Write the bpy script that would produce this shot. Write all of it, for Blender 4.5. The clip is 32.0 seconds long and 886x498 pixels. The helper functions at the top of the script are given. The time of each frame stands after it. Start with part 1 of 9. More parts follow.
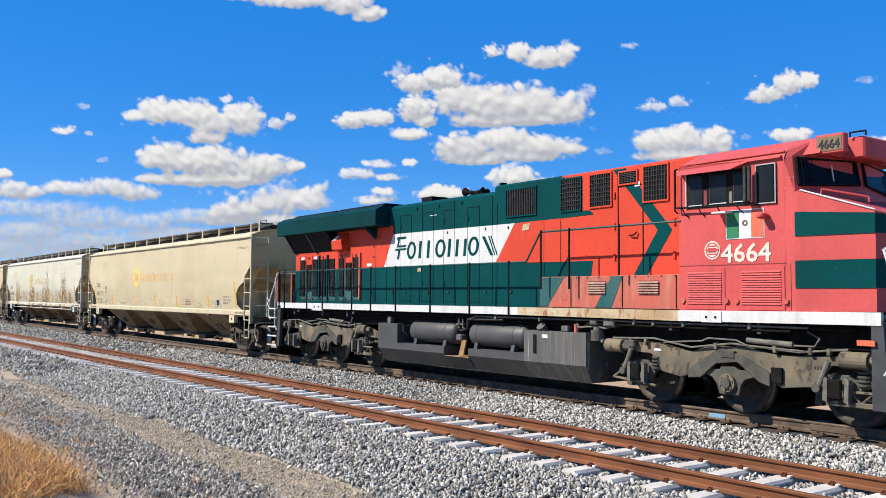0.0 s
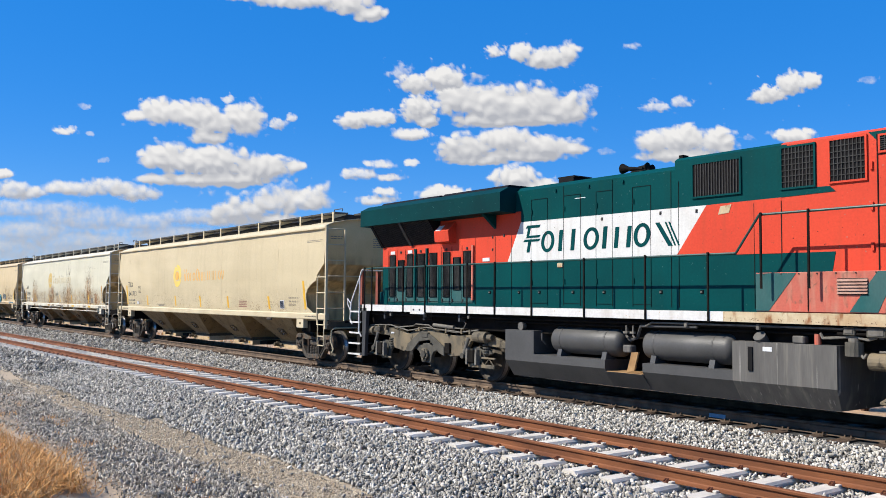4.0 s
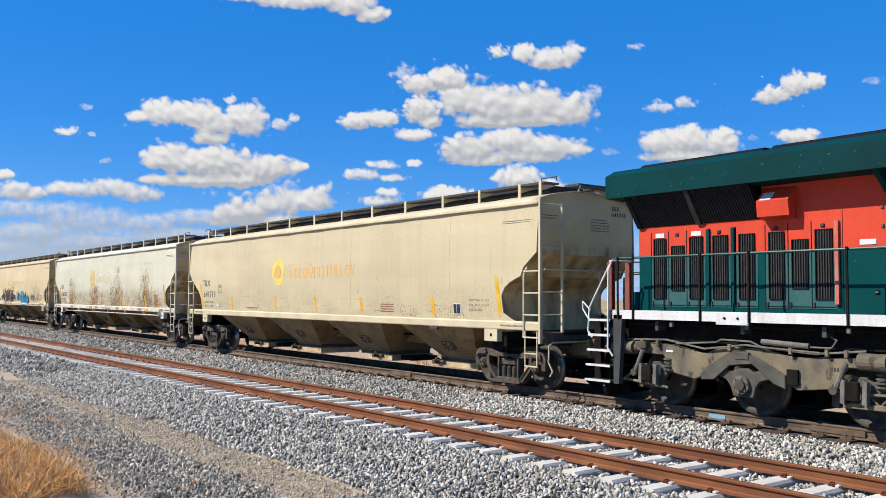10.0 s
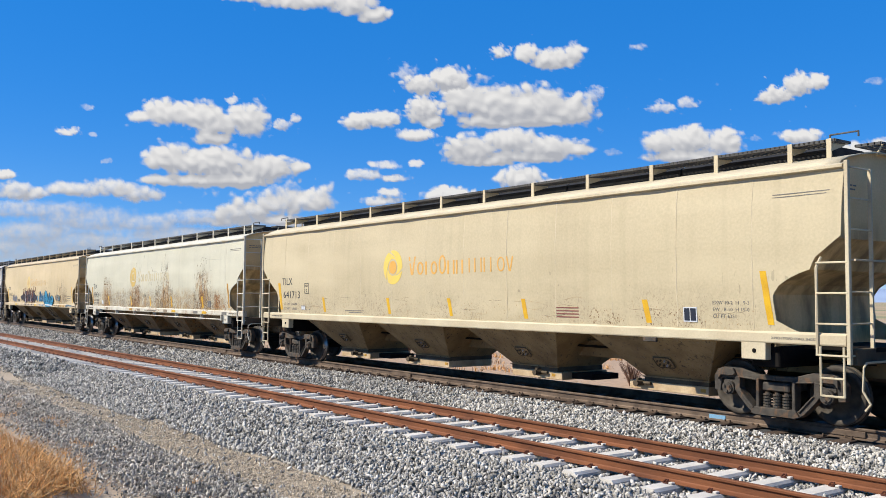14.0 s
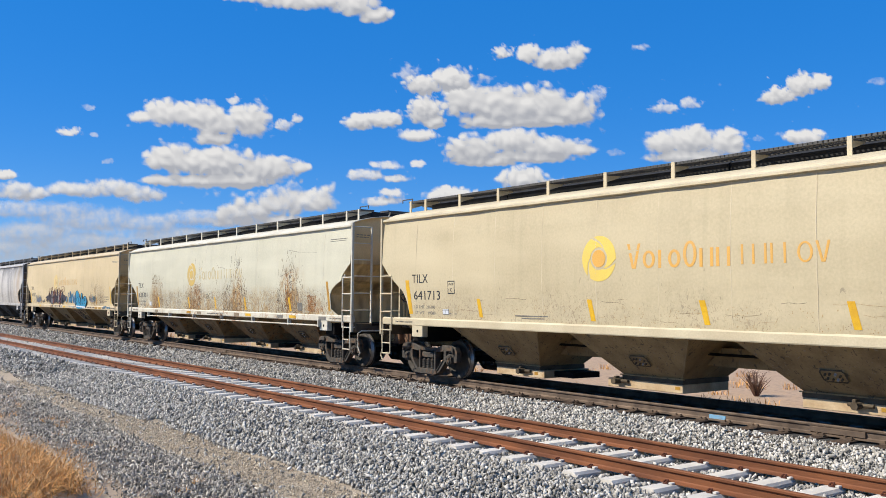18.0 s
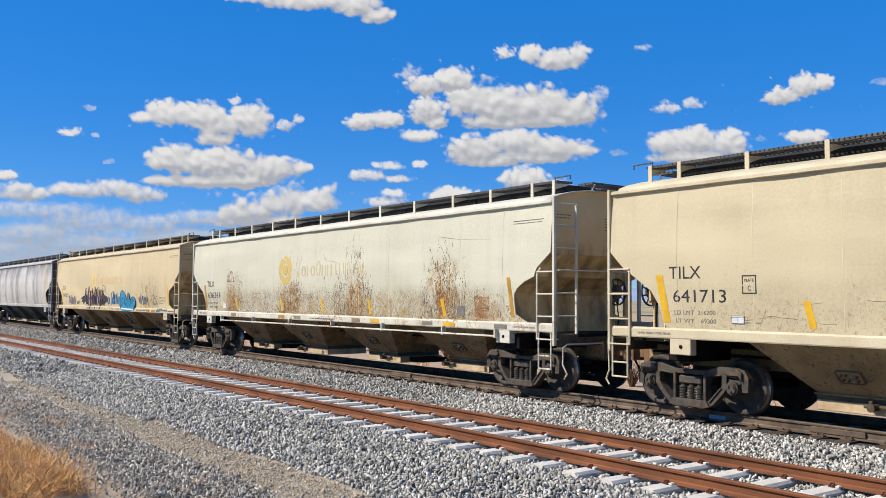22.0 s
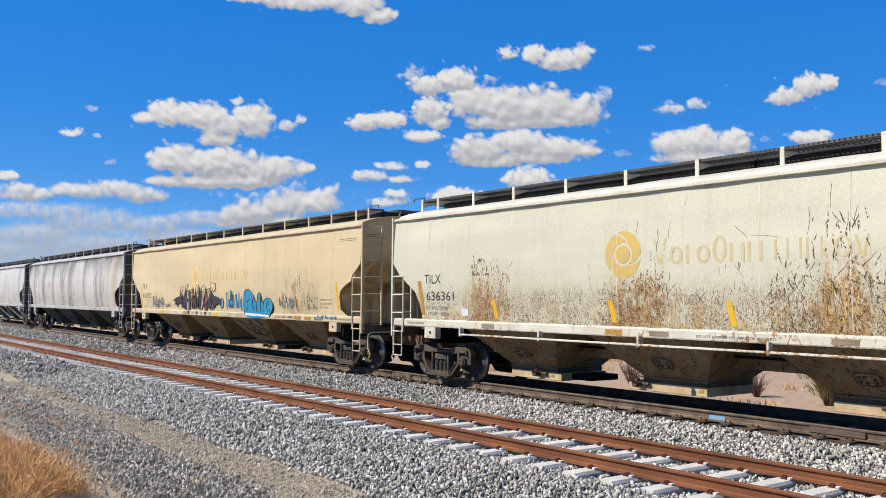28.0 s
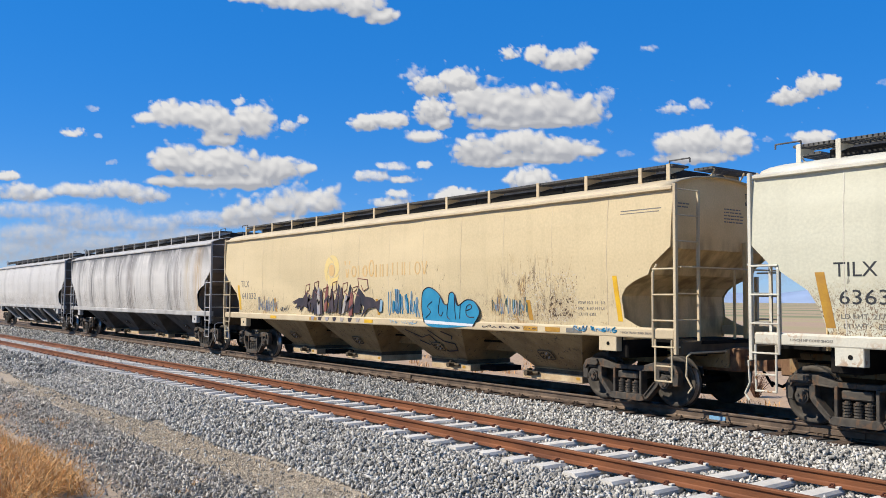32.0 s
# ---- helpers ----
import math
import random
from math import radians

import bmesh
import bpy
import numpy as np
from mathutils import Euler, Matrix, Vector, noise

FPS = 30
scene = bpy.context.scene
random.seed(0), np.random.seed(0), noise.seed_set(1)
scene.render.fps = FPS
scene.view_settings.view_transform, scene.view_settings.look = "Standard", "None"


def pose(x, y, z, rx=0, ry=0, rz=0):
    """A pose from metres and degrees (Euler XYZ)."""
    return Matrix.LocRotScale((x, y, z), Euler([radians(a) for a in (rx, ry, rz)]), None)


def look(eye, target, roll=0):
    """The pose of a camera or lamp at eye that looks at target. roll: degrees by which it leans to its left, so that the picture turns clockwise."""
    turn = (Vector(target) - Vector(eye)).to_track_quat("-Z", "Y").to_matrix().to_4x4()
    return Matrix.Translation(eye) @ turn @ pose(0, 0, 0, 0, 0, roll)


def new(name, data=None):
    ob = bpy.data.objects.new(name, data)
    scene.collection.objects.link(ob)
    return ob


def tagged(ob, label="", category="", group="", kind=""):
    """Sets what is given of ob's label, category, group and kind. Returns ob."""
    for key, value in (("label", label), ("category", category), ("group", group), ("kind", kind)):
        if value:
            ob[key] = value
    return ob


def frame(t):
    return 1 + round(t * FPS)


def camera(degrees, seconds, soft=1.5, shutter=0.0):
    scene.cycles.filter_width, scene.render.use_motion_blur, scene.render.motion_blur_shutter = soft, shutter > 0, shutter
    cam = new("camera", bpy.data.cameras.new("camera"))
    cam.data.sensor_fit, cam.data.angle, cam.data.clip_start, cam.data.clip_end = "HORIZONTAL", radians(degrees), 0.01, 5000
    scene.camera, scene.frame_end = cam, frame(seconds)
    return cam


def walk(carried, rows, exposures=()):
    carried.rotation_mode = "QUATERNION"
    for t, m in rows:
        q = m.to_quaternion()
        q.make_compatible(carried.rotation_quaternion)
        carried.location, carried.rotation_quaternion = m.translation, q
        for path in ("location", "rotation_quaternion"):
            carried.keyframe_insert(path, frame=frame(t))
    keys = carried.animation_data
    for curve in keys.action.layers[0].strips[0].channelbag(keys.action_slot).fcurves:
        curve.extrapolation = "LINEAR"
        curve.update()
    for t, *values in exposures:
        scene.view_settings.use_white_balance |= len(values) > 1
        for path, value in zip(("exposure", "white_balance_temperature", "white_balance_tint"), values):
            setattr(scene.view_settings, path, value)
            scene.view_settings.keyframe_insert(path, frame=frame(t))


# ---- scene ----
cam = camera(53.24, 32.0, soft=0.55)
YAW, EYE = 53.51, (0.0, -13.80, 1.90)


def aim(tilt):
    a, b = radians(YAW), radians(tilt)
    way = Vector((-math.sin(a) * math.cos(b), math.cos(a) * math.cos(b), math.sin(b)))
    return look(EYE, Vector(EYE) + way, 0.416)


# a tripod whose head sinks a hair's breadth in half a minute
walk(cam, [(0, aim(3.145)), (9, aim(3.19)), (20, aim(3.245)), (32, aim(3.30))],
     exposures=[(0, 0.50), (6, 0.47), (9, 0.45), (13, 0.41), (20, 0.34), (32, 0.33)])

# ---- light ----
SUN = Vector((-0.55, -1.0, 1.07)).normalized()
world = bpy.data.worlds.new("sky")
scene.world = world
world.use_nodes = True
wn = world.node_tree.nodes
sky = wn.new("ShaderNodeTexSky")
sky.sky_type = "NISHITA"
sky.sun_disc = False
sky.sun_elevation = math.asin(SUN.z)
sky.sun_rotation = math.atan2(SUN.x, SUN.y)
sky.altitude = 1900
sky.air_density, sky.dust_density, sky.ozone_density = 1.0, 0.4, 3.0
wn["Background"].inputs["Strength"].default_value = 0.095
# the clear, deep blue of high dry air
hsv = wn.new("ShaderNodeHueSaturation")
hsv.inputs["Hue"].default_value = 0.508
hsv.inputs["Saturation"].default_value, hsv.inputs["Value"].default_value = 1.42, 1.22
world.node_tree.links.new(sky.outputs[0], hsv.inputs["Color"])
tone = wn.new("ShaderNodeMix")
tone.data_type = "RGBA"
tone.inputs["Factor"].default_value, tone.inputs["B"].default_value = 0.60, (0.22, 2.05, 6.35, 1)
world.node_tree.links.new(hsv.outputs[0], tone.inputs["A"])
world.node_tree.links.new(tone.outputs["Result"], wn["Background"].inputs["Color"])
lamp = bpy.data.lights.new("sun", "SUN")
lamp.energy, lamp.angle, lamp.color = 5.0, radians(0.53), (1.0, 0.94, 0.84)
sun = new("sun", lamp)
sun.matrix_world = look(SUN * 100, (0, 0, 0))


# ---- helpers of this scene ----
BASE_GAIN = 0.84          # scales every base colour, to balance sun against sky and exposure


def mat(name, c1, c2=None, rough=0.6, metal=0.0, scale=2.0, bump=0.15, bscale=40.0, stretch=(1, 1, 1), island=0.0, rand=0.0, spec=0.35):
    """Paint, metal, stone: two tones mixed by a broad noise, a fine noise on top, and a little relief."""
    m = bpy.data.materials.new(name)
    m.use_nodes = True
    nt = m.node_tree
    n, l = nt.nodes, nt.links
    bsdf = n["Principled BSDF"]
    c2 = c2 or tuple(v * 0.8 for v in c1)
    c1, c2 = tuple(v * BASE_GAIN for v in c1), tuple(v * BASE_GAIN for v in c2)
    tc = n.new("ShaderNodeTexCoord")
    mp = n.new("ShaderNodeMapping")
    mp.inputs["Scale"].default_value = stretch
    l.new(tc.outputs["Object"], mp.inputs["Vector"])
    big = n.new("ShaderNodeTexNoise")
    big.inputs["Scale"].default_value, big.inputs["Detail"].default_value = scale, 6
    l.new(mp.outputs[0], big.inputs["Vector"])
    fine = n.new("ShaderNodeTexNoise")
    fine.inputs["Scale"].default_value, fine.inputs["Detail"].default_value = bscale, 4
    l.new(mp.outputs[0], fine.inputs["Vector"])
    ramp = n.new("ShaderNodeMapRange")
    ramp.inputs["From Min"].default_value, ramp.inputs["From Max"].default_value = 0.35, 0.68
    l.new(big.outputs["Fac"], ramp.inputs["Value"])
    mix = n.new("ShaderNodeMix")
    mix.data_type = "RGBA"
    mix.inputs["A"].default_value, mix.inputs["B"].default_value = (*c1, 1), (*c2, 1)
    l.new(ramp.outputs[0], mix.inputs["Factor"])
    out = mix.outputs["Result"]
    gain = n.new("ShaderNodeMapRange")
    gain.inputs["To Min"].default_value, gain.inputs["To Max"].default_value = 0.82, 1.15
    l.new(fine.outputs["Fac"], gain.inputs["Value"])
    last = gain.outputs[0]
    for amount, node, socket in ((island, "ShaderNodeNewGeometry", "Random Per Island"), (rand, "ShaderNodeObjectInfo", "Random")):
        if amount:
            g = n.new(node)
            r = n.new("ShaderNodeMapRange")
            r.inputs["To Min"].default_value, r.inputs["To Max"].default_value = 1 - amount, 1 + amount
            l.new(g.outputs[socket], r.inputs["Value"])
            mul = n.new("ShaderNodeMath")
            mul.operation = "MULTIPLY"
            l.new(last, mul.inputs[0])
            l.new(r.outputs[0], mul.inputs[1])
            last = mul.outputs[0]
    sc = n.new("ShaderNodeVectorMath")
    sc.operation = "SCALE"
    l.new(out, sc.inputs[0])
    l.new(last, sc.inputs["Scale"])
    l.new(sc.outputs[0], bsdf.inputs["Base Color"])
    rr = n.new("ShaderNodeMapRange")
    rr.inputs["To Min"].default_value, rr.inputs["To Max"].default_value = max(rough - 0.12, 0.05), min(rough + 0.12, 1)
    l.new(big.outputs["Fac"], rr.inputs["Value"])
    l.new(rr.outputs[0], bsdf.inputs["Roughness"])
    bsdf.inputs["Metallic"].default_value = metal
    bsdf.inputs["Specular IOR Level"].default_value = spec
    if bump:
        b = n.new("ShaderNodeBump")
        b.inputs["Strength"].default_value, b.inputs["Distance"].default_value = bump, 0.02
        l.new(fine.outputs["Fac"], b.inputs["Height"])
        l.new(b.outputs[0], bsdf.inputs["Normal"])
    return m


def layer(m, colour, mask, rough=None):
    """Lays another colour over a material where the mask, built by the function given, is one."""
    nt = m.node_tree
    bsdf = nt.nodes["Principled BSDF"]
    src = bsdf.inputs["Base Color"].links[0].from_socket
    mix = nt.nodes.new("ShaderNodeMix")
    mix.data_type = "RGBA"
    nt.links.new(src, mix.inputs["A"])
    mix.inputs["B"].default_value = (*(v * BASE_GAIN for v in colour), 1)
    nt.links.new(mask, mix.inputs["Factor"])
    nt.links.new(mix.outputs["Result"], bsdf.inputs["Base Color"])


def noise_mask(m, scale, lo, hi, stretch=(1, 1, 1), detail=6, distort=0.0, seed=(0, 0, 0)):
    nt = m.node_tree
    tc = nt.nodes.new("ShaderNodeTexCoord")
    mp = nt.nodes.new("ShaderNodeMapping")
    mp.inputs["Scale"].default_value, mp.inputs["Location"].default_value = stretch, seed
    no = nt.nodes.new("ShaderNodeTexNoise")
    no.inputs["Scale"].default_value, no.inputs["Detail"].default_value = scale, detail
    no.inputs["Distortion"].default_value = distort
    r = nt.nodes.new("ShaderNodeMapRange")
    r.inputs["From Min"].default_value, r.inputs["From Max"].default_value = lo, hi
    nt.links.new(tc.outputs["Object"], mp.inputs["Vector"])
    nt.links.new(mp.outputs[0], no.inputs["Vector"])
    nt.links.new(no.outputs["Fac"], r.inputs["Value"])
    return r.outputs[0]


def ramp_axis(m, axis, a, b):
    """0 at a, 1 at b along an axis of the thing's own space."""
    nt = m.node_tree
    tc = nt.nodes.new("ShaderNodeTexCoord")
    sp = nt.nodes.new("ShaderNodeSeparateXYZ")
    r = nt.nodes.new("ShaderNodeMapRange")
    r.inputs["From Min"].default_value, r.inputs["From Max"].default_value = a, b
    nt.links.new(tc.outputs["Object"], sp.inputs[0])
    nt.links.new(sp.outputs[axis], r.inputs["Value"])
    return r.outputs[0]


def op(m, kind, a, b):
    q = m.node_tree.nodes.new("ShaderNodeMath")
    q.operation = kind
    q.use_clamp = True
    for i, v in enumerate((a, b)):
        if isinstance(v, (int, float)):
            q.inputs[i].default_value = v
        else:
            m.node_tree.links.new(v, q.inputs[i])
    return q.outputs[0]


def thing(name, label, category, group="", at=(0, 0, 0)):
    ob = new(name)
    ob.empty_display_size = 0.3
    ob.location = at
    return tagged(ob, label, category, group)


def mesh_of(name, bm, material, smooth=False):
    me = bpy.data.meshes.new(name)
    bm.normal_update()
    if smooth:
        for f in bm.faces:
            f.smooth = True
    bm.to_mesh(me)
    bm.free()
    me.materials.append(material)
    return me


def part(name, bm, material, parent, label="", smooth=False):
    ob = new(name, mesh_of(name, bm, material, smooth))
    ob.parent = parent
    return tagged(ob, label)


def box(bm, x0, x1, y0, y1, z0, z1, bevel=0.0):
    made = bmesh.ops.create_cube(bm, size=1)["verts"]
    for v in made:
        v.co = ((x0 + x1) / 2 + v.co.x * (x1 - x0), (y0 + y1) / 2 + v.co.y * (y1 - y0), (z0 + z1) / 2 + v.co.z * (z1 - z0))
    if bevel:
        edges = list({e for v in made for e in v.link_edges})
        bmesh.ops.bevel(bm, geom=edges, offset=bevel, segments=1, affect="EDGES")
    return bm


def B(*a, **k):
    return box(bmesh.new(), *a, **k)


def prism(bm, pts, y0, y1, axis="y"):
    """A polygon of (x, z), drawn out along y; or of (y, z) along x."""
    put = (lambda p, c: (p[0], c, p[1])) if axis == "y" else (lambda p, c: (c, p[0], p[1]))
    a = [bm.verts.new(put(p, y0)) for p in pts]
    b = [bm.verts.new(put(p, y1)) for p in pts]
    faces = [bm.faces.new(a), bm.faces.new(b[::-1])]
    for i in range(len(pts)):
        j = (i + 1) % len(pts)
        faces.append(bm.faces.new((a[j], a[i], b[i], b[j])))
    bmesh.ops.recalc_face_normals(bm, faces=faces)
    return bm


def P(*a, **k):
    return prism(bmesh.new(), *a, **k)


def rod(bm, p0, p1, r, seg=8, r2=None):
    p0, p1 = Vector(p0), Vector(p1)
    d = p1 - p0
    q = d.to_track_quat("Z", "Y").to_matrix().to_4x4()
    bmesh.ops.create_cone(bm, cap_ends=True, segments=seg, radius1=r, radius2=r if r2 is None else r2, depth=d.length,
                          matrix=Matrix.Translation((p0 + p1) / 2) @ q)
    return bm


def R(*a, **k):
    return rod(bmesh.new(), *a, **k)


def pipe(bm, pts, r, seg=6):
    for a, b in zip(pts, pts[1:]):
        rod(bm, a, b, r, seg)
    for p in pts[1:-1]:
        bmesh.ops.create_icosphere(bm, subdivisions=1, radius=r, matrix=Matrix.Translation(p))
    return bm


def T(*a, **k):
    return pipe(bmesh.new(), *a, **k)


def word(body, height, x, z, y, material, parent, name="lettering", width=None, turn=0.0, bold=0.0, label=""):
    """Letters in the built-in font, standing upright on a side that faces -y, their left foot at x, z."""
    cu = bpy.data.curves.new(name, "FONT")
    cu.body, cu.size, cu.extrude, cu.resolution_u, cu.offset = body, height / 0.72, 0.003, 2, bold
    tmp = bpy.data.objects.new(name, cu)
    me = bpy.data.meshes.new_from_object(tmp)
    bpy.data.objects.remove(tmp)
    w = max(v.co.x for v in me.vertices)
    k = width / w if width else 1
    me.transform(Matrix.Translation((x, y, z)) @ Matrix.Rotation(turn, 4, "Z") @ Matrix.Rotation(math.pi / 2, 4, "X") @ Matrix.Diagonal((k, 1, 1, 1)))
    me.materials.clear()
    me.materials.append(material)
    ob = new(name, me)
    ob.parent = parent
    return tagged(ob, label)


# ---- materials ----
M_RUST = mat("rusty_rail_steel", (0.255, 0.092, 0.034), (0.145, 0.052, 0.022), 0.75, 0.2, 5, 0.18, 90, (0.25, 1, 1))
M_RUSTDARK = mat("dark_rust", (0.16, 0.05, 0.025), (0.09, 0.03, 0.018), 0.8, 0.2, 9, 0.3, 90)
M_OLDRAIL = mat("old_rail_steel", (0.215, 0.150, 0.10), (0.105, 0.073, 0.05), 0.7, 0.3, 4, 0.3, 70)
M_CONCRETE = mat("pale_concrete", (0.76, 0.70, 0.60), (0.58, 0.535, 0.46), 0.85, 0, 4, 0.25, 90, rand=0.08)
M_TIE = mat("weathered_timber", (0.125, 0.080, 0.050), (0.055, 0.038, 0.028), 0.9, 0, 5, 0.5, 30, (6, 1, 6), rand=0.25)
M_STONE = mat("grey_ballast_stone", (0.58, 0.54, 0.465), (0.25, 0.232, 0.20), 0.85, 0, 9, 0.4, 70, island=0.58)
# lighter copy of the grey stone, for the near strip between the tracks
M_STONE_PALE = mat("pale_ballast_stone", (0.69, 0.64, 0.55), (0.31, 0.288, 0.248), 0.85, 0, 9, 0.4, 70, island=0.55)
M_BRUSHDRY = mat("dry_grass_blades", (0.86, 0.46, 0.155), (0.56, 0.27, 0.08), 0.8, 0, 6, 0.0, 50, island=0.5)
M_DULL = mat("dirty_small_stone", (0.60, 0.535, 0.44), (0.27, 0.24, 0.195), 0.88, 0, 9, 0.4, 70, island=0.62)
M_GRIT = mat("tan_grit", (0.62, 0.52, 0.38), (0.42, 0.345, 0.25), 0.9, 0, 9, 0.3, 70, island=0.5)
M_STRAW = mat("pale_straw", (0.80, 0.60, 0.34), (0.62, 0.40, 0.18), 0.7, 0, 6, 0.0, 50, island=0.4)
M_GREEN = mat("bush_leaves", (0.34, 0.33, 0.09), (0.20, 0.20, 0.05), 0.7, 0, 4, 0.0, 40, island=0.4)
M_TWIG = mat("dry_brush_twigs", (0.22, 0.12, 0.075), (0.13, 0.07, 0.05), 0.85, 0, 4, 0.0, 40, island=0.35)
M_BLUEMARK = mat("blue_paint_mark", (0.20, 0.44, 0.62), (0.22, 0.34, 0.44), 0.7, 0, 14, 0.3, 60)
# distance haze is mixed into the hills' base colour
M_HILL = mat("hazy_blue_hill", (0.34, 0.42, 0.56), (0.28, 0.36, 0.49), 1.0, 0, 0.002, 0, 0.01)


def ground_material():
    # dark base: it carries the shadow between the loose stones
    m = mat("gravel_and_dirt", (0.10, 0.096, 0.09), (0.06, 0.058, 0.055), 0.95, 0, 9, 0.9, 26)
    nt = m.node_tree
    n, l = nt.nodes, nt.links
    # crushed stone: cells, with the shade of their gaps painted dark
    tc = n.new("ShaderNodeTexCoord")
    vo = n.new("ShaderNodeTexVoronoi")
    vo.inputs["Scale"].default_value = 17
    l.new(tc.outputs["Object"], vo.inputs["Vector"])
    gap = n.new("ShaderNodeMapRange")
    gap.inputs["From Min"].default_value, gap.inputs["From Max"].default_value = 0.42, 0.75
    l.new(vo.outputs["Distance"], gap.inputs["Value"])
    layer(m, (0.045, 0.044, 0.043), gap.outputs[0])
    sandmix = noise_mask(m, 0.9, 0.40, 0.56)
    grit = noise_mask(m, 25, 0.42, 0.62)
    ax = lambda a, b: ramp_axis(m, "Y", a, b)
    sand = (0.46, 0.365, 0.245)
    # trodden path along the toe of the bank
    path = op(m, "MULTIPLY", ax(-8.75, -8.45), ax(-7.25, -7.50))
    layer(m, sand, op(m, "MULTIPLY", path, op(m, "ADD", grit, 0.66)))
    # thin dirt showing between the outer stones
    dirt = op(m, "MULTIPLY", ax(-8.2, -8.9), noise_mask(m, 1.7, 0.42, 0.58))
    layer(m, (0.36, 0.28, 0.20), op(m, "MULTIPLY", dirt, 0.5))
    west = op(m, "MULTIPLY", op(m, "MULTIPLY", ramp_axis(m, "X", -15, -24), ax(-7.4, -8.0)), noise_mask(m, 1.1, 0.38, 0.55))
    layer(m, (0.48, 0.375, 0.26), op(m, "MULTIPLY", west, 0.85))
    # sandy verge and field
    verge = ax(-9.9, -10.5)
    layer(m, (0.56, 0.41, 0.26), op(m, "MULTIPLY", verge, op(m, "ADD", sandmix, 0.55)))
    far = ax(2.9, 3.5)
    layer(m, (0.50, 0.335, 0.205), far)
    layer(m, (0.34, 0.235, 0.15), op(m, "MULTIPLY", far, noise_mask(m, 6, 0.5, 0.7)))
    dry = noise_mask(m, 0.05, 0.45, 0.6, (0.4, 1.6, 1))
    layer(m, (0.46, 0.36, 0.17), op(m, "MULTIPLY", op(m, "MULTIPLY", far, ax(14, 40)), dry))
    stripe = noise_mask(m, 0.012, 0.5, 0.56, (0.25, 2.2, 1), seed=(3, 1, 0))
    layer(m, (0.25, 0.25, 0.11), op(m, "MULTIPLY", op(m, "MULTIPLY", far, ax(60, 140)), stripe))
    return m


M_GROUND = ground_material()

# ---- ground: one sheet, with the bank of both tracks in it ----
SP, X0 = 0.6286, -15.93                                 # spacing of the concrete sleepers
NEAR_Y, NEAR_TURN, NEAR_TOP = -4.245, 0.017, -0.16     # the siding: middle line at x = -8, its turn, rail head


def near_y(x):
    return NEAR_Y + NEAR_TURN * (x + 8) * (1 if x > -60 else 0) + (NEAR_TURN * -52 if x <= -60 else 0)


PROFILE = [(-5000, 0.2), (-14.5, 0.25), (-12.5, -0.05), (-10.2, -0.58), (-8.6, -0.72), (-7.45, -0.72), (-6.05, -0.405), (-5.60, -0.415), (-5.34, -0.412), (-2.75, -0.395), (-2.2, -0.28),
            (-1.6, -0.205), (1.7, -0.205), (3.2, -0.72), (5000, -0.75)]


def ground_z(x, y):
    for (a, za), (b, zb) in zip(PROFILE, PROFILE[1:]):
        if a <= y <= b:
            return za + (zb - za) * (y - a) / (b - a)
    return 0


def ground_bump(x, y):
    if not (-110 < x < 20 and -20 < y < 30):
        return 0.0
    k = 1 if -11 < y < 3.2 else 0.4
    z = 0.025 * k * noise.noise((x * 1.3, y * 1.3, 2)) + 0.012 * k * noise.noise((x * 4, y * 4, 7))
    if -16 < y < -8.7:
        z += 0.07 * noise.noise((x * 0.6, y * 0.6, 12)) * min(1, (-8.7 - y) * 2)
    return z


def build_ground():
    xs = [-4500, -1500, -600, -250, -150] + [-100 + 2 * i for i in range(40)] + [-20 + 0.25 * i for i in range(92)] + [4, 8, 20, 60, 250, 1000, 4500]
    ys = [-600, -100, -30] + [-16 + 0.25 * i for i in range(84)] + [6, 8, 12, 20, 40, 90, 200, 500, 1400, 4500]
    verts, faces = [], []
    for x in xs:
        for y in ys:
            z = ground_z(x, y) + ground_bump(x, y)
            verts.append((x, y, z))
    w = len(ys)
    for i in range(len(xs) - 1):
        for j in range(w - 1):
            faces.append((i * w + j, (i + 1) * w + j, (i + 1) * w + j + 1, i * w + j + 1))
    me = bpy.data.meshes.new("ground")
    me.from_pydata(verts, [], faces)
    me.materials.append(M_GROUND)
    return tagged(new("ground", me), "grey ballast gravel, a tan dirt path and dry field beyond the tracks", "ground", kind="structure")


build_ground()


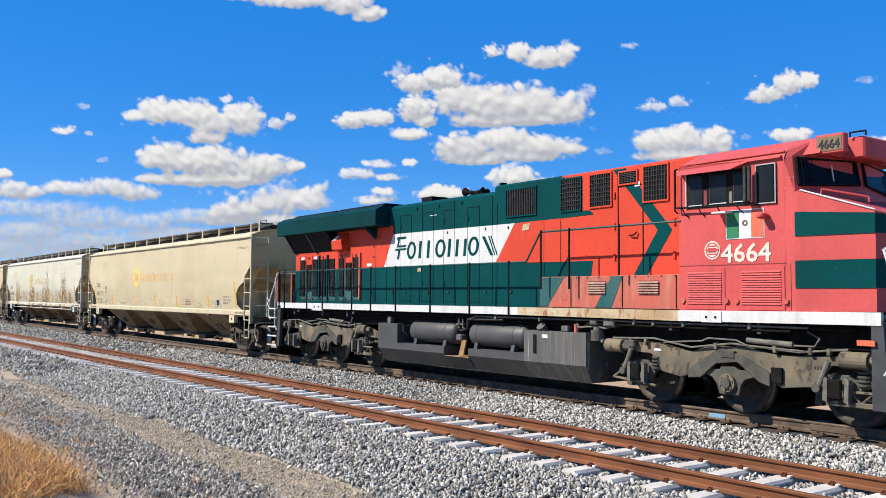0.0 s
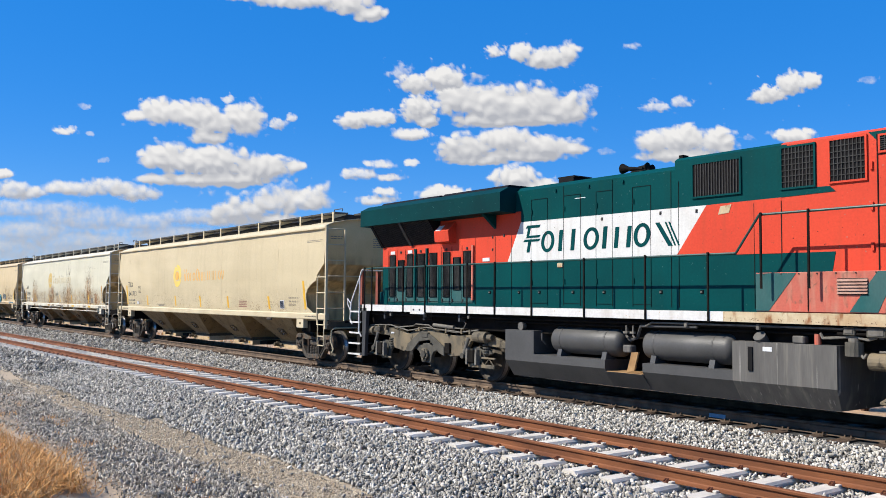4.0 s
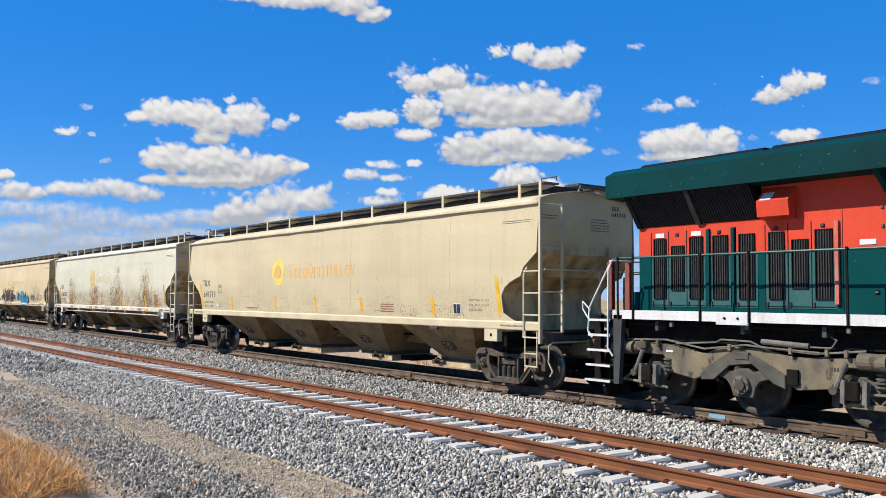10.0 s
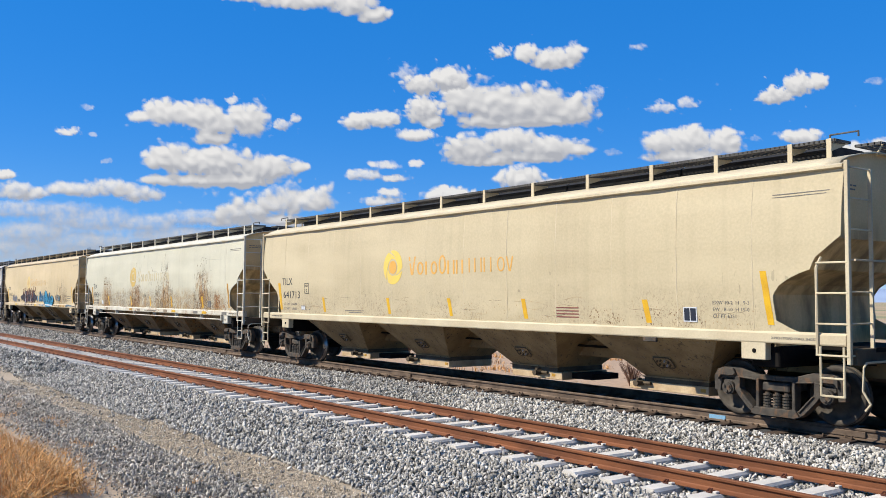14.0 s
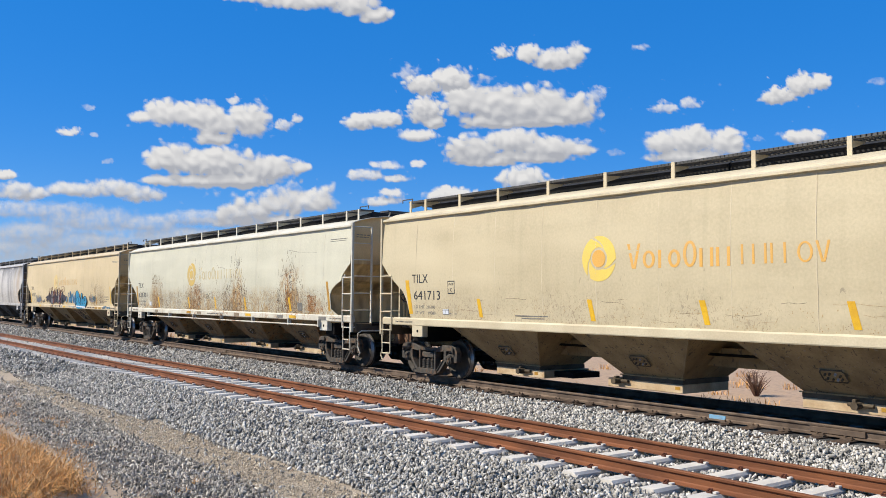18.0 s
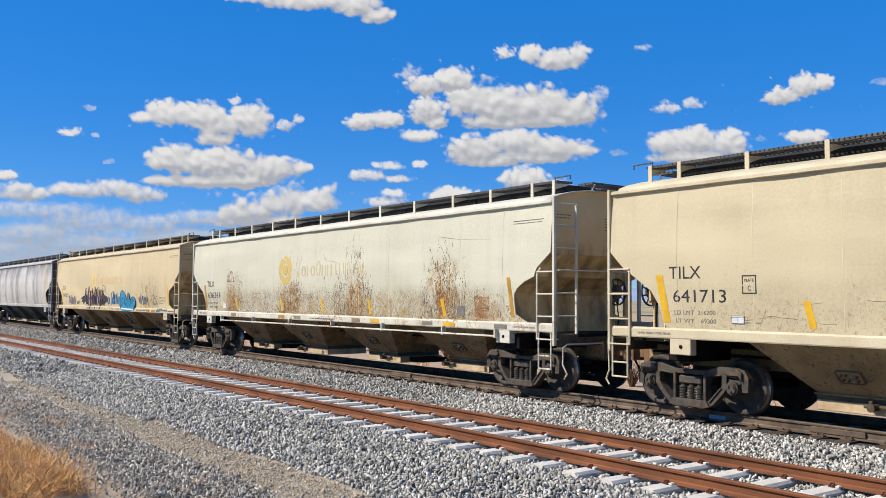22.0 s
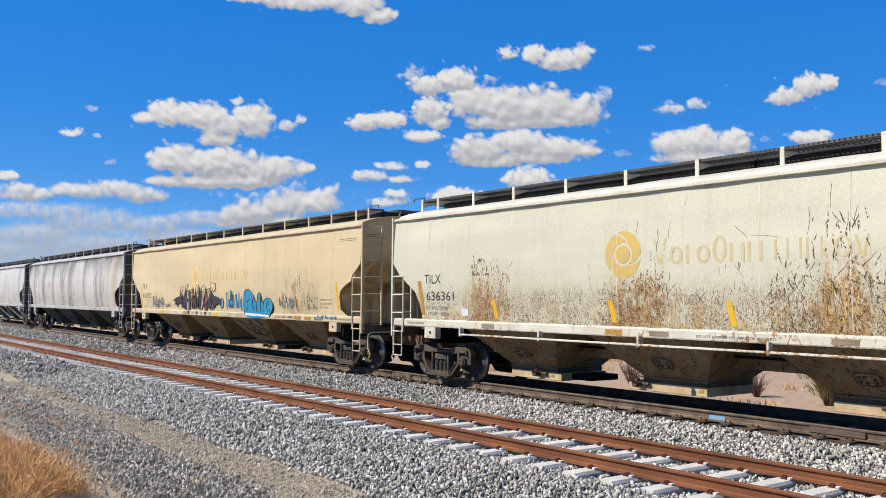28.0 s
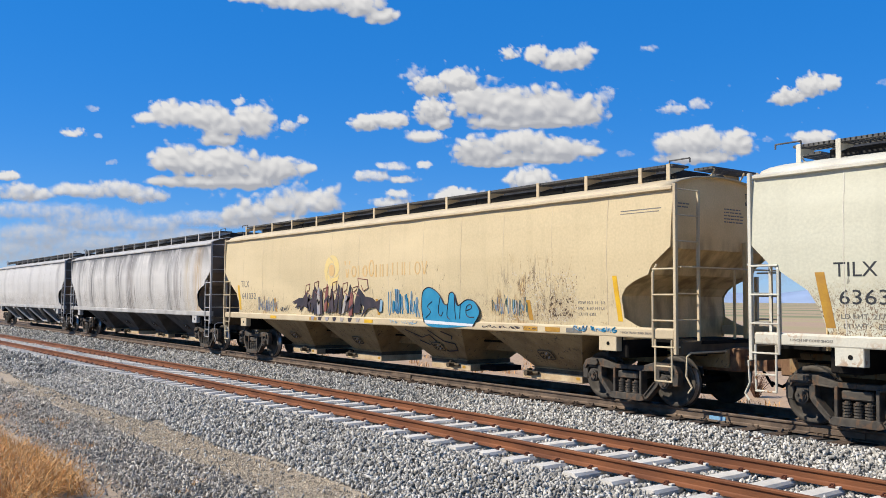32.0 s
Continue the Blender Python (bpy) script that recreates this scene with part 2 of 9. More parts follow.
def stones(name, count, xr, yr, size, label, seed, dens=None, rock=None, sharp=False):
    """Loose crushed stone, lying on the ground: one mesh of small uneven lumps."""
    rng = np.random.default_rng(seed)
    # crushed stone: two dozen angular lumps, each a block with its corners knocked about
    v0 = np.array([(i, j, k) for i in (-1, 1) for j in (-1, 1) for k in (-1, 1)], float) * 0.62
    f0 = np.array([(0, 1, 3), (0, 3, 2), (4, 6, 7), (4, 7, 5), (0, 4, 5), (0, 5, 1), (2, 3, 7), (2, 7, 6), (0, 2, 6), (0, 6, 4), (1, 5, 7), (1, 7, 3)])
    if sharp:
        v0 = np.array([(1, 0, 0), (-1, 0, 0), (0, 1, 0), (0, -1, 0), (0, 0, 1), (0, 0, -1)], float) * 0.95
        f0 = np.array([(0, 2, 4), (2, 1, 4), (1, 3, 4), (3, 0, 4), (2, 0, 5), (1, 2, 5), (3, 1, 5), (0, 3, 5)])
    shapes = [(v0 + rng.uniform(-0.36, 0.36, v0.shape)) * (1.6, rng.uniform(0.55, 0.95), rng.uniform(0.45, 0.85)) for _ in range(24)]
    x = rng.uniform(*xr, count)
    y = rng.uniform(*yr, count)
    if dens is not None:
        keep = rng.random(count) < dens(x, y)
        x, y = x[keep], y[keep]
    # none on the concrete sleepers
    k = (x - X0) / SP
    reach = 1.23 + 0.05 * np.sin(np.round(k) * 5.3) + rng.uniform(-0.04, 0.04, len(x))      # ballast laps over the sleepers' ends, more here, less there
    on = (np.abs(k - np.round(k)) * SP < 0.150) & (np.abs(y - (NEAR_Y + NEAR_TURN * (x + 8))) < reach) & (x > -60)
    x, y = x[~on], y[~on]
    n = len(x)
    z = np.interp(y, [q[0] for q in PROFILE], [q[1] for q in PROFILE])
    z += np.array([ground_bump(a, b) for a, b in zip(x.tolist(), y.tolist())])
    z -= np.where(np.abs(y - (NEAR_Y + NEAR_TURN * (x + 8))) < 1.28, 0.030, 0.0)
    s = rng.uniform(size[0], size[1], n) * rng.choice([0.7, 1, 1, 1.25], n)
    ang = rng.uniform(0, 6.28, (n, 3))
    ca, sa, cb, sb, cc, sc = np.cos(ang[:, 0]), np.sin(ang[:, 0]), np.cos(ang[:, 1]), np.sin(ang[:, 1]), np.cos(ang[:, 2]), np.sin(ang[:, 2])
    rot = np.empty((n, 3, 3))
    rot[:, 0, 0], rot[:, 0, 1], rot[:, 0, 2] = ca * cb, ca * sb * sc - sa * cc, ca * sb * cc + sa * sc
    rot[:, 1, 0], rot[:, 1, 1], rot[:, 1, 2] = sa * cb, sa * sb * sc + ca * cc, sa * sb * cc - ca * sc
    rot[:, 2, 0], rot[:, 2, 1], rot[:, 2, 2] = -sb, cb * sc, cb * cc
    pick = rng.integers(0, len(shapes), n)
    base = np.stack(shapes)[pick]
    V = np.einsum("nij,nkj->nki", rot, base) * s[:, None, None]
    V += np.stack([x, y, z + s * rng.uniform(-0.1, 1.75, n)], 1)[:, None, :]
    F = f0[None] + (np.arange(n) * len(v0))[:, None, None]
    me = bpy.data.meshes.new(name)
    me.vertices.add(n * len(v0))
    me.vertices.foreach_set("co", V.ravel().astype(np.float32))
    nf = n * len(f0)
    me.loops.add(nf * 3)
    me.loops.foreach_set("vertex_index", F.ravel().astype(np.int32))
    me.polygons.add(nf)
    me.polygons.foreach_set("loop_start", (np.arange(nf) * 3).astype(np.int32))
    me.update()
    me.validate()
    me.materials.append(rock or M_STONE)
    return tagged(new(name, me), label, "gravel", kind="stuff")


def bank_density(x, y):
    """Thick on the bank and between the tracks, thin on the path."""
    wander = 0.10 * np.sin(x * 0.9) + 0.07 * np.sin(x * 2.3 + 1)
    path = (y > -8.50 + 0.7 * wander) & (y < np.where(x > -19, -7.50, -7.78) + 0.8 * wander)
    verge = y < -9.2
    d = np.where(path, 0.02, 1.0)
    west = (x < -17) & (y < -8.4)
    d = np.where(west, 0.45, d)
    d = np.where(verge, np.clip(1 - (-9.2 - y) / 1.1, 0.03, 1), d)
    return d


def grit_density(x, y):
    """Small stones past the path, thinning out in patches and towards the sandy verge."""
    d = np.where(y > -8.48 + 0.07 * np.sin(x * 0.9), 0.025, 1.0)
    patch = np.sin(x * 0.8 + 1.5 * y) + np.sin(x * 0.37 - 2.1 * y + 2)
    d = np.where((y < -8.4) & (patch < -1.0), 0.45, d)
    d = np.where((x < -18.5) & (y < -9.15), 0.35 * d, d)
    return d * np.clip(1 - (-9.75 - y) / 0.9, 0.03, 1)


stones("ballast_stones", 40000, (-13.5, 0.5), (-8.4, -5.2), (0.019, 0.032), "loose grey crushed-stone ballast beside the siding", 3, dens=bank_density)
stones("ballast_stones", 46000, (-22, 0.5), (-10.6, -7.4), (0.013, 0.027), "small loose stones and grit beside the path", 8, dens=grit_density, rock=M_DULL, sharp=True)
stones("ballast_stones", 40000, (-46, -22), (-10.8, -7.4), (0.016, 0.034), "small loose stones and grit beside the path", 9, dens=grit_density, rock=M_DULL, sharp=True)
stones("path_grit", 34000, (-30, 0.5), (-8.45, -7.5), (0.006, 0.015), "fine pale grit trodden into the dirt path", 10, rock=M_GRIT, sharp=True)
stones("ballast_stones", 44000, (-15.5, -1.0), (-5.2, -1.35), (0.017, 0.029), "loose grey crushed-stone ballast between the tracks", 4, rock=M_STONE_PALE)
stones("ballast_stones", 40000, (-30, -13.5), (-8.4, -5.2), (0.019, 0.034), "loose grey crushed-stone ballast beside the siding", 5, dens=bank_density)
stones("ballast_stones", 30000, (-34, -15.5), (-5.2, -1.35), (0.021, 0.034), "loose grey crushed-stone ballast between the tracks", 6, sharp=True)
stones("ballast_stones", 36000, (-75, -30), (-10.4, -1.35), (0.031, 0.052), "loose grey crushed-stone ballast along both tracks", 7, dens=bank_density, sharp=True)


# ---- tracks ----
def rail_profile(k=1.0):
    half = [(0.070, 0.0), (0.070, 0.012), (0.020, 0.030), (0.009, 0.045), (0.009, 0.120), (0.034, 0.135), (0.036, 0.160), (0.028, 0.171)]
    return [(a * k, z * k) for a, z in half] + [(-a * k, z * k) for a, z in half[::-1]]


def rail(parent, ys, xs, top, material, k=1.0, label=""):
    bm = bmesh.new()
    prof = rail_profile(k)
    rings = [[bm.verts.new((x, y + a, top - 0.171 * k + z)) for a, z in prof] for x, y in zip(xs, ys)]
    for r0, r1 in zip(rings, rings[1:]):
        for i in range(len(prof)):
            j = (i + 1) % len(prof)
            bm.faces.new((r0[i], r0[j], r1[j], r1[i]))
    bm.faces.new(rings[0])
    bm.faces.new(rings[-1][::-1])
    bmesh.ops.recalc_face_normals(bm, faces=bm.faces)
    return part("rail", bm, material, parent, label)


siding = tagged(new("siding_track"), "unused siding of rusty rails on white concrete sleepers", "railway track", kind="structure")
stations = [4 - 2 * i for i in range(60)]
for side in (-0.7525, 0.7525):
    rail(siding, [near_y(x) + side for x in stations], stations, NEAR_TOP, M_RUST, label="rusty brown steel rail")

main_track = tagged(new("main_track"), "old main track of worn brown rails on timber sleepers", "railway track", kind="structure")
for side in (-0.7525, 0.7525):
    rail(main_track, [side, side], [40, -110], 0.0, M_OLDRAIL, label="worn brown steel rail")


def sleeper_mesh():
    pts = [(-0.13, -0.16), (-0.13, 0.0), (-0.10, 0.035), (0.10, 0.035), (0.13, 0.0), (0.13, -0.16)]
    bm = P(pts, -1.27, 1.27)
    return mesh_of("concrete_sleeper", bm, M_CONCRETE)


def clip_mesh():
    bm = bmesh.new()
    box(bm, -0.055, 0.055, -0.05, 0.03, 0.0, 0.022, 0.004)
    pipe(bm, [(-0.04, -0.05, 0.02), (-0.04, 0.03, 0.05), (0.0, 0.045, 0.045), (0.035, 0.0, 0.06), (0.04, -0.06, 0.03)], 0.013, 5)
    return mesh_of("rail_clip", bm, M_RUSTDARK)


ME_SLEEPER, ME_CLIP = sleeper_mesh(), clip_mesh()
ME_PAD = mesh_of("insulator", B(-0.026, 0.026, -0.035, 0.035, 0.0, 0.026, 0.006), M_CONCRETE)
for k in range(-90, 26):
    x = X0 + SP * k
    jig = 0.025 * math.sin(k * 12.9)
    s = new("sleeper", ME_SLEEPER)
    s.parent = siding
    s.location = (x + jig, near_y(x), NEAR_TOP - 0.171 - 0.037)
    s.rotation_euler = (0, 0, NEAR_TURN + 0.012 * math.sin(k * 7.7))
    if k > -38:
        for off, flip in ((-0.7525 - 0.10, 0), (0.7525 - 0.10, 0), (-0.7525 + 0.10, math.pi), (0.7525 + 0.10, math.pi)):
            c = new("rail_clip", ME_CLIP)
            c.parent = siding
            c.location = (x + jig, near_y(x) + off, NEAR_TOP - 0.171)
            c.rotation_euler = (0, 0, flip)
            c.scale = (0.72, 0.72, 0.8)
            if k > -20:
                pad = new("insulator", ME_PAD)
                pad.parent = siding
                pad.location = (x + jig + 0.075, near_y(x) + off, NEAR_TOP - 0.171)


def tie_mesh(seed):
    rng = random.Random(seed)
    bm = B(-0.115, 0.115, -1.28, 1.28, -0.16, 0.0, 0.012)
    for v in bm.verts:
        v.co += Vector((rng.uniform(-1, 1) * 0.012, rng.uniform(-1, 1) * 0.03, rng.uniform(-1, 1) * 0.008))
    return mesh_of("timber_sleeper", bm, M_TIE)


TIES = [tie_mesh(s) for s in range(5)]
bm_plate = bmesh.new()
box(bm_plate, -0.09, 0.09, -0.17, 0.17, 0.0, 0.015)
for sx in (-0.05, 0.05):
    for sy in (-0.09, 0.09):
        box(bm_plate, sx - 0.012, sx + 0.012, sy - 0.014, sy + 0.014, 0.01, 0.045)
ME_PLATE = mesh_of("tie_plate", bm_plate, M_OLDRAIL)
rng = random.Random(5)
for k in range(120):
    x = -0.8 - 0.53 * k + rng.uniform(-0.05, 0.05)
    s = new("sleeper", TIES[k % 5])
    s.parent = main_track
    s.location = (x, -0.35 + rng.uniform(-0.1, 0.1), -0.175)
    s.rotation_euler = (0, 0, rng.uniform(-0.03, 0.03))
    if k < 45:
        p = new("tie_plate", ME_PLATE)
        p.parent = main_track
        p.location = (x, -0.7525, -0.172)
# joint bars and the painted mark on the rail's web
for x in (-7.4, -19.4, -31.4):
    part("joint_bar", B(x - 0.45, x + 0.45, -0.80, -0.768, -0.135, -0.045, 0.006), M_OLDRAIL, main_track, "brown rail joint bar")
part("paint_mark", B(-9.75, -9.42, -0.775, -0.763, -0.145, -0.075), M_BLUEMARK, main_track, "light blue paint mark on the rail")
part("grease_plate", B(-14.2, -12.9, -0.98, -0.86, -0.17, -0.15), M_TIE, main_track, "weathered board beside the rail")


# ---- train ----
def S(t):
    """How far the train has rolled, in metres, at t seconds."""
    u = t - 16
    return sum(c * u ** i for i, c in enumerate(ROLL))


ROLL = (11.528, 1.76216, 0.0209945, 0.00064612, 6.31e-06, -1.11e-06)

M_DARK = mat("black_running_gear", (0.008, 0.0072, 0.0065), (0.020, 0.017, 0.014), 0.8, 0, 5, 0.4, 40, spec=0.08)
M_CAST = mat("dusty_cast_steel", (0.098, 0.082, 0.062), (0.046, 0.039, 0.031), 0.8, 0.0, 6, 0.4, 50)
M_WHEEL = mat("wheel_steel", (0.096, 0.078, 0.056), (0.046, 0.038, 0.029), 0.75, 0.0, 6, 0.2, 60)
M_TREAD = mat("bright_tread", (0.45, 0.43, 0.41), (0.30, 0.28, 0.26), 0.3, 0.9, 6, 0.05, 60)
M_GATE = mat("dirty_cream_gate_paint", (0.66, 0.50, 0.30), (0.46, 0.30, 0.15), 0.7, 0, 3, 0.2, 30)
# brown kept dark for the shade at the wagon ends; gate parts share it
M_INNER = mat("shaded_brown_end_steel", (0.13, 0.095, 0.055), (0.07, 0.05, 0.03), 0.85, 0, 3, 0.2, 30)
M_BOLT = mat("pale_bolt_steel", (0.50, 0.48, 0.45), (0.35, 0.33, 0.31), 0.5, 0.2)
M_GRATE = mat("galvanised_grating", (0.15, 0.145, 0.135), (0.09, 0.087, 0.082), 0.75, 0, 3, 0.2, 60, spec=0.12)
M_HATCH = mat("dark_hatch_steel", (0.045, 0.044, 0.042), (0.028, 0.027, 0.026), 0.75, 0, 3, 0.2, 60, spec=0.12)
M_RUSTYPAD = mat("rusty_orange_coupler", (0.30, 0.165, 0.08), (0.12, 0.06, 0.035), 0.85, 0.1, 7, 0.4, 50)
M_BLACKINK = mat("black_stencil", (0.02, 0.022, 0.025), (0.05, 0.05, 0.05), 0.6, 0, 9, 0.05, 60)
M_GREYINK = mat("faded_grey_stencil", (0.16, 0.15, 0.13), (0.24, 0.22, 0.18), 0.7, 0, 9, 0.05, 60)
M_YELLOW = mat("yellow_reflective_tape", (0.80, 0.47, 0.02), (0.66, 0.36, 0.02), 0.45, 0, 5, 0.05, 60)
M_AMBER = mat("weathered_amber_tape", (0.52, 0.28, 0.03), (0.40, 0.20, 0.03), 0.55, 0, 5, 0.05, 60)
M_BROWN_MARK = mat("faded_brown_tape", (0.24, 0.17, 0.10), (0.30, 0.24, 0.16), 0.7, 0, 6, 0.05, 50)
M_SUNYELLOW = mat("yellow_emblem_paint", (0.84, 0.62, 0.12), (0.78, 0.56, 0.14), 0.5, 0, 3, 0.05, 60)
M_SUNORANGE = mat("orange_emblem_paint", (0.80, 0.43, 0.09), (0.74, 0.42, 0.12), 0.5, 0, 3, 0.05, 60)
M_PALESUN = mat("sun_bleached_yellow_paint", (0.80, 0.59, 0.20), (0.72, 0.55, 0.25), 0.6, 0, 5, 0.05, 60)
M_PALEORANGE = mat("sun_bleached_orange_paint", (0.70, 0.44, 0.17), (0.66, 0.47, 0.23), 0.6, 0, 5, 0.05, 60)
M_FADEDGOLD = mat("faded_gold_emblem_paint", (0.60, 0.47, 0.22), (0.60, 0.52, 0.34), 0.6, 0, 6, 0.05, 60)
M_OLDGOLD = mat("old_gold_emblem_paint", (0.66, 0.45, 0.10), (0.58, 0.42, 0.16), 0.6, 0, 6, 0.05, 60)
M_TAG_BLUE = mat("blue_spray_paint", (0.018, 0.215, 0.37), (0.03, 0.27, 0.43), 0.5, 0, 4, 0.05, 60)
M_TAG_DARK = mat("black_spray_paint", (0.022, 0.020, 0.026), (0.07, 0.048, 0.052), 0.6, 0, 3, 0.05, 60)
M_TAG_MAROON = mat("maroon_spray_paint", (0.20, 0.06, 0.05), (0.30, 0.11, 0.08), 0.6, 0, 3, 0.05, 60)
M_SCRIBBLE = mat("dark_green_scribble", (0.05, 0.12, 0.11), (0.10, 0.17, 0.15), 0.6, 0, 3, 0.05, 60)
M_TAG_GREY = mat("grey_spray_paint", (0.30, 0.29, 0.33), (0.42, 0.36, 0.30), 0.6, 0, 3, 0.05, 60)
M_TAG_SKY = mat("light_blue_spray_paint", (0.13, 0.32, 0.48), (0.32, 0.42, 0.46), 0.6, 0, 5, 0.05, 60)
M_PLATE_WHITE = mat("white_placard", (0.75, 0.76, 0.76), (0.66, 0.67, 0.67), 0.5, 0, 5, 0.02, 60)


def wagon_paint(name, c1, c2, grime=0.6, rust=(), stripes=(), streak=0.25, seed=0.0):
    """Old wagon paint: broad fading, drip streaks from the eaves, a scuffed lower band, and patches of flaking rust."""
    m = mat(name, c1, c2, 0.55, 0, 0.45, 0.10, 22)
    sd = (seed, seed * 0.7, seed * 1.3)
    # drip streaks
    st = noise_mask(m, 2.6, 0.52, 0.80, (1.6, 1, 0.10), 5, seed=sd)
    layer(m, tuple(v * 0.62 for v in c2), op(m, "MULTIPLY", st, streak))
    pale = noise_mask(m, 0.5, 0.5, 0.75, (0.5, 1, 1.8), 4, seed=sd)
    layer(m, tuple(min(v * 1.16 + 0.02, 0.8) for v in c1), op(m, "MULTIPLY", pale, 0.6))
    # scuffed and speckled lower band
    low = op(m, "MULTIPLY", ramp_axis(m, "Z", 2.25, 1.75), noise_mask(m, 0.8, 0.35, 0.6, seed=sd))
    speck = noise_mask(m, 22, 0.575, 0.60, (1, 1, 0.6), 9, 1.4, seed=sd)
    layer(m, (0.20, 0.125, 0.07), op(m, "MULTIPLY", op(m, "MULTIPLY", low, speck), grime))
    haze = noise_mask(m, 4, 0.4, 0.7, (0.6, 1, 1), 6, seed=sd)
    layer(m, (0.34, 0.28, 0.20), op(m, "MULTIPLY", op(m, "MULTIPLY", low, haze), 0.45 * grime))
    if grime > 0.9:
        gold = noise_mask(m, 6, 0.46, 0.56, (1, 1, 0.7), 9, 1.2, seed=sd)
        layer(m, (0.50, 0.33, 0.13), op(m, "MULTIPLY", op(m, "MULTIPLY", op(m, "MULTIPLY", ramp_axis(m, "Z", 2.35, 1.6), gold), noise_mask(m, 0.9, 0.38, 0.54, seed=sd)), 0.9 * grime))
        fine = noise_mask(m, 48, 0.55, 0.58, (1, 1, 0.7), 6, 0.8, seed=sd)
        layer(m, (0.17, 0.10, 0.05), op(m, "MULTIPLY", op(m, "MULTIPLY", op(m, "MULTIPLY", ramp_axis(m, "Z", 2.3, 1.9), fine), noise_mask(m, 1.3, 0.40, 0.52, (1, 1, 1), 6, seed=sd)), 0.8))
        layer(m, (0.15, 0.075, 0.035), op(m, "MULTIPLY", op(m, "MULTIPLY", ramp_axis(m, "Z", 2.15, 1.5), speck), grime))
    scratch = noise_mask(m, 5, 0.685, 0.70, (1.2, 1, 0.35), 3, 2.5, seed=sd)
    layer(m, (0.09, 0.075, 0.06), op(m, "MULTIPLY", op(m, "MULTIPLY", scratch, ramp_axis(m, "Z", 2.9, 2.1)), grime * 0.7))
    for x, w, top, amount in rust:
        near = op(m, "MULTIPLY", ramp_axis(m, "X", x - w, x - 0.2 * w), ramp_axis(m, "X", x + w, x + 0.2 * w))
        near = op(m, "MULTIPLY", near, ramp_axis(m, "Z", top, top - 1.1))
        near = op(m, "MINIMUM", op(m, "MULTIPLY", op(m, "MULTIPLY", near, noise_mask(m, 2.2, 0.40, 0.60, (1.2, 1, 0.5), 7, 0.8, seed=sd)), 1.9), 1.0)
        clump = op(m, "MULTIPLY", near, noise_mask(m, 1.7, 0.47, 0.58, (1, 1, 0.7), 8, 1.0, seed=sd))
        blot = noise_mask(m, 19, 0.485, 0.53, (1.0, 1, 0.55), 8, 1.0, seed=sd)
        flake = noise_mask(m, 6.5, 0.555, 0.585, (1.0, 1, 0.9), 8, 1.6, seed=sd)
        drip = noise_mask(m, 15, 0.56, 0.585, (1.5, 1, 0.14), 7, 1.2, seed=sd)
        layer(m, (0.58, 0.38, 0.12), op(m, "MULTIPLY", op(m, "MULTIPLY", clump, noise_mask(m, 8, 0.42, 0.58, (1, 1, 0.5), 7, 0.8, seed=sd)), 0.95 * amount))
        layer(m, (0.34, 0.18, 0.05), op(m, "MULTIPLY", op(m, "MULTIPLY", clump, blot), amount))
        layer(m, (0.24, 0.085, 0.026), op(m, "MULTIPLY", op(m, "MULTIPLY", clump, flake), amount))
        layer(m, (0.06, 0.032, 0.02), op(m, "MULTIPLY", op(m, "MULTIPLY", clump, noise_mask(m, 24, 0.58, 0.60, (1, 1, 0.7), 6, 0.6, seed=sd)), amount))
        layer(m, (0.05, 0.032, 0.022), op(m, "MULTIPLY", op(m, "MULTIPLY", near, drip), amount))
        # crusted edges of the flaking patches, and the orange steel inside them
        lip = op(m, "MULTIPLY", noise_mask(m, 2.6, 0.525, 0.535, (1.0, 1, 0.75), 6, 0.9, seed=sd), op(m, "SUBTRACT", 1.0, noise_mask(m, 2.6, 0.555, 0.565, (1.0, 1, 0.75), 6, 0.9, seed=sd)))
        heart = noise_mask(m, 2.6, 0.60, 0.63, (1.0, 1, 0.75), 6, 0.9, seed=sd)
        layer(m, (0.42, 0.22, 0.06), op(m, "MULTIPLY", op(m, "MULTIPLY", near, heart), 0.6 * amount))
        layer(m, (0.075, 0.036, 0.02), op(m, "MULTIPLY", op(m, "MULTIPLY", near, lip), amount if amount > 0.7 else 0.3 * amount))
    for x, w, c, amount in stripes:
        near = op(m, "MULTIPLY", ramp_axis(m, "X", x - w, x), ramp_axis(m, "X", x + w, x))
        layer(m, c, op(m, "MULTIPLY", op(m, "MULTIPLY", near, noise_mask(m, 7, 0.35, 0.6, (2, 1, 0.08), 4, seed=sd)), amount))
    return m


def side_y(z):
    """Half width of the bulging side at height z."""
    pts = [(1.2, 1.50), (1.6, 1.515), (2.2, 1.545), (2.8, 1.555), (3.4, 1.535), (3.9, 1.495)]
    for (a, ya), (b, yb) in zip(pts, pts[1:]):
        if z <= b:
            return ya + (yb - ya) * (z - a) / (b - a)
    return 1.495


FRONT_CUT = [(1.42, 9.0), (1.47, 8.84), (1.60, 8.57), (1.99, 8.52), (2.15, 8.64), (2.29, 8.88), (2.38, 9.16), (2.55, 9.24), (2.86, 9.66), (3.9, 9.70)]
REAR_CUT = [(1.42, 8.46), (1.55, 8.53), (1.82, 8.62), (2.08, 8.79), (2.51, 9.44), (2.87, 9.80), (3.9, 9.72)]


def cut_x(cut, z):
    for (a, xa), (b, xb) in zip(cut, cut[1:]):
        if z <= b:
            return xa + (xb - xa) * (z - a) / (b - a)
    return cut[-1][1]


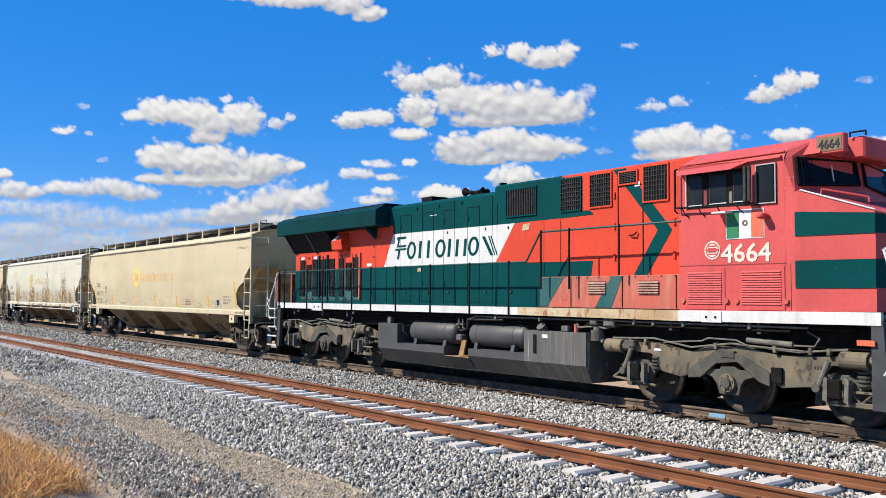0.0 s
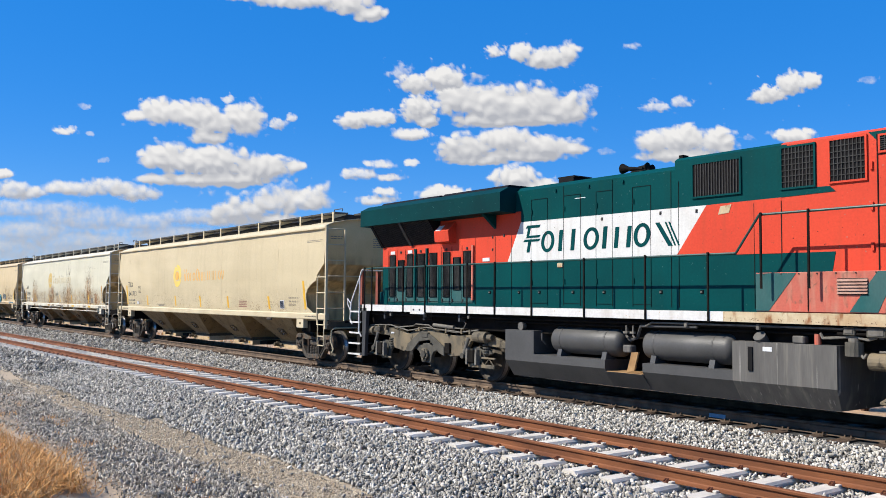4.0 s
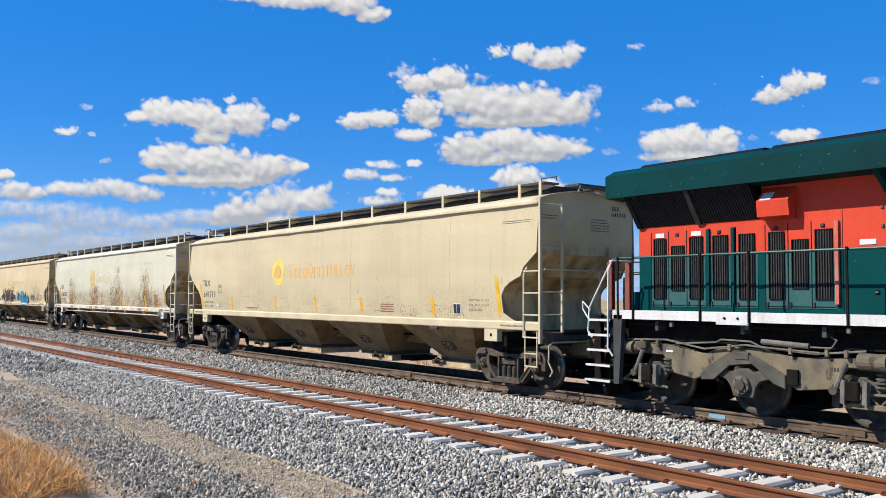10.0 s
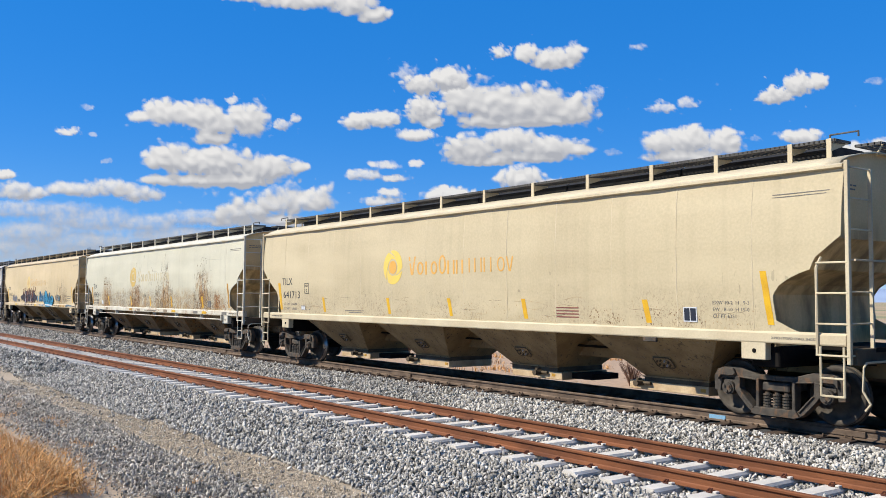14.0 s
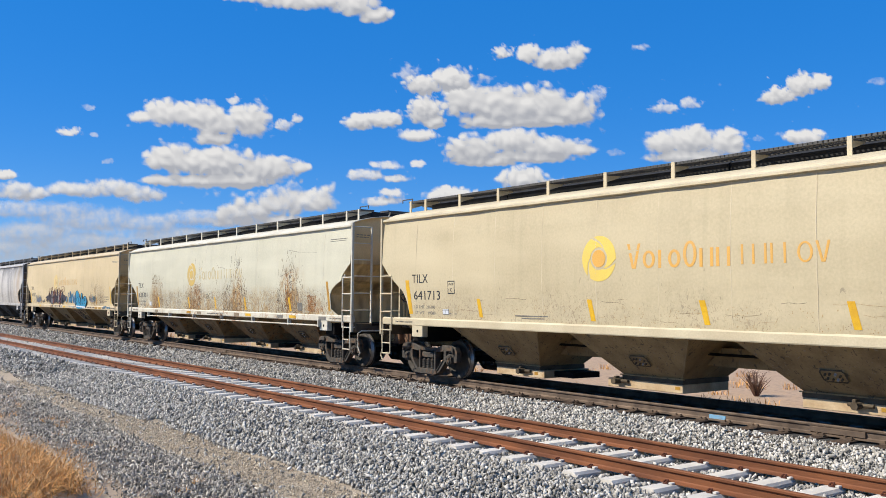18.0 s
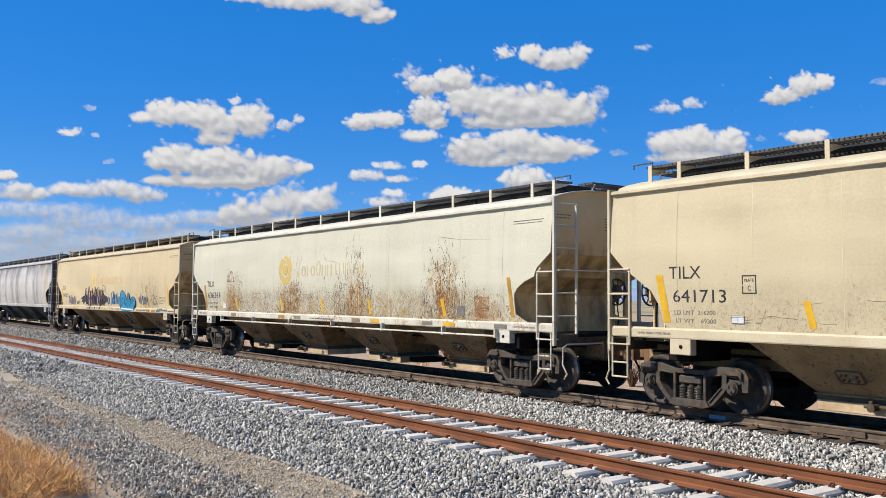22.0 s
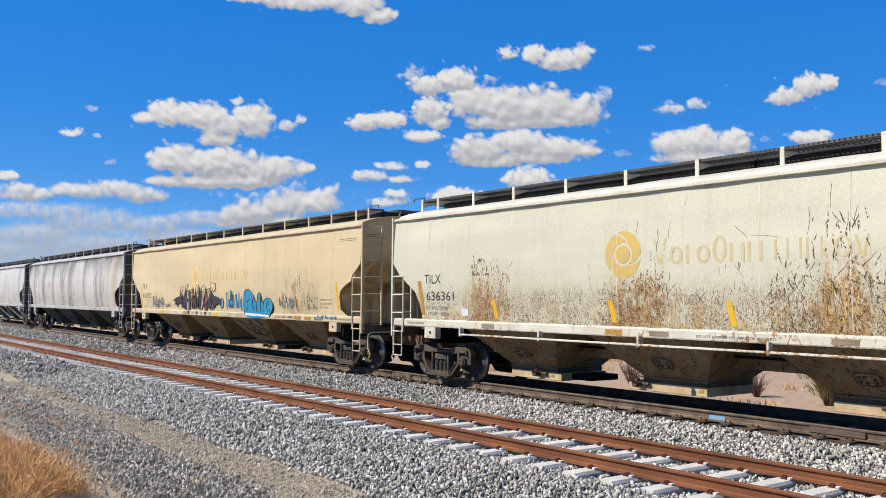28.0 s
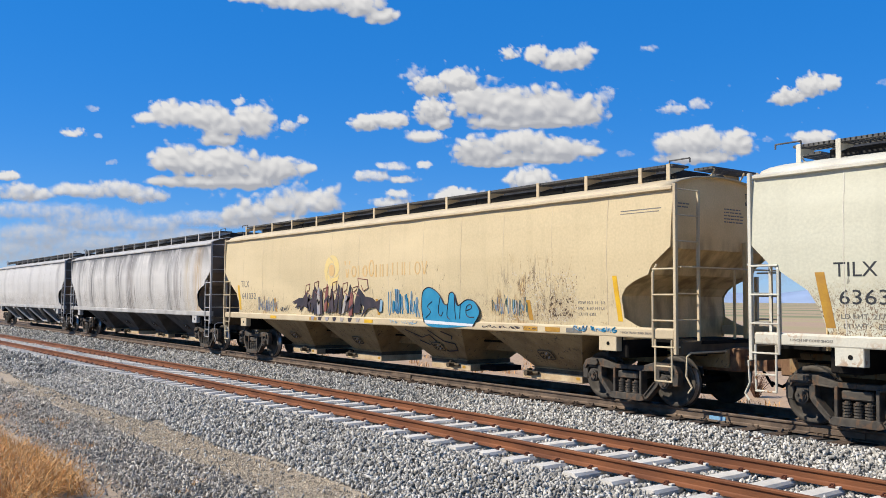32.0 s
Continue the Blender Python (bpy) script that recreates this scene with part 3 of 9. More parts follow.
def sheet_y(x, z, seed):
    """Half width of the side as it is: welded panels, each a little hollow, with buckles towards the bottom."""
    u = ((x + 9.7) / 1.49) % 1.0
    y = side_y(z) - 0.014 * math.sin(math.pi * u) ** 0.5 * (0.6 + 0.4 * math.sin(x * 3 + seed))
    if seed in (4, 5):          # the grey wagons have rounder bellies
        y += 0.10 * (1 - ((z - 2.6) / 1.3) ** 2) * min(1.0, max(0.0, (9.5 - abs(x)) / 1.6))
    return y + 0.008 * noise.noise((x * 0.9, z * 1.1, seed)) + 0.009 * noise.noise((x * 3.2, z * 3.5, seed + 9)) * min(1, max(0, (2.5 - z) * 2))


def side_sheet(side, seed):
    bm = bmesh.new()
    zs = [1.42 + 0.06 * i for i in range(42)]
    n = 132
    rows = []
    for z in zs:
        a, b = -cut_x(REAR_CUT, z), cut_x(FRONT_CUT, z)
        if side > 0:            # no flange past the end sheet on this side
            a, b = max(a, -9.54), min(b, 9.54)
        row = []
        for i in range(n + 1):
            x = a + (b - a) * i / n
            y = sheet_y(x, z, seed)
            row.append(bm.verts.new((x, side * y, z)))
        rows.append(row)
    inner = [[bm.verts.new((v.co.x, v.co.y - side * 0.02, v.co.z)) for v in row] for row in rows]
    for r0, r1 in zip(rows, rows[1:]):
        for i in range(n):
            bm.faces.new((r0[i], r0[i + 1], r1[i + 1], r1[i]) if side < 0 else (r1[i], r1[i + 1], r0[i + 1], r0[i]))
    for r0, r1 in zip(inner, inner[1:]):
        for i in range(n):
            bm.faces.new((r0[i], r0[i + 1], r1[i + 1], r1[i]) if side > 0 else (r1[i], r1[i + 1], r0[i + 1], r0[i]))
    # the rim of the sheet, on corners of its own so that it stays sharp
    edge = [(r[0], q[0]) for r, q in zip(rows, inner)]
    edge2 = [(r[n], q[n]) for r, q in zip(rows, inner)]
    for line in (edge, edge2):
        own = [(bm.verts.new(a.co), bm.verts.new(b.co)) for a, b in line]
        for (a0, b0), (a1, b1) in zip(own, own[1:]):
            bm.faces.new((a0, a1, b1, b0))
    return bm


def wheel_mesh(name, r, mat_):
    """A wheel on the y axis, its outer face towards -y."""
    prof = [(0.0, -0.075), (0.09, -0.075), (0.11, -0.03), (r * 0.62, 0.005), (r * 0.78, -0.005), (r * 0.82, -0.068), (r * 0.97, -0.068), (r, -0.055), (r, 0.045),
            (r + 0.028, 0.055), (r + 0.028, 0.075), (r * 0.82, 0.078), (r * 0.78, 0.03), (0.1, 0.04), (0.0, 0.05)]
    bm = bmesh.new()
    seg = 36
    rings = []
    for a, y in prof:
        rings.append([bm.verts.new((a * math.cos(2 * math.pi * k / seg), y, a * math.sin(2 * math.pi * k / seg))) for k in range(seg)] if a else [bm.verts.new((0, y, 0))])
    for r0, r1 in zip(rings, rings[1:]):
        for k in range(seg):
            j = (k + 1) % seg
            if len(r0) == 1:
                bm.faces.new((r0[0], r1[j], r1[k]))
            elif len(r1) == 1:
                bm.faces.new((r0[k], r0[j], r1[0]))
            else:
                bm.faces.new((r0[k], r0[j], r1[j], r1[k]))
    bmesh.ops.recalc_face_normals(bm, faces=bm.faces)
    me = mesh_of(name, bm, mat_)
    me.materials.append(M_TREAD)
    for f in me.polygons:
        d = [math.hypot(me.vertices[i].co.x, me.vertices[i].co.z) for i in f.vertices]
        if min(d) > r * 0.985 and max(d) < r * 1.02:
            f.material_index = 1
        f.use_smooth = True
    return me


def flipped(me):
    m2 = me.copy()
    m2.transform(Matrix.Rotation(math.pi, 4, "Z"))
    return m2


ME_W36 = wheel_mesh("wheel", 0.457, M_WHEEL)
ME_W36B = flipped(ME_W36)
ME_W42 = wheel_mesh("wheel", 0.52, M_WHEEL)
ME_W42B = flipped(ME_W42)
AXLES = []          # wheelset, its place on its thing, its radius


def wheelset(car, x, r, meshes):
    bm = R((0, -1.0, 0), (0, 1.0, 0), 0.075, 12)
    ax = part("wheelset", bm, M_DARK, car, "steel axle with two wheels")
    ax.location = (x, 0, r)
    for y, me in ((-0.765, meshes[0]), (0.765, meshes[1])):
        w = new("wheel", me)
        w.parent = ax
        w.location = (0, y, 0)
    AXLES.append((ax, x, r))
    return ax


def side_frame_mesh():
    """The cast side frame of a freight bogie, round its own middle: top chord, jaws, open triangles and a window for the springs."""
    bm = bmesh.new()
    y0, y1 = -0.075, 0.07
    for s in (-1, 1):
        f = lambda pts: [(s * a, z) for a, z in pts]
        prism(bm, f([(0, 0.71), (0.32, 0.71), (0.46, 0.75), (0.64, 0.80), (0.95, 0.80), (1.09, 0.755), (1.165, 0.63), (1.02, 0.60), (0.74, 0.64), (0.46, 0.64), (0.32, 0.63), (0, 0.63)]), y0, y1)
        prism(bm, f([(1.02, 0.62), (1.165, 0.63), (1.155, 0.40), (1.04, 0.39)]), y0, y1)
        prism(bm, f([(0.655, 0.66), (0.755, 0.65), (0.755, 0.44), (0.70, 0.36), (0.50, 0.15), (0.42, 0.095), (0.30, 0.095), (0.30, 0.18), (0.40, 0.19), (0.62, 0.42), (0.655, 0.47)]), y0 - 0.015, y1)
        prism(bm, f([(0.29, 0.65), (0.345, 0.65), (0.345, 0.17), (0.29, 0.17)]), y0 - 0.03, y1)
        # raised lip round the open triangle
        prism(bm, f([(0.345, 0.645), (0.66, 0.665), (0.66, 0.64), (0.345, 0.615)]), y0 - 0.03, y1)
        prism(bm, f([(0.635, 0.44), (0.67, 0.44), (0.42, 0.17), (0.385, 0.18)]), y0 - 0.04, y1)
        # the hood over the bearing
        prism(bm, f([(0.72, 0.70), (0.76, 0.78), (0.98, 0.78), (1.06, 0.72), (1.06, 0.58), (1.00, 0.66), (0.78, 0.66)]), y0 - 0.05, y1)
    prism(bm, [(-0.43, 0.095), (-0.36, 0.20), (0.36, 0.20), (0.43, 0.095), (0.34, 0.07), (-0.34, 0.07)], y0 - 0.06, y1)
    bmesh.ops.bevel(bm, geom=bm.edges[:], offset=0.008, segments=1, affect="EDGES")
    return mesh_of("side_frame", bm, M_CAST)


def spring_mesh():
    bm = bmesh.new()
    for k in range(5):
        bmesh.ops.create_cone(bm, cap_ends=True, segments=14, radius1=0.074, radius2=0.074, depth=0.026, matrix=Matrix.Translation((0, 0, 0.225 + 0.045 * k)))
    bmesh.ops.create_cone(bm, cap_ends=True, segments=10, radius1=0.045, radius2=0.045, depth=0.23, matrix=Matrix.Translation((0, 0, 0.33)))
    return mesh_of("coil_spring", bm, M_CAST)


def cap_mesh():
    bm = R((0, 0.06, 0), (0, -0.09, 0), 0.115, 18)
    rod(bm, (0, -0.08, 0), (0, -0.115, 0), 0.085, 18)
    for k in range(3):
        a = 2.1 * k + 0.5
        rod(bm, (0.055 * math.cos(a), -0.11, 0.055 * math.sin(a)), (0.055 * math.cos(a), -0.14, 0.055 * math.sin(a)), 0.018, 6)
    box(bm, -0.13, 0.13, -0.03, 0.06, 0.06, 0.14, 0.01)
    return mesh_of("bearing_cap", bm, M_CAST)


ME_SIDEFRAME, ME_SPRING, ME_CAP = side_frame_mesh(), spring_mesh(), cap_mesh()


def child(name, me, parent, at, turn=0.0, label=""):
    ob = new(name, me)
    ob.parent = parent
    ob.location = at
    ob.rotation_euler = (0, 0, turn)
    return tagged(ob, label)


def freight_bogie(car, cx):
    for s in (-1, 1):
        turn = 0 if s < 0 else math.pi
        f = child("side_frame", ME_SIDEFRAME, car, (cx, s * 1.03, 0), turn, "dusty cast-steel bogie side frame")
        for dx in (-0.17, 0.0, 0.17):
            child("coil_spring", ME_SPRING, f, (dx, -0.03, 0))
        for dx in (-0.87, 0.87):
            child("bearing_cap", ME_CAP, f, (dx, -0.02, 0.457))
    bm = B(-0.24, 0.24, -1.12, 1.12, 0.46, 0.60, 0.02)
    bmesh.ops.translate(bm, vec=(cx, 0, 0), verts=bm.verts)
    part("bolster", bm, M_CAST, car)
    bm = bmesh.new()
    for dx in (-0.36, 0.36):
        box(bm, cx + dx - 0.04, cx + dx + 0.04, -0.75, 0.75, 0.36, 0.46)
        for s in (-0.74, 0.74):
            box(bm, cx + dx * 1.07 - 0.035, cx + dx * 1.07 + 0.035, s - 0.05, s + 0.05, 0.30, 0.60)
    part("brake_beam", bm, M_DARK, car)
    for dx in (-0.87, 0.87):
        wheelset(car, cx + dx, 0.457, (ME_W36, ME_W36B))


def coupler(car, x, s, z=0.86):
    bm = B(min(x, x + s * 0.75), max(x, x + s * 0.75), -0.08, 0.08, z - 0.09, z + 0.09, 0.015)
    old = set(bm.verts)
    prism(bm, [(x + s * 0.70, -0.16), (x + s * 0.88, -0.20), (x + s * 0.95, -0.06), (x + s * 0.84, -0.02), (x + s * 0.96, 0.12), (x + s * 0.86, 0.2), (x + s * 0.70, 0.14)], z - 0.15, z + 0.15)
    for v in bm.verts:
        if v not in old:
            v.co.y, v.co.z = v.co.z, v.co.y
    bmesh.ops.recalc_face_normals(bm, faces=bm.faces[:])
    return part("coupler", bm, M_RUSTYPAD, car, "rusty knuckle coupler")


def ring_shape(x, z, rx, rz, stroke, y, slant=0.0, seg=22, depth=0.010):
    """An upright oval ring."""
    bm = bmesh.new()
    loops = []
    for a, b, yy in ((rx - stroke, rz - stroke * 0.75, y), (rx - stroke, rz - stroke * 0.75, y - depth), (rx, rz, y - depth), (rx, rz, y)):
        loops.append([])
        for k in range(seg):
            u, v = a * math.cos(6.2832 * k / seg), b * math.sin(6.2832 * k / seg)
            loops[-1].append(bm.verts.new((x + u + slant * v, yy, z + v)))
    for i in range(4):
        for k in range(seg):
            j = (k + 1) % seg
            bm.faces.new((loops[i][k], loops[i][j], loops[(i + 1) % 4][j], loops[(i + 1) % 4][k]))
    bmesh.ops.recalc_face_normals(bm, faces=bm.faces)
    return bm


def emblem_row(kinds, x, z, w, h, stroke, y, material, parent, label, slant=0.0):
    """A row of plain shapes, rings, stems and slanted bars, as wide and as tall as the emblem's row of characters."""
    step = w / sum(k[1] for k in kinds)
    for kind, size, tall in kinds:
        a, b, hh = x + 0.07 * step, x + (size - 0.10) * step, h * tall
        lean = slant * hh
        if kind == "ring":
            part("emblem_shape", ring_shape((a + b) / 2 + lean / 2, z + hh / 2, (b - a) / 2, hh / 2, stroke, y, slant), material, parent, label)
        else:
            feet = {"stem": (a + 0.1 * (b - a),), "pair": (a, b - stroke), "three": (a, (a + b - stroke) / 2, b - stroke), "slant": (a, b - stroke)}[kind]
            bm = bmesh.new()
            for i, f in enumerate(feet):
                sk = lean if kind != "slant" else ((-1) ** (i + 1)) * 0.36 * (b - a)
                f0 = f if kind != "slant" else (a + b - stroke) / 2 + (-1) ** i * 0.05 * (b - a) * -1
                prism(bm, [(f0, z), (f0 + stroke, z), (f0 + stroke + sk, z + hh), (f0 + sk, z + hh)], y - 0.010, y)
            part("emblem_shape", bm, material, parent, label)
        x += size * step


def petal(x, z, r_in, r_out, start, sweep, y, swirl=58, seg=16, depth=0.006):
    """One petal of the round emblem, between two swirling gaps."""
    bm = bmesh.new()
    grid = []
    for i in range(seg + 1):
        row = []
        for j in range(5):
            q = r_in + (r_out - r_in) * j / 4
            a = radians(start + sweep * i / seg - swirl * (1 - j / 4) ** 1.5)
            row.append((x + q * math.cos(a), z + q * math.sin(a)))
        grid.append(row)
    front = [[bm.verts.new((p, y - depth, q)) for p, q in row] for row in grid]
    for r0, r1 in zip(front, front[1:]):
        for j in range(4):
            bm.faces.new((r0[j], r0[j + 1], r1[j + 1], r1[j]))
    bmesh.ops.recalc_face_normals(bm, faces=bm.faces)
    bmesh.ops.solidify(bm, geom=bm.faces[:], thickness=depth * 0.8)
    return bm


def disc(x, z, r, y, seg=28, depth=0.006, inner=0.0):
    bm = bmesh.new()
    if not inner:
        return prism(bm, [(x + r * math.cos(6.2832 * k / seg), z + r * math.sin(6.2832 * k / seg)) for k in range(seg)], y - depth, y)
    loops = [[bm.verts.new((x + q * math.cos(6.2832 * k / seg), yy, z + q * math.sin(6.2832 * k / seg))) for k in range(seg)] for q, yy in ((inner, y), (inner, y - depth), (r, y - depth), (r, y))]
    for i in range(4):
        for k in range(seg):
            j = (k + 1) % seg
            bm.faces.new((loops[i][k], loops[i][j], loops[(i + 1) % 4][j], loops[(i + 1) % 4][k]))
    bmesh.ops.recalc_face_normals(bm, faces=bm.faces)
    return bm


def tilted(x0, z0, x1, z1, w, y, depth=0.006):
    """A band from (x0, z0) down to (x1, z1) on the side."""
    n = max(1, int(abs(z0 - z1) / 0.09))
    left = [(x0 + (x1 - x0) * k / n, z0 + (z1 - z0) * k / n) for k in range(n + 1)]
    bm = bmesh.new()
    for (ax, az), (bx, bz) in zip(left, left[1:]):
        prism(bm, [(ax, az), (ax + w, az), (bx + w, bz), (bx, bz)], y - depth, y + 0.01)
    bmesh.ops.remove_doubles(bm, verts=bm.verts, dist=0.0005)
    return bm


def running_board(x0, x1, y0, y1, z):
    bm = bmesh.new()
    for y in (y0, y1 - 0.03):
        box(bm, x0, x1, y, y + 0.03, z - 0.045, z)
    n = int((x1 - x0) / 0.085)
    for i in range(n + 1):
        x = x0 + (x1 - x0) * i / n
        box(bm, x - 0.012, x + 0.012, y0, y1, z - 0.04, z - 0.004)
    for k in range(1, 4):
        y = y0 + (y1 - y0) * k / 4
        box(bm, x0, x1, y - 0.006, y + 0.006, z - 0.03, z)
    return bm


def ladder(car, x_out, x_in, paint, s):
    """The side ladder at one end: a tall stile, a short one, rungs and the stirrup below."""
    st = part("ladder", B(x_out - 0.03, x_out + 0.03, -1.57, -1.50, 0.99, 3.95, 0.006), paint, car, "painted steel side ladder")
    bm = T([(x_in + s * 0.05, -1.50, 2.56), (x_in, -1.55, 2.40), (x_in, -1.55, 1.10)], 0.022)
    part("short_stile", bm, paint, st)
    for z in (2.47, 2.02, 1.57, 1.11):
        part("rung", T([(x_in, -1.56, z), (x_out, -1.56, z)], 0.016), paint, st)
    a, b = x_in + s * 0.05, x_out - s * 0.08
    part("stirrup", T([(a, -1.55, 1.24), (a, -1.55, 0.52), (b, -1.55, 0.52), (b, -1.55, 1.24)], 0.018), paint, st)
    part("rung", T([(a, -1.55, 0.78), (b, -1.55, 0.78)], 0.016), paint, st)
    e = part("end_ladder", B(x_out - 0.025 + s * 0.03, x_out + 0.025 + s * 0.03, -0.97, -0.93, 1.1, 3.86), paint, car, "painted steel end ladder")
    for z in (3.85, 3.4, 2.95, 2.5, 2.04, 1.58, 1.12):
        part("rung", T([(x_out + s * 0.03, -1.52, z), (x_out + s * 0.03, -0.95, z)], 0.014), paint, e)
    # the far side's stile, seen past the end
    part("far_stile", B(x_out - 0.03, x_out + 0.03, 1.50, 1.57, 0.99, 2.50), paint, car)
    part("far_stile", B(x_in - 0.03, x_in + 0.03, 1.50, 1.57, 1.0, 2.4), paint, car)
    for z in (2.47, 2.02, 1.57, 1.11):
        part("far_rung", T([(min(x_in, x_out), 1.56, z), (max(x_in, x_out), 1.56, z)], 0.016), paint, car)


def hopper(at, label, paint, trim, under, sill, seed, rails=False, ends_paint=None, brake=-1):
    ends_paint = ends_paint or END_BOUNCE_DIRT
    weld = trim
    car = thing("hopper_wagon", label, "hopper wagon", "wagons of the train", at=(at, 0, 0))
    part("side_sheet", side_sheet(-1, seed), paint, car, smooth=True)
    part("side_sheet", side_sheet(1, seed + 5), paint, car, smooth=True)
    # roof: a shell along the length
    bm = bmesh.new()
    arc = [(-1.50, 3.90), (-1.42, 3.985), (-1.2, 4.06), (-0.8, 4.15), (-0.4, 4.20), (0, 4.215)]
    arc += [(-a, z) for a, z in arc[-2::-1]]
    xs = [-9.62 + 0.37 * i for i in range(53)]
    rings = [[bm.verts.new((x, y + 0.006 * noise.noise((x * 2, y * 2, seed)), z + 0.012 * noise.noise((x * 1.3, y * 2, seed + 3)))) for y, z in arc] for x in xs]
    for r0, r1 in zip(rings, rings[1:]):
        for i in range(len(arc) - 1):
            bm.faces.new((r0[i], r1[i], r1[i + 1], r0[i + 1]))
    bmesh.ops.recalc_face_normals(bm, faces=bm.faces)
    bmesh.ops.solidify(bm, geom=bm.faces[:], thickness=0.02)
    part("roof", bm, trim, car, smooth=True)
    for s in (-1, 1):
        part("eave_rail", P([(s * 1.50, 3.845), (s * 1.56, 3.86), (s * 1.56, 3.90), (s * 1.49, 3.93)], -9.70, 9.70, "x"), trim, car)
    # ends: upright sheet and the slope below it
    for s in (-1, 1):
        ends = [(-1.48, 2.84)] + [(y * 0.985, z - 0.01) for y, z in arc] + [(1.48, 2.84)]
        part("end_sheet", P(ends, s * 9.49, s * 9.53, "x"), ends_paint, car, "brown painted end sheet")
        # below it the body's end falls back, following the cut of the sides
        cut = FRONT_CUT if s > 0 else REAR_CUT
        line = [(9.51, 2.85)] + [(cut_x(cut, z) - 0.02, z) for z in (2.52, 2.38, 2.28, 2.15, 2.0, 1.8, 1.62)] + [(cut_x(cut, 1.62) - 0.02, 1.2)]
        bm = bmesh.new()
        rows = [[bm.verts.new((s * x, y, z)) for y in (-1.49, -0.5, 0.5, 1.49)] for x, z in line]
        for p, q in zip(rows, rows[1:]):
            for k in range(3):
                bm.faces.new((p[k], p[k + 1], q[k + 1], q[k]))
        bmesh.ops.recalc_face_normals(bm, faces=bm.faces)
        bmesh.ops.solidify(bm, geom=bm.faces[:], thickness=0.02)
        part("slope_sheet", bm, ends_paint, car, "brown painted sloping end sheet")
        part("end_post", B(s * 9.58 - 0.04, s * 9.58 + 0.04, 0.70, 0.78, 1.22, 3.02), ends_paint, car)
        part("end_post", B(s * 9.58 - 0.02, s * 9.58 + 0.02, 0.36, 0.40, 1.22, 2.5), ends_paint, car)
        part("end_platform", B(min(s * 8.7, s * 9.85), max(s * 8.7, s * 9.85), -0.95, 0.95, 1.16, 1.22), M_DARK, car)
        part("handrail", T([(s * 9.84, -1.5, 2.5), (s * 9.84, 1.5, 2.5)], 0.016), trim, car)
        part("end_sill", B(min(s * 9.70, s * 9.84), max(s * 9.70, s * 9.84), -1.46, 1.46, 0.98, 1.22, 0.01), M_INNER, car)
        part("draft_gear", B(min(s * 9.3, s * 10.1), max(s * 9.3, s * 10.1), -0.22, 0.22, 0.66, 1.08, 0.02), M_RUSTYPAD, car, "rusty draft gear housing")
        coupler(car, s * 9.75, s)
        part("uncoupling_lever", T([(s * 9.86, -0.10, 1.02), (s * 9.88, -1.30, 1.02), (s * 9.90, -1.42, 0.96), (s * 9.88, -1.42, 0.62), (s * 9.98, -1.40, 0.44), (s * 9.90, -1.40, 0.34)], 0.017), sill, car, "bent uncoupling lever")
        part("air_hose", T([(s * 10.1, 0.35, 0.8), (s * 10.25, 0.38, 0.55), (s * 10.4, 0.3, 0.42), (s * 10.52, 0.12, 0.5)], 0.025), M_DARK, car)
        # crossover at roof height
        part("end_walkway", running_board(min(s * 9.25, s * 9.66), max(s * 9.25, s * 9.66), -0.34, 0.98, 4.375), M_GRATE, car, "grey steel grating")
        for y in (-0.25, 0.65):
            part("walkway_strut", T([(s * 9.64, y, 4.34), (s * 9.5, y, 4.12)], 0.018), trim, car)
        part("grab_rail", T([(s * 9.2, -0.98, 4.38), (s * 9.2, -0.98, 4.46), (s * 9.65, -0.98, 4.46), (s * 9.65, -0.98, 4.38)], 0.014), M_GRATE, car)
        part("grab_rail", T([(s * 9.66, 1.02, 4.36), (s * 9.7, 1.25, 4.3), (s * 9.7, 1.25, 3.95)], 0.016), ends_paint, car)
        part("jacking_pad", B(s * 8.17 - 0.22, s * 8.17 + 0.22, -1.525, -1.36, 0.98, 1.26, 0.01), sill, car)
        part("jack_hole", disc(s * 8.17 + 0.02, 1.12, 0.035, -1.527), M_DARK, car)
        ladder(car, s * 9.76, s * 9.27, trim, s)
    # brake wheel on one end
    bm = disc(0, 2.08, 0.29, 0.015, 32, 0.03, 0.262)
    for k in range(9):
        a = 6.2832 * k / 9
        rod(bm, (0, 0, 2.08), (0.27 * math.cos(a), 0, 2.08 + 0.27 * math.sin(a)), 0.014, 5)
    rod(bm, (0, 0.02, 2.08), (0, -0.03, 2.08), 0.15, 16)
    bmesh.ops.rotate(bm, matrix=Matrix.Rotation(math.pi / 2, 3, "Z"), verts=bm.verts, cent=(0, 0, 0))
    by = -0.40 if brake < 0 else 0.30
    bmesh.ops.translate(bm, vec=(brake * 9.74, by, 0), verts=bm.verts)
    wheel = part("brake_wheel", bm, M_WHEEL, car, "dark spoked brake wheel")
    part("brake_housing", B(min(brake * 9.70, brake * 9.55), max(brake * 9.70, brake * 9.55), by - 0.16, by + 0.16, 1.86, 2.30, 0.04), ends_paint, car)
    part("brake_shaft", T([(brake * 9.62, by - 0.05, 1.86), (brake * 9.62, by - 0.05, 1.22)], 0.025), ends_paint, car)
    part("brake_chain", T([(brake * 9.66, by + 0.08, 1.9), (brake * 9.7, by + 0.10, 1.5), (brake * 9.66, by + 0.08, 1.22)], 0.014), M_DARK, car)
    part("release_valve", B(min(brake * 9.60, brake * 9.74), max(brake * 9.60, brake * 9.74), by + 0.02, by + 0.20, 1.22, 1.36, 0.02), M_DARK, car)
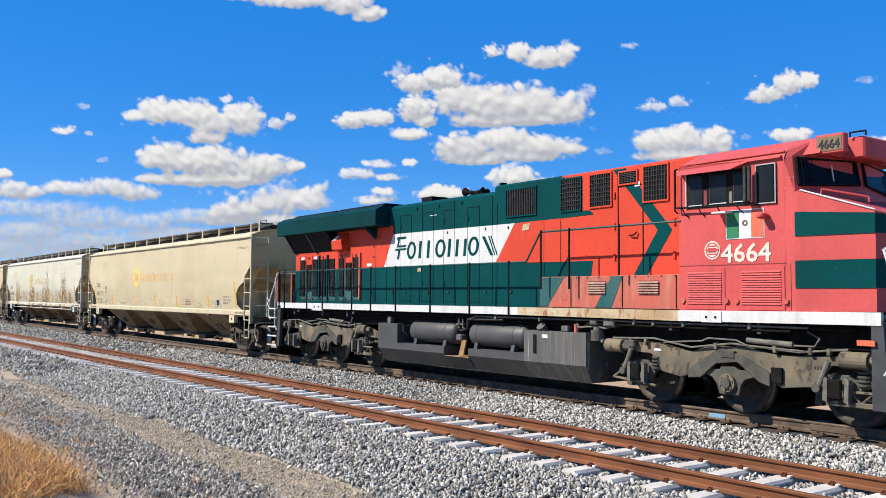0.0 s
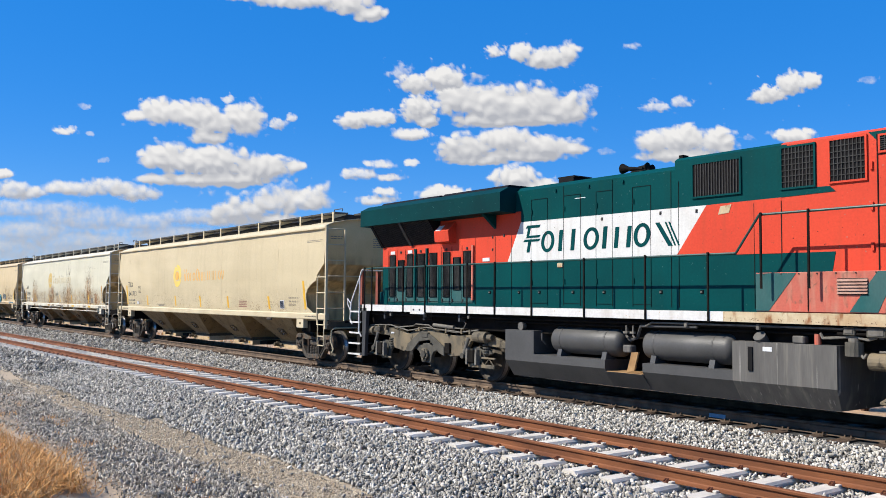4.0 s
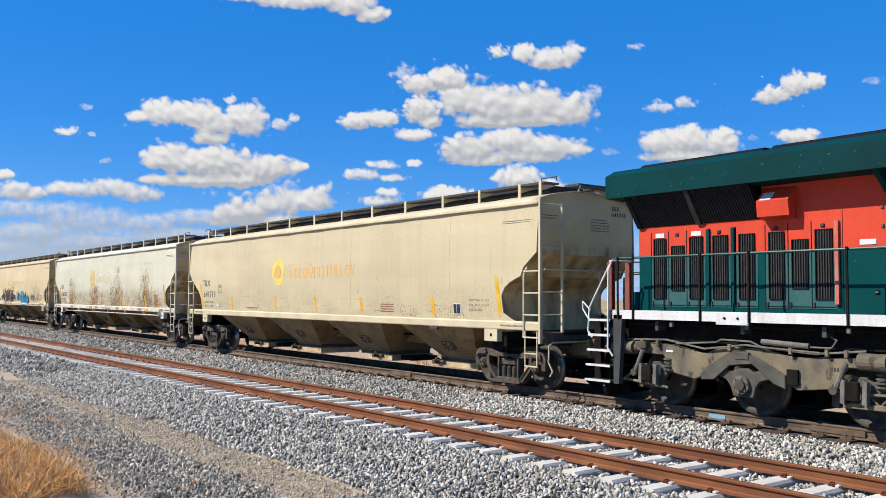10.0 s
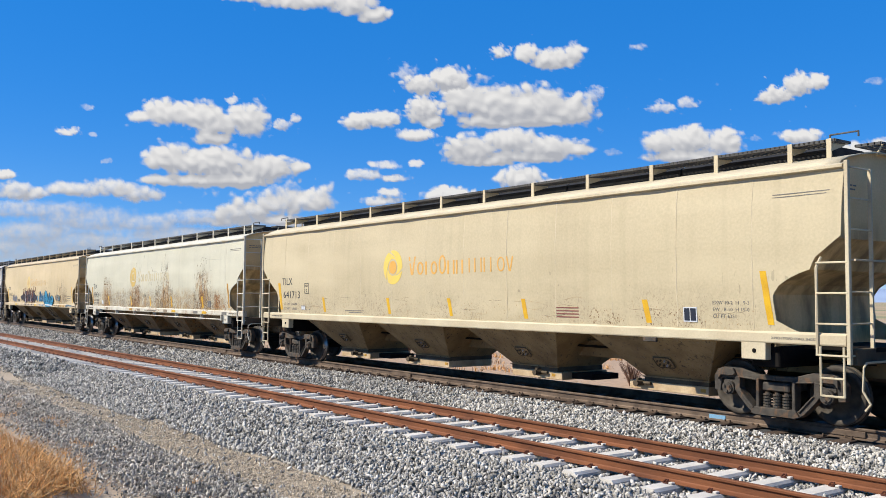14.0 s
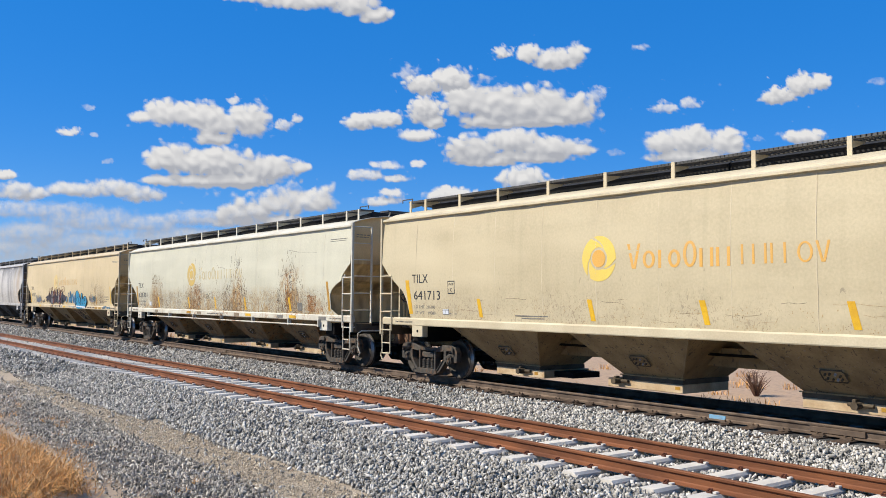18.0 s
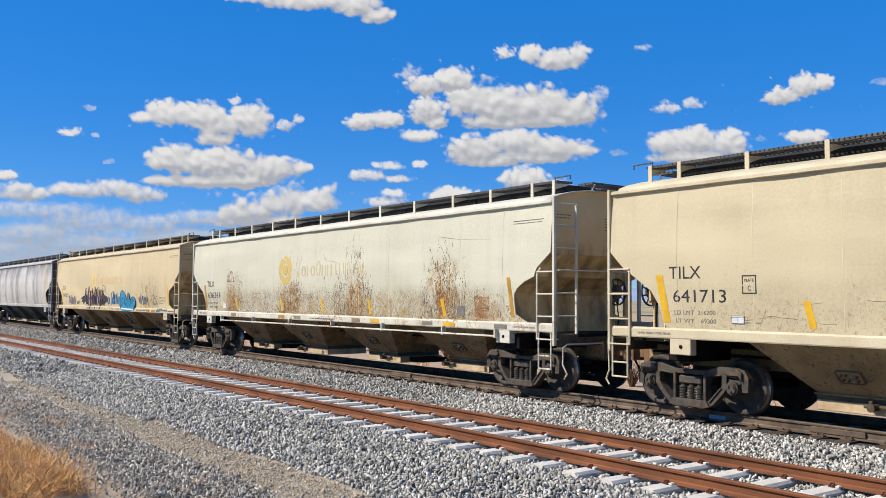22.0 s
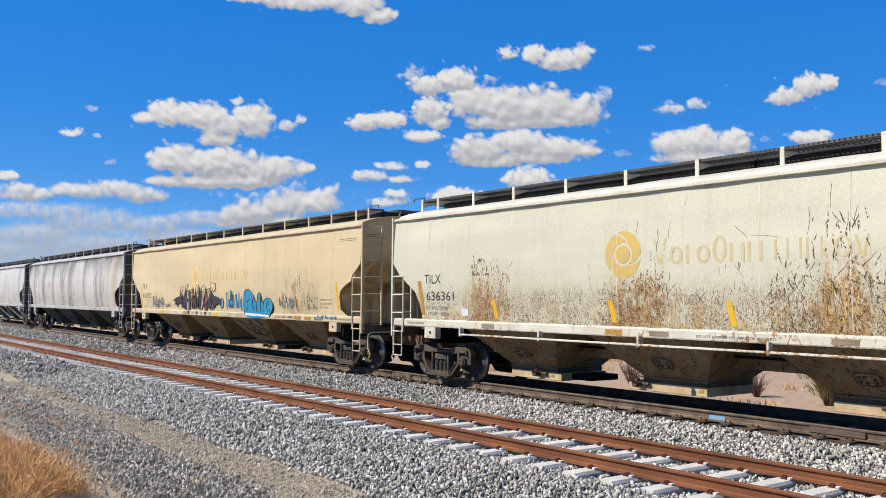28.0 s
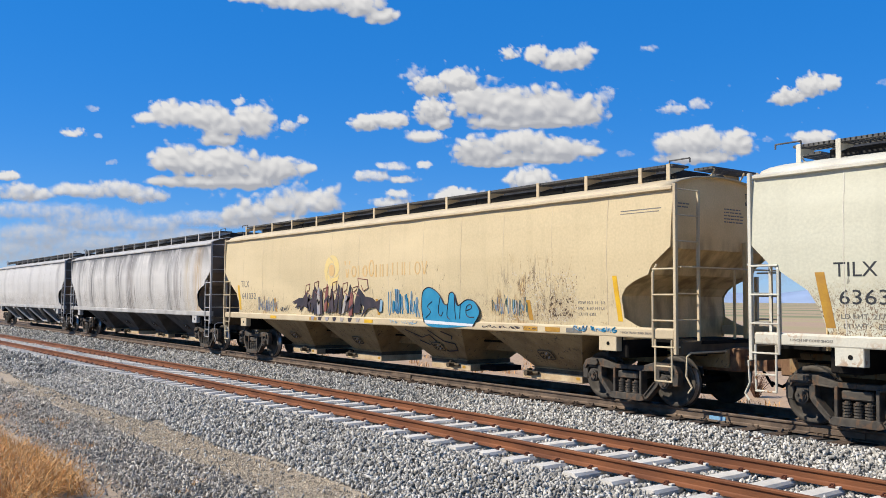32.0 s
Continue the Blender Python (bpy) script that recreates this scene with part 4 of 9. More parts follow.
    # weld beads between the side panels
    for k in range(1, 13):
        x = -9.7 + 1.49 * k
        bm = bmesh.new()
        zs = [1.46 + 0.16 * i for i in range(16)]
        ring = [[bm.verts.new((x + dx + 0.004 * math.sin(z * 9 + k), -sheet_y(x, z, seed) - h, z)) for dx, h in ((-0.012, -0.003), (-0.003, 0.0012), (0.003, 0.0012), (0.012, -0.003))] for z in zs]
        for p, q in zip(ring, ring[1:]):
            for i in range(3):
                bm.faces.new((p[i], p[i + 1], q[i + 1], q[i]))
        part("weld_bead", bm, weld, car)
    # roof walk, hatch trough and brackets
    for y0, y1 in ((-1.02, -0.58), (0.58, 1.02)):
        part("running_board", running_board(-9.3, 9.3, y0, y1, 4.395), M_GRATE, car, "grey steel grating walkway")
        for ax in (0.83, 2.48, 4.10, 5.73, 7.15, 8.55, 9.21):
            for sx in (-1, 1):
                yo = y0 if y0 < 0 else y1
                sg = 1 if y0 < 0 else -1
                bm = B(sx * ax - 0.04, sx * ax + 0.04, min(yo, yo - sg * 0.02), max(yo, yo - sg * 0.02), 4.09, 4.40)
                prism(bm, [(yo, 4.33), (yo + sg * 0.42, 4.36), (yo + sg * 0.42, 4.33), (yo, 4.20)], sx * ax - 0.012, sx * ax + 0.012, "x")
                part("board_bracket", bm, trim, car)
    for k in range(6):
        x = -9.0 + 3.0 * k
        part("hatch_cover", P([(-0.52, 4.17), (-0.52, 4.33), (-0.42, 4.38), (0.42, 4.38), (0.52, 4.33), (0.52, 4.17)], x + 0.02, x + 2.98, "x"), M_HATCH, car)
    # sills
    for s in (-1, 1):
        part("side_sill", P([(s * 1.40, 1.25), (s * 1.525, 1.25), (s * 1.535, 1.27), (s * 1.535, 1.40), (s * 1.50, 1.435), (s * 1.40, 1.435)], -9.70, 9.70, "x"), sill, car)
    part("centre_sill", B(-9.9, 9.9, -0.28, 0.28, 0.72, 1.06, 0.01), under, car)
    for s in (-1, 1):
        part("body_bolster", B(s * 8.29 - 0.25, s * 8.29 + 0.25, -1.38, 1.38, 0.86, 1.24, 0.02), M_DARK, car)
    part("brake_pipe", T([(-9.6, -0.5, 0.95), (9.6, -0.5, 0.95)], 0.025), M_DARK, car)
    # hopper bays
    for c in (-5.45, -1.65, 2.15, 5.97):
        bm = bmesh.new()
        top = [(c - 1.9, -1.46, 1.50), (c + 1.9, -1.46, 1.50), (c + 1.9, 1.46, 1.50), (c - 1.9, 1.46, 1.50)]
        mid = [(c - 1.42, -1.40, 1.22), (c + 1.42, -1.40, 1.22), (c + 1.42, 1.40, 1.22), (c - 1.42, 1.40, 1.22)]
        low = [(c - 0.70, -0.65, 0.46), (c + 0.70, -0.65, 0.46), (c + 0.70, 0.65, 0.46), (c - 0.70, 0.65, 0.46)]
        R3 = [[bm.verts.new(p) for p in ring] for ring in (top, mid, low)]
        for r0, r1 in zip(R3, R3[1:]):
            for i in range(4):
                j = (i + 1) % 4
                bm.faces.new((r0[j], r0[i], r1[i], r1[j]))
        bm.faces.new(R3[2])
        bm.faces.new(R3[0][::-1])
        bmesh.ops.recalc_face_normals(bm, faces=bm.faces)
        bay = part("hopper_bay", bm, under, car, "grimy sloping discharge hopper")
        part("corner_weld", T([(c + 1.42, -1.40, 1.22), (c + 0.70, -0.65, 0.46)], 0.018, 5), under, bay)
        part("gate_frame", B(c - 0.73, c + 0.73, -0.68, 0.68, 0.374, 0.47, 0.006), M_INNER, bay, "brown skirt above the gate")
        part("skirt_lip", B(c - 0.76, c + 0.76, -0.71, -0.67, 0.455, 0.475), under, bay)
        pull = c in (-5.45, 2.15)           # every other gate draws out towards the front of the wagon
        g0, g1, k = (c - 0.72, c + 0.86, c + 0.25) if pull else (c - 1.10, c + 0.72, c - 0.76)
        part("outlet_gate", B(g0, g1, -0.68, 0.68, 0.21, 0.372, 0.008), M_GATE, bay, "cream painted sliding outlet gate")
        if pull:
            part("gate_plate", B(c + 0.88, c + 1.45, -0.40, 0.40, 0.24, 0.36), M_DARK, bay)
        bm = R((k, -0.70, 0.34), (k, -0.88, 0.34), 0.05, 10)
        rod(bm, (k, -0.86, 0.34), (k, -0.91, 0.34), 0.062, 8)
        rod(bm, (k - 0.19, -0.72, 0.34), (k + 0.21, -0.72, 0.34), 0.032, 8)
        box(bm, k - 0.09, k - 0.03, -0.80, -0.68, 0.28, 0.43, 0.01)
        part("gate_capstan", bm, M_INNER, bay)
        part("gate_label", B(c + 0.55, c + 0.66, -0.683, -0.679, 0.27, 0.33), M_AMBER, bay)
        # bracket for the shaker: a plate in a dark rounded rim, bolted on
        lie = Matrix.Translation((c, -0.985, 0.785)) @ Matrix.Rotation(radians(45), 4, "X")
        bm = B(-0.21, 0.21, -0.02, 0.02, -0.13, 0.13, 0.012)
        bmesh.ops.transform(bm, matrix=lie, verts=bm.verts)
        vb = part("vibrator_bracket", bm, under, bay)
        rim = [(-0.20, -0.09), (-0.16, -0.13), (0.16, -0.13), (0.20, -0.09), (0.20, 0.09), (0.16, 0.13), (-0.16, 0.13), (-0.20, 0.09), (-0.20, -0.09)]
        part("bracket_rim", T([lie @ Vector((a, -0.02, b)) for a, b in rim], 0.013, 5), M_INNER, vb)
        # two bolts painted pale as highlights, the others brown
        for n_, (dx, dz) in enumerate(((-0.12, 0.05), (-0.04, 0.065), (0.05, 0.06), (0.12, 0.03), (-0.11, -0.04), (-0.03, -0.06), (0.05, -0.055), (0.12, -0.05))):
            part("bolt", R(lie @ Vector((dx, -0.015, dz)), lie @ Vector((dx, -0.06, dz)), 0.019, 6), M_BOLT if n_ in (2, 6) else M_INNER, vb)
    if rails:
        bm = T([(-6.9, -1.60, 1.12), (8.0, -1.60, 1.12)], 0.022)
        for x in (-6.9, -4.3, -1.7, 0.9, 3.5, 6.1, 8.0):
            box(bm, x - 0.02, x + 0.02, -1.62, -1.5, 1.08, 1.28)
        part("side_pipe", bm, trim, car)
    freight_bogie(car, -8.29)
    freight_bogie(car, 8.29)
    return car


def stencils(car, mark, number, ink, tape, endtape):
    y = lambda z: -side_y(z) - 0.014
    if mark:
        word(mark, 0.22, -8.38, 2.28, y(2.4), ink, car, "reporting_mark", 0.66)
    if number:
        word(number, 0.22, -8.32, 1.88, y(2.1), ink, car, "wagon_number", 1.09)
    for x, z in ((-5.88, 1.91), (-2.50, 1.91), (0.08, 1.91), (2.66, 1.91), (5.90, 1.91)):
        part("yellow_mark", tilted(x, z, x + 0.10, 1.50, 0.12, y(1.75)), tape, car, "yellow reflective tape")
    part("yellow_mark", tilted(8.31, 2.37, 8.43, 1.53, 0.11, y(2.1)), endtape, car, "yellow reflective tape")
    part("yellow_mark", tilted(-8.67, 2.35, -8.52, 1.53, 0.15, y(2.1)), endtape, car, "yellow reflective tape")


ROW_A = [("slant", 1.1, 1), ("ring", 1, 0.70), ("stem", 0.7, 0.70), ("ring", 0.95, 0.70), ("ring", 1, 1), ("pair", 1, 0.70), ("pair", 1, 0.70)]
ROW_B = [("stem", 0.8, 1), ("pair", 1.1, 1), ("stem", 0.8, 1), ("stem", 0.9, 1), ("ring", 1.1, 1), ("slant", 1, 1)]


def sun_emblem(car, x, z, gold, core, ink=None):
    ink = ink or core
    y = -1.564
    for start in (118, -2, -122):
        part("emblem_ring", petal(x, z, 0.215, 0.43, start, 109, y + 0.004), gold, car, "swirling yellow emblem petal")
    part("emblem_core", disc(x, z, 0.165, y + 0.004, 24, 0.006), core, car, "orange emblem disc")
    emblem_row(ROW_A, x + 0.68, z - 0.21, 2.25, 0.45, 0.062, y, ink, car, "faded orange emblem shapes")
    emblem_row(ROW_B, x + 3.06, z - 0.19, 1.58, 0.32, 0.042, y, ink, car, "faded orange emblem shapes")


def small_print(car, rows, ink):
    """Stencilled lines: those that can be read as letters, the rest as bars."""
    for body, x, z, h, w in rows:
        yy = -side_y(z) - 0.016
        if body:
            word(body, h, x, z, yy, ink, car, "stencil", w)
        else:
            part("stencil_bar", B(x, x + w, yy, yy + 0.008, z, z + h), ink, car)


CREAM = wagon_paint("cream_wagon_paint", (0.605, 0.505, 0.312), (0.54, 0.445, 0.27), 0.5, seed=1.0)
CREAM_TRIM = mat("cream_trim_paint", (0.68, 0.58, 0.38), (0.56, 0.46, 0.29), 0.6, 0, 1.5, 0.15, 30)
WHITE_W = wagon_paint("chalky_white_wagon_paint", (0.635, 0.60, 0.445), (0.575, 0.545, 0.40), 0.92,
                      [(-6.0, 0.9, 2.8, 0.55), (-1.7, 1.0, 2.5, 0.7), (2.0, 1.2, 2.7, 0.5), (6.1, 1.0, 3.0, 0.6), (7.7, 0.6, 2.1, 0.7)], seed=4.0)
for x, w, top, foot in ((-1.98, 0.70, 2.55, 0.4), (6.0, 0.60, 2.95, 0.2), (7.75, 0.85, 1.98, 0.3), (2.1, 0.5, 2.9, -0.1), (-6.1, 0.4, 2.6, 0.2)):
    # steel laid bare: rust-red hearts with dark crumbs
    here = op(WHITE_W, "MULTIPLY", ramp_axis(WHITE_W, "X", x - w, x - 0.35 * w), ramp_axis(WHITE_W, "X", x + w, x + 0.35 * w))
    here = op(WHITE_W, "MULTIPLY", here, ramp_axis(WHITE_W, "Z", top, top - 0.8))
    lump = noise_mask(WHITE_W, 3.4, 0.42 - 0.06 * foot, 0.56, (1.3, 1, 0.6), 8, 0.8, (x, 3, 1))
    here = op(WHITE_W, "MULTIPLY", here, lump)
    layer(WHITE_W, (0.56, 0.34, 0.095), op(WHITE_W, "MULTIPLY", op(WHITE_W, "MULTIPLY", here, noise_mask(WHITE_W, 9, 0.40, 0.55, (1, 1, 0.6), 7, 0.8, (x, 1, 2))), 0.9))
    layer(WHITE_W, (0.30, 0.125, 0.025), op(WHITE_W, "MULTIPLY", here, noise_mask(WHITE_W, 20, 0.48, 0.54, (1, 1, 0.6), 8, 1.0, (x, 7, 2))))
    layer(WHITE_W, (0.05, 0.025, 0.015), op(WHITE_W, "MULTIPLY", here, noise_mask(WHITE_W, 26, 0.57, 0.60, (1, 1, 0.6), 6, 0.8, (x, 5, 8))))
WHITE_TRIM = mat("chalky_white_trim", (0.72, 0.68, 0.54), (0.58, 0.52, 0.40), 0.6, 0, 1.5, 0.15, 30)
SAND_W = wagon_paint("sand_yellow_wagon_paint", (0.66, 0.52, 0.295), (0.60, 0.475, 0.27), 0.7, [(5.9, 1.4, 3.0, 0.6), (-6.6, 0.9, 2.3, 0.5), (-2.3, 1.6, 2.3, 0.4)], seed=7.0)
SAND_TRIM = mat("sand_trim_paint", (0.65, 0.525, 0.325), (0.54, 0.42, 0.26), 0.6, 0, 1.5, 0.15, 30)
GREY_W = wagon_paint("streaked_grey_wagon_paint", (0.62, 0.58, 0.52), (0.55, 0.515, 0.46), 0.8, (),
                     [(-7.8, 0.4, (0.13, 0.12, 0.11), 0.8), (-5.5, 0.6, (0.12, 0.11, 0.10), 0.9), (-3.2, 0.4, (0.2, 0.18, 0.15), 0.8), (3.4, 0.5, (0.2, 0.18, 0.16), 0.8), (-1.0, 0.8, (0.17, 0.15, 0.13), 0.8), (0.6, 0.7, (0.16, 0.13, 0.11), 0.8), (5.6, 0.5, (0.12, 0.11, 0.1), 0.9),
                      (6.4, 0.4, (0.15, 0.13, 0.12), 0.8), (8.6, 0.5, (0.45, 0.27, 0.08), 0.9), (7.6, 0.5, (0.5, 0.36, 0.16), 0.5)], 0.45, seed=11.0)
layer(GREY_W, (0.075, 0.068, 0.06), op(GREY_W, "MULTIPLY", op(GREY_W, "MULTIPLY", noise_mask(GREY_W, 6, 0.55, 0.66, (2.4, 1, 0.10), 6, 0.4, (2, 2, 2)), noise_mask(GREY_W, 0.45, 0.53, 0.62, (1, 1, 0.5), 4, 0.0, (9, 1, 4))), 0.85))
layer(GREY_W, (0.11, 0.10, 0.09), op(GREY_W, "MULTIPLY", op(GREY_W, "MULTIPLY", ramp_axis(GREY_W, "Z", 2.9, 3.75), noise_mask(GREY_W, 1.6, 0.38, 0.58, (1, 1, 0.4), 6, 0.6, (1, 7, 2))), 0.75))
# ragged dark line below the eaves: soot plus the eave's painted shadow
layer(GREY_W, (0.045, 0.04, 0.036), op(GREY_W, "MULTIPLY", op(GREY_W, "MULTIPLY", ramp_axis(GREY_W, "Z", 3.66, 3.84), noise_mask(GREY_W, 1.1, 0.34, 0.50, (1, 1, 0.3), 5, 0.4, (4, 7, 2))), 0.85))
PALE_W = wagon_paint("pale_grey_wagon_paint", (0.62, 0.585, 0.53), (0.56, 0.525, 0.475), 0.8, (),
                     [(-6.5, 0.5, (0.25, 0.23, 0.2), 0.5), (1.5, 0.6, (0.25, 0.22, 0.2), 0.5), (8.4, 0.5, (0.2, 0.18, 0.16), 0.7)], 0.35, seed=15.0)
# eave shadow painted on here too, mixed with soot
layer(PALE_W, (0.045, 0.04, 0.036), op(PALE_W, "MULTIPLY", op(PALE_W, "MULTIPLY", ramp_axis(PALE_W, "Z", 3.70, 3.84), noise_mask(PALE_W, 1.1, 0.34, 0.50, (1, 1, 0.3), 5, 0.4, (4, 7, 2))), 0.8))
GREY_TRIM = mat("grey_trim_paint", (0.54, 0.51, 0.465), (0.36, 0.335, 0.30), 0.6, 0, 1.5, 0.15, 30)
layer(WHITE_TRIM, (0.36, 0.17, 0.06), op(WHITE_TRIM, "MULTIPLY", op(WHITE_TRIM, "MULTIPLY", noise_mask(WHITE_TRIM, 9, 0.54, 0.58, (1, 1, 0.8), 8, 1.2), noise_mask(WHITE_TRIM, 0.7, 0.45, 0.6)), ramp_axis(WHITE_TRIM, "Z", 2.0, 1.6)))
layer(M_CAST, (0.24, 0.115, 0.045), op(M_CAST, "MULTIPLY", noise_mask(M_CAST, 7, 0.55, 0.64, (1, 1, 0.7), 6, 0.8), 0.35))
UNDER = mat("grimy_underbody_paint", (0.42, 0.285, 0.13), (0.27, 0.175, 0.08), 0.8, 0, 2.5, 0.25, 30)
UNDER_W = mat("grimy_pale_underbody_paint", (0.36, 0.255, 0.13), (0.21, 0.14, 0.07), 0.8, 0, 2.5, 0.25, 30)
UNDER_G = mat("grimy_grey_underbody", (0.13, 0.12, 0.108), (0.07, 0.065, 0.058), 0.8, 0, 2.5, 0.25, 30)
layer(UNDER, (0.10, 0.075, 0.05), op(UNDER, "MULTIPLY", noise_mask(UNDER, 14, 0.60, 0.66, (1, 1, 0.6), 6, 1.0), 0.8))
layer(UNDER, (0.36, 0.29, 0.20), op(UNDER, "MULTIPLY", noise_mask(UNDER, 20, 0.63, 0.66, (1, 1, 0.5), 6, 1.5, (5, 5, 5)), 0.6))
layer(UNDER_W, (0.34, 0.16, 0.05), op(UNDER_W, "MULTIPLY", noise_mask(UNDER_W, 5, 0.50, 0.62, (1.6, 1, 0.25), 7, 0.8, (3, 3, 3)), 0.8))
layer(UNDER_W, (0.08, 0.06, 0.04), op(UNDER_W, "MULTIPLY", noise_mask(UNDER_W, 14, 0.57, 0.63, (1, 1, 0.6), 6, 1.0), 0.9))

# lighter and warmer than the sides: bounced ground light put into the paint
END_BOUNCE_DIRT = mat("bounce_lit_dirty_end_paint", (0.84, 0.615, 0.30), (0.74, 0.52, 0.24), 0.7, 0, 1.2, 0.15, 30)
# lower down, dirt and the shade of the down-facing slope, painted brown
layer(END_BOUNCE_DIRT, (0.30, 0.195, 0.085), op(END_BOUNCE_DIRT, "MULTIPLY", noise_mask(END_BOUNCE_DIRT, 3, 0.42, 0.64, (1, 1, 0.4)), op(END_BOUNCE_DIRT, "MULTIPLY", ramp_axis(END_BOUNCE_DIRT, "Z", 3.15, 2.85), 0.8)))
# ends of the grey wagons: brown, far darker than their sides
END_GREY = mat("dark_brown_end_paint", (0.20, 0.155, 0.115), (0.11, 0.085, 0.062), 0.7, 0, 1.2, 0.15, 30)
CARS = [
    hopper(-24.6, "cream covered hopper wagon, clean, with an orange sun emblem", CREAM, CREAM_TRIM, UNDER, CREAM_TRIM, 1),
    hopper(-45.6, "chalky white covered hopper wagon with patches of flaking rust", WHITE_W, WHITE_TRIM, UNDER_W, WHITE_TRIM, 2, True, None, 1),
    hopper(-66.6, "sand-coloured covered hopper wagon with blue and dark graffiti", SAND_W, SAND_TRIM, UNDER, SAND_TRIM, 3),
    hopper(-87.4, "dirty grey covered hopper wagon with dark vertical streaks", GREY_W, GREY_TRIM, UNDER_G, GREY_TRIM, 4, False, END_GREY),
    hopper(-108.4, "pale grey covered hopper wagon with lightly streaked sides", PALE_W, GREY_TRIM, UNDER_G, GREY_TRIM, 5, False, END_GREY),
]
wagon_a, wagon_b, wagon_c, wagon_d, wagon_e = CARS
stencils(wagon_a, "TILX", "641713", M_BLACKINK, M_YELLOW, M_YELLOW)
small_print(wagon_a, [("LD LMT  216700", -8.29, 1.67, 0.075, 0.84), ("LT WT    69300", -8.26, 1.53, 0.075, 0.82),
                      ("EXW 10-2  H   9-3", 7.41, 1.84, 0.06, 0.70), ("EW   8-10  H 15-0", 7.41, 1.73, 0.06, 0.70), ("CU FT 6351", 7.41, 1.62, 0.06, 0.45),
                      ("", 8.54, 3.54, 0.012, 0.95), ("", 8.54, 3.50, 0.010, 0.90), ("", -4.6, 1.55, 0.02, 1.0), ("", -4.4, 1.50, 0.02, 0.7),
                      ("", -7.0, 1.55, 0.02, 0.4),
                      ("3 INCH TREAD COND. SHOES", 8.5, 1.315, 0.04, 0.74), ("3 INCH TREAD COND. SHOES", -9.1, 1.315, 0.04, 0.74)], M_GREYINK)
sun_emblem(wagon_a, -2.17, 2.68, M_SUNYELLOW, M_SUNORANGE)
stencils(wagon_b, "TILX", "636361", M_BLACKINK, M_YELLOW, M_AMBER)
small_print(wagon_b, [("LD LMT  217900", -8.29, 1.67, 0.075, 0.84), ("LT WT    68300", -8.26, 1.53, 0.075, 0.82), ("", 8.5, 3.54, 0.018, 0.95), ("", 8.5, 3.49, 0.014, 0.90),
                      ("3 INCH HF COMP SHOES", 8.5, 1.315, 0.04, 0.70), ("3 INCH HF COMP SHOES", -9.1, 1.315, 0.04, 0.70), ("DO NOT HAMMER. USE VIBRATOR BRACKETS", -0.5, 1.30, 0.045, 1.5),
                      ("", -6.0, 1.48, 0.02, 1.2)], M_GREYINK)
sun_emblem(wagon_b, -2.10, 2.75, M_OLDGOLD, M_OLDGOLD, M_FADEDGOLD)
stencils(wagon_c, "TILX", "641032", M_GREYINK, M_AMBER, M_YELLOW)
sun_emblem(wagon_c, -2.20, 2.70, M_PALESUN, M_PALEORANGE, M_PALEORANGE)
small_print(wagon_c, [("", 8.5, 3.54, 0.018, 0.95), ("", 8.5, 3.49, 0.014, 0.90), ("EXW 10-2  H   9-3", 7.41, 1.84, 0.06, 0.70), ("EW   8-10  H 15-0", 7.41, 1.73, 0.06, 0.70),
                      ("CU FT 6351", 7.41, 1.62, 0.06, 0.45), ("3 INCH TREAD COND. SHOES", 8.5, 1.315, 0.04, 0.74)], M_GREYINK)
# pale ribs round the discharge hoppers of the last wagon
for c in (-5.45, -1.65, 2.15, 5.97):
    part("bay_rib", T([(c - 1.40, -1.46, 1.21), (c - 0.70, -0.74, 0.44), (c + 0.70, -0.74, 0.44), (c + 1.40, -1.46, 1.21)], 0.085, 6), GREY_TRIM, wagon_e, "pale painted rib")


# ---- locomotive ----
M_RED = mat("orange_red_paint", (0.70, 0.076, 0.038), (0.62, 0.066, 0.034), 0.5, 0, 0.9, 0.06, 25, spec=0.10)
M_CABRED = mat("faded_rose_red_paint", (0.66, 0.110, 0.100), (0.59, 0.094, 0.087), 0.5, 0, 0.9, 0.06, 25, spec=0.12)
M_TEAL = mat("dark_green_paint", (0.001, 0.066, 0.066), (0.001, 0.050, 0.052), 0.5, 0, 0.9, 0.06, 25, spec=0.06)
# the hood's green in a darker tone, for the radiator wing
M_TEALDARK = mat("darker_green_paint", (0.002, 0.047, 0.048), (0.003, 0.034, 0.036), 0.55, 0, 0.9, 0.06, 25, spec=0.06)
M_WHITE = mat("white_paint", (0.74, 0.735, 0.70), (0.66, 0.645, 0.60), 0.5, 0, 2, 0.08, 30)
M_SILLDIRT = mat("rust_stained_cream_paint", (0.62, 0.52, 0.34), (0.46, 0.30, 0.15), 0.65, 0, 1.6, 0.15, 30)
M_BOXRED = mat("dusty_red_paint", (0.58, 0.115, 0.072), (0.47, 0.125, 0.083), 0.65, 0, 1.8, 0.1, 30)
M_TANK = mat("grey_tank_paint", (0.092, 0.090, 0.086), (0.064, 0.063, 0.060), 0.5, 0, 1.6, 0.12, 30)
M_TANKDUST = mat("dusty_grey_tank_paint", (0.140, 0.132, 0.118), (0.092, 0.087, 0.079), 0.65, 0, 3.5, 0.12, 30, (1.5, 1, 0.2))
M_STEP = mat("dark_grey_step_paint", (0.062, 0.064, 0.066), (0.040, 0.041, 0.042), 0.6, 0, 2.5, 0.12, 30)
M_BOGIE = mat("brown_dusty_bogie_steel", (0.205, 0.165, 0.105), (0.088, 0.080, 0.062), 0.8, 0.0, 1.3, 0.3, 40)
M_GRILLE = mat("black_grille", (0.008, 0.008, 0.009), (0.014, 0.0135, 0.013), 0.7, 0, 8, 0.1, 60, spec=0.10)
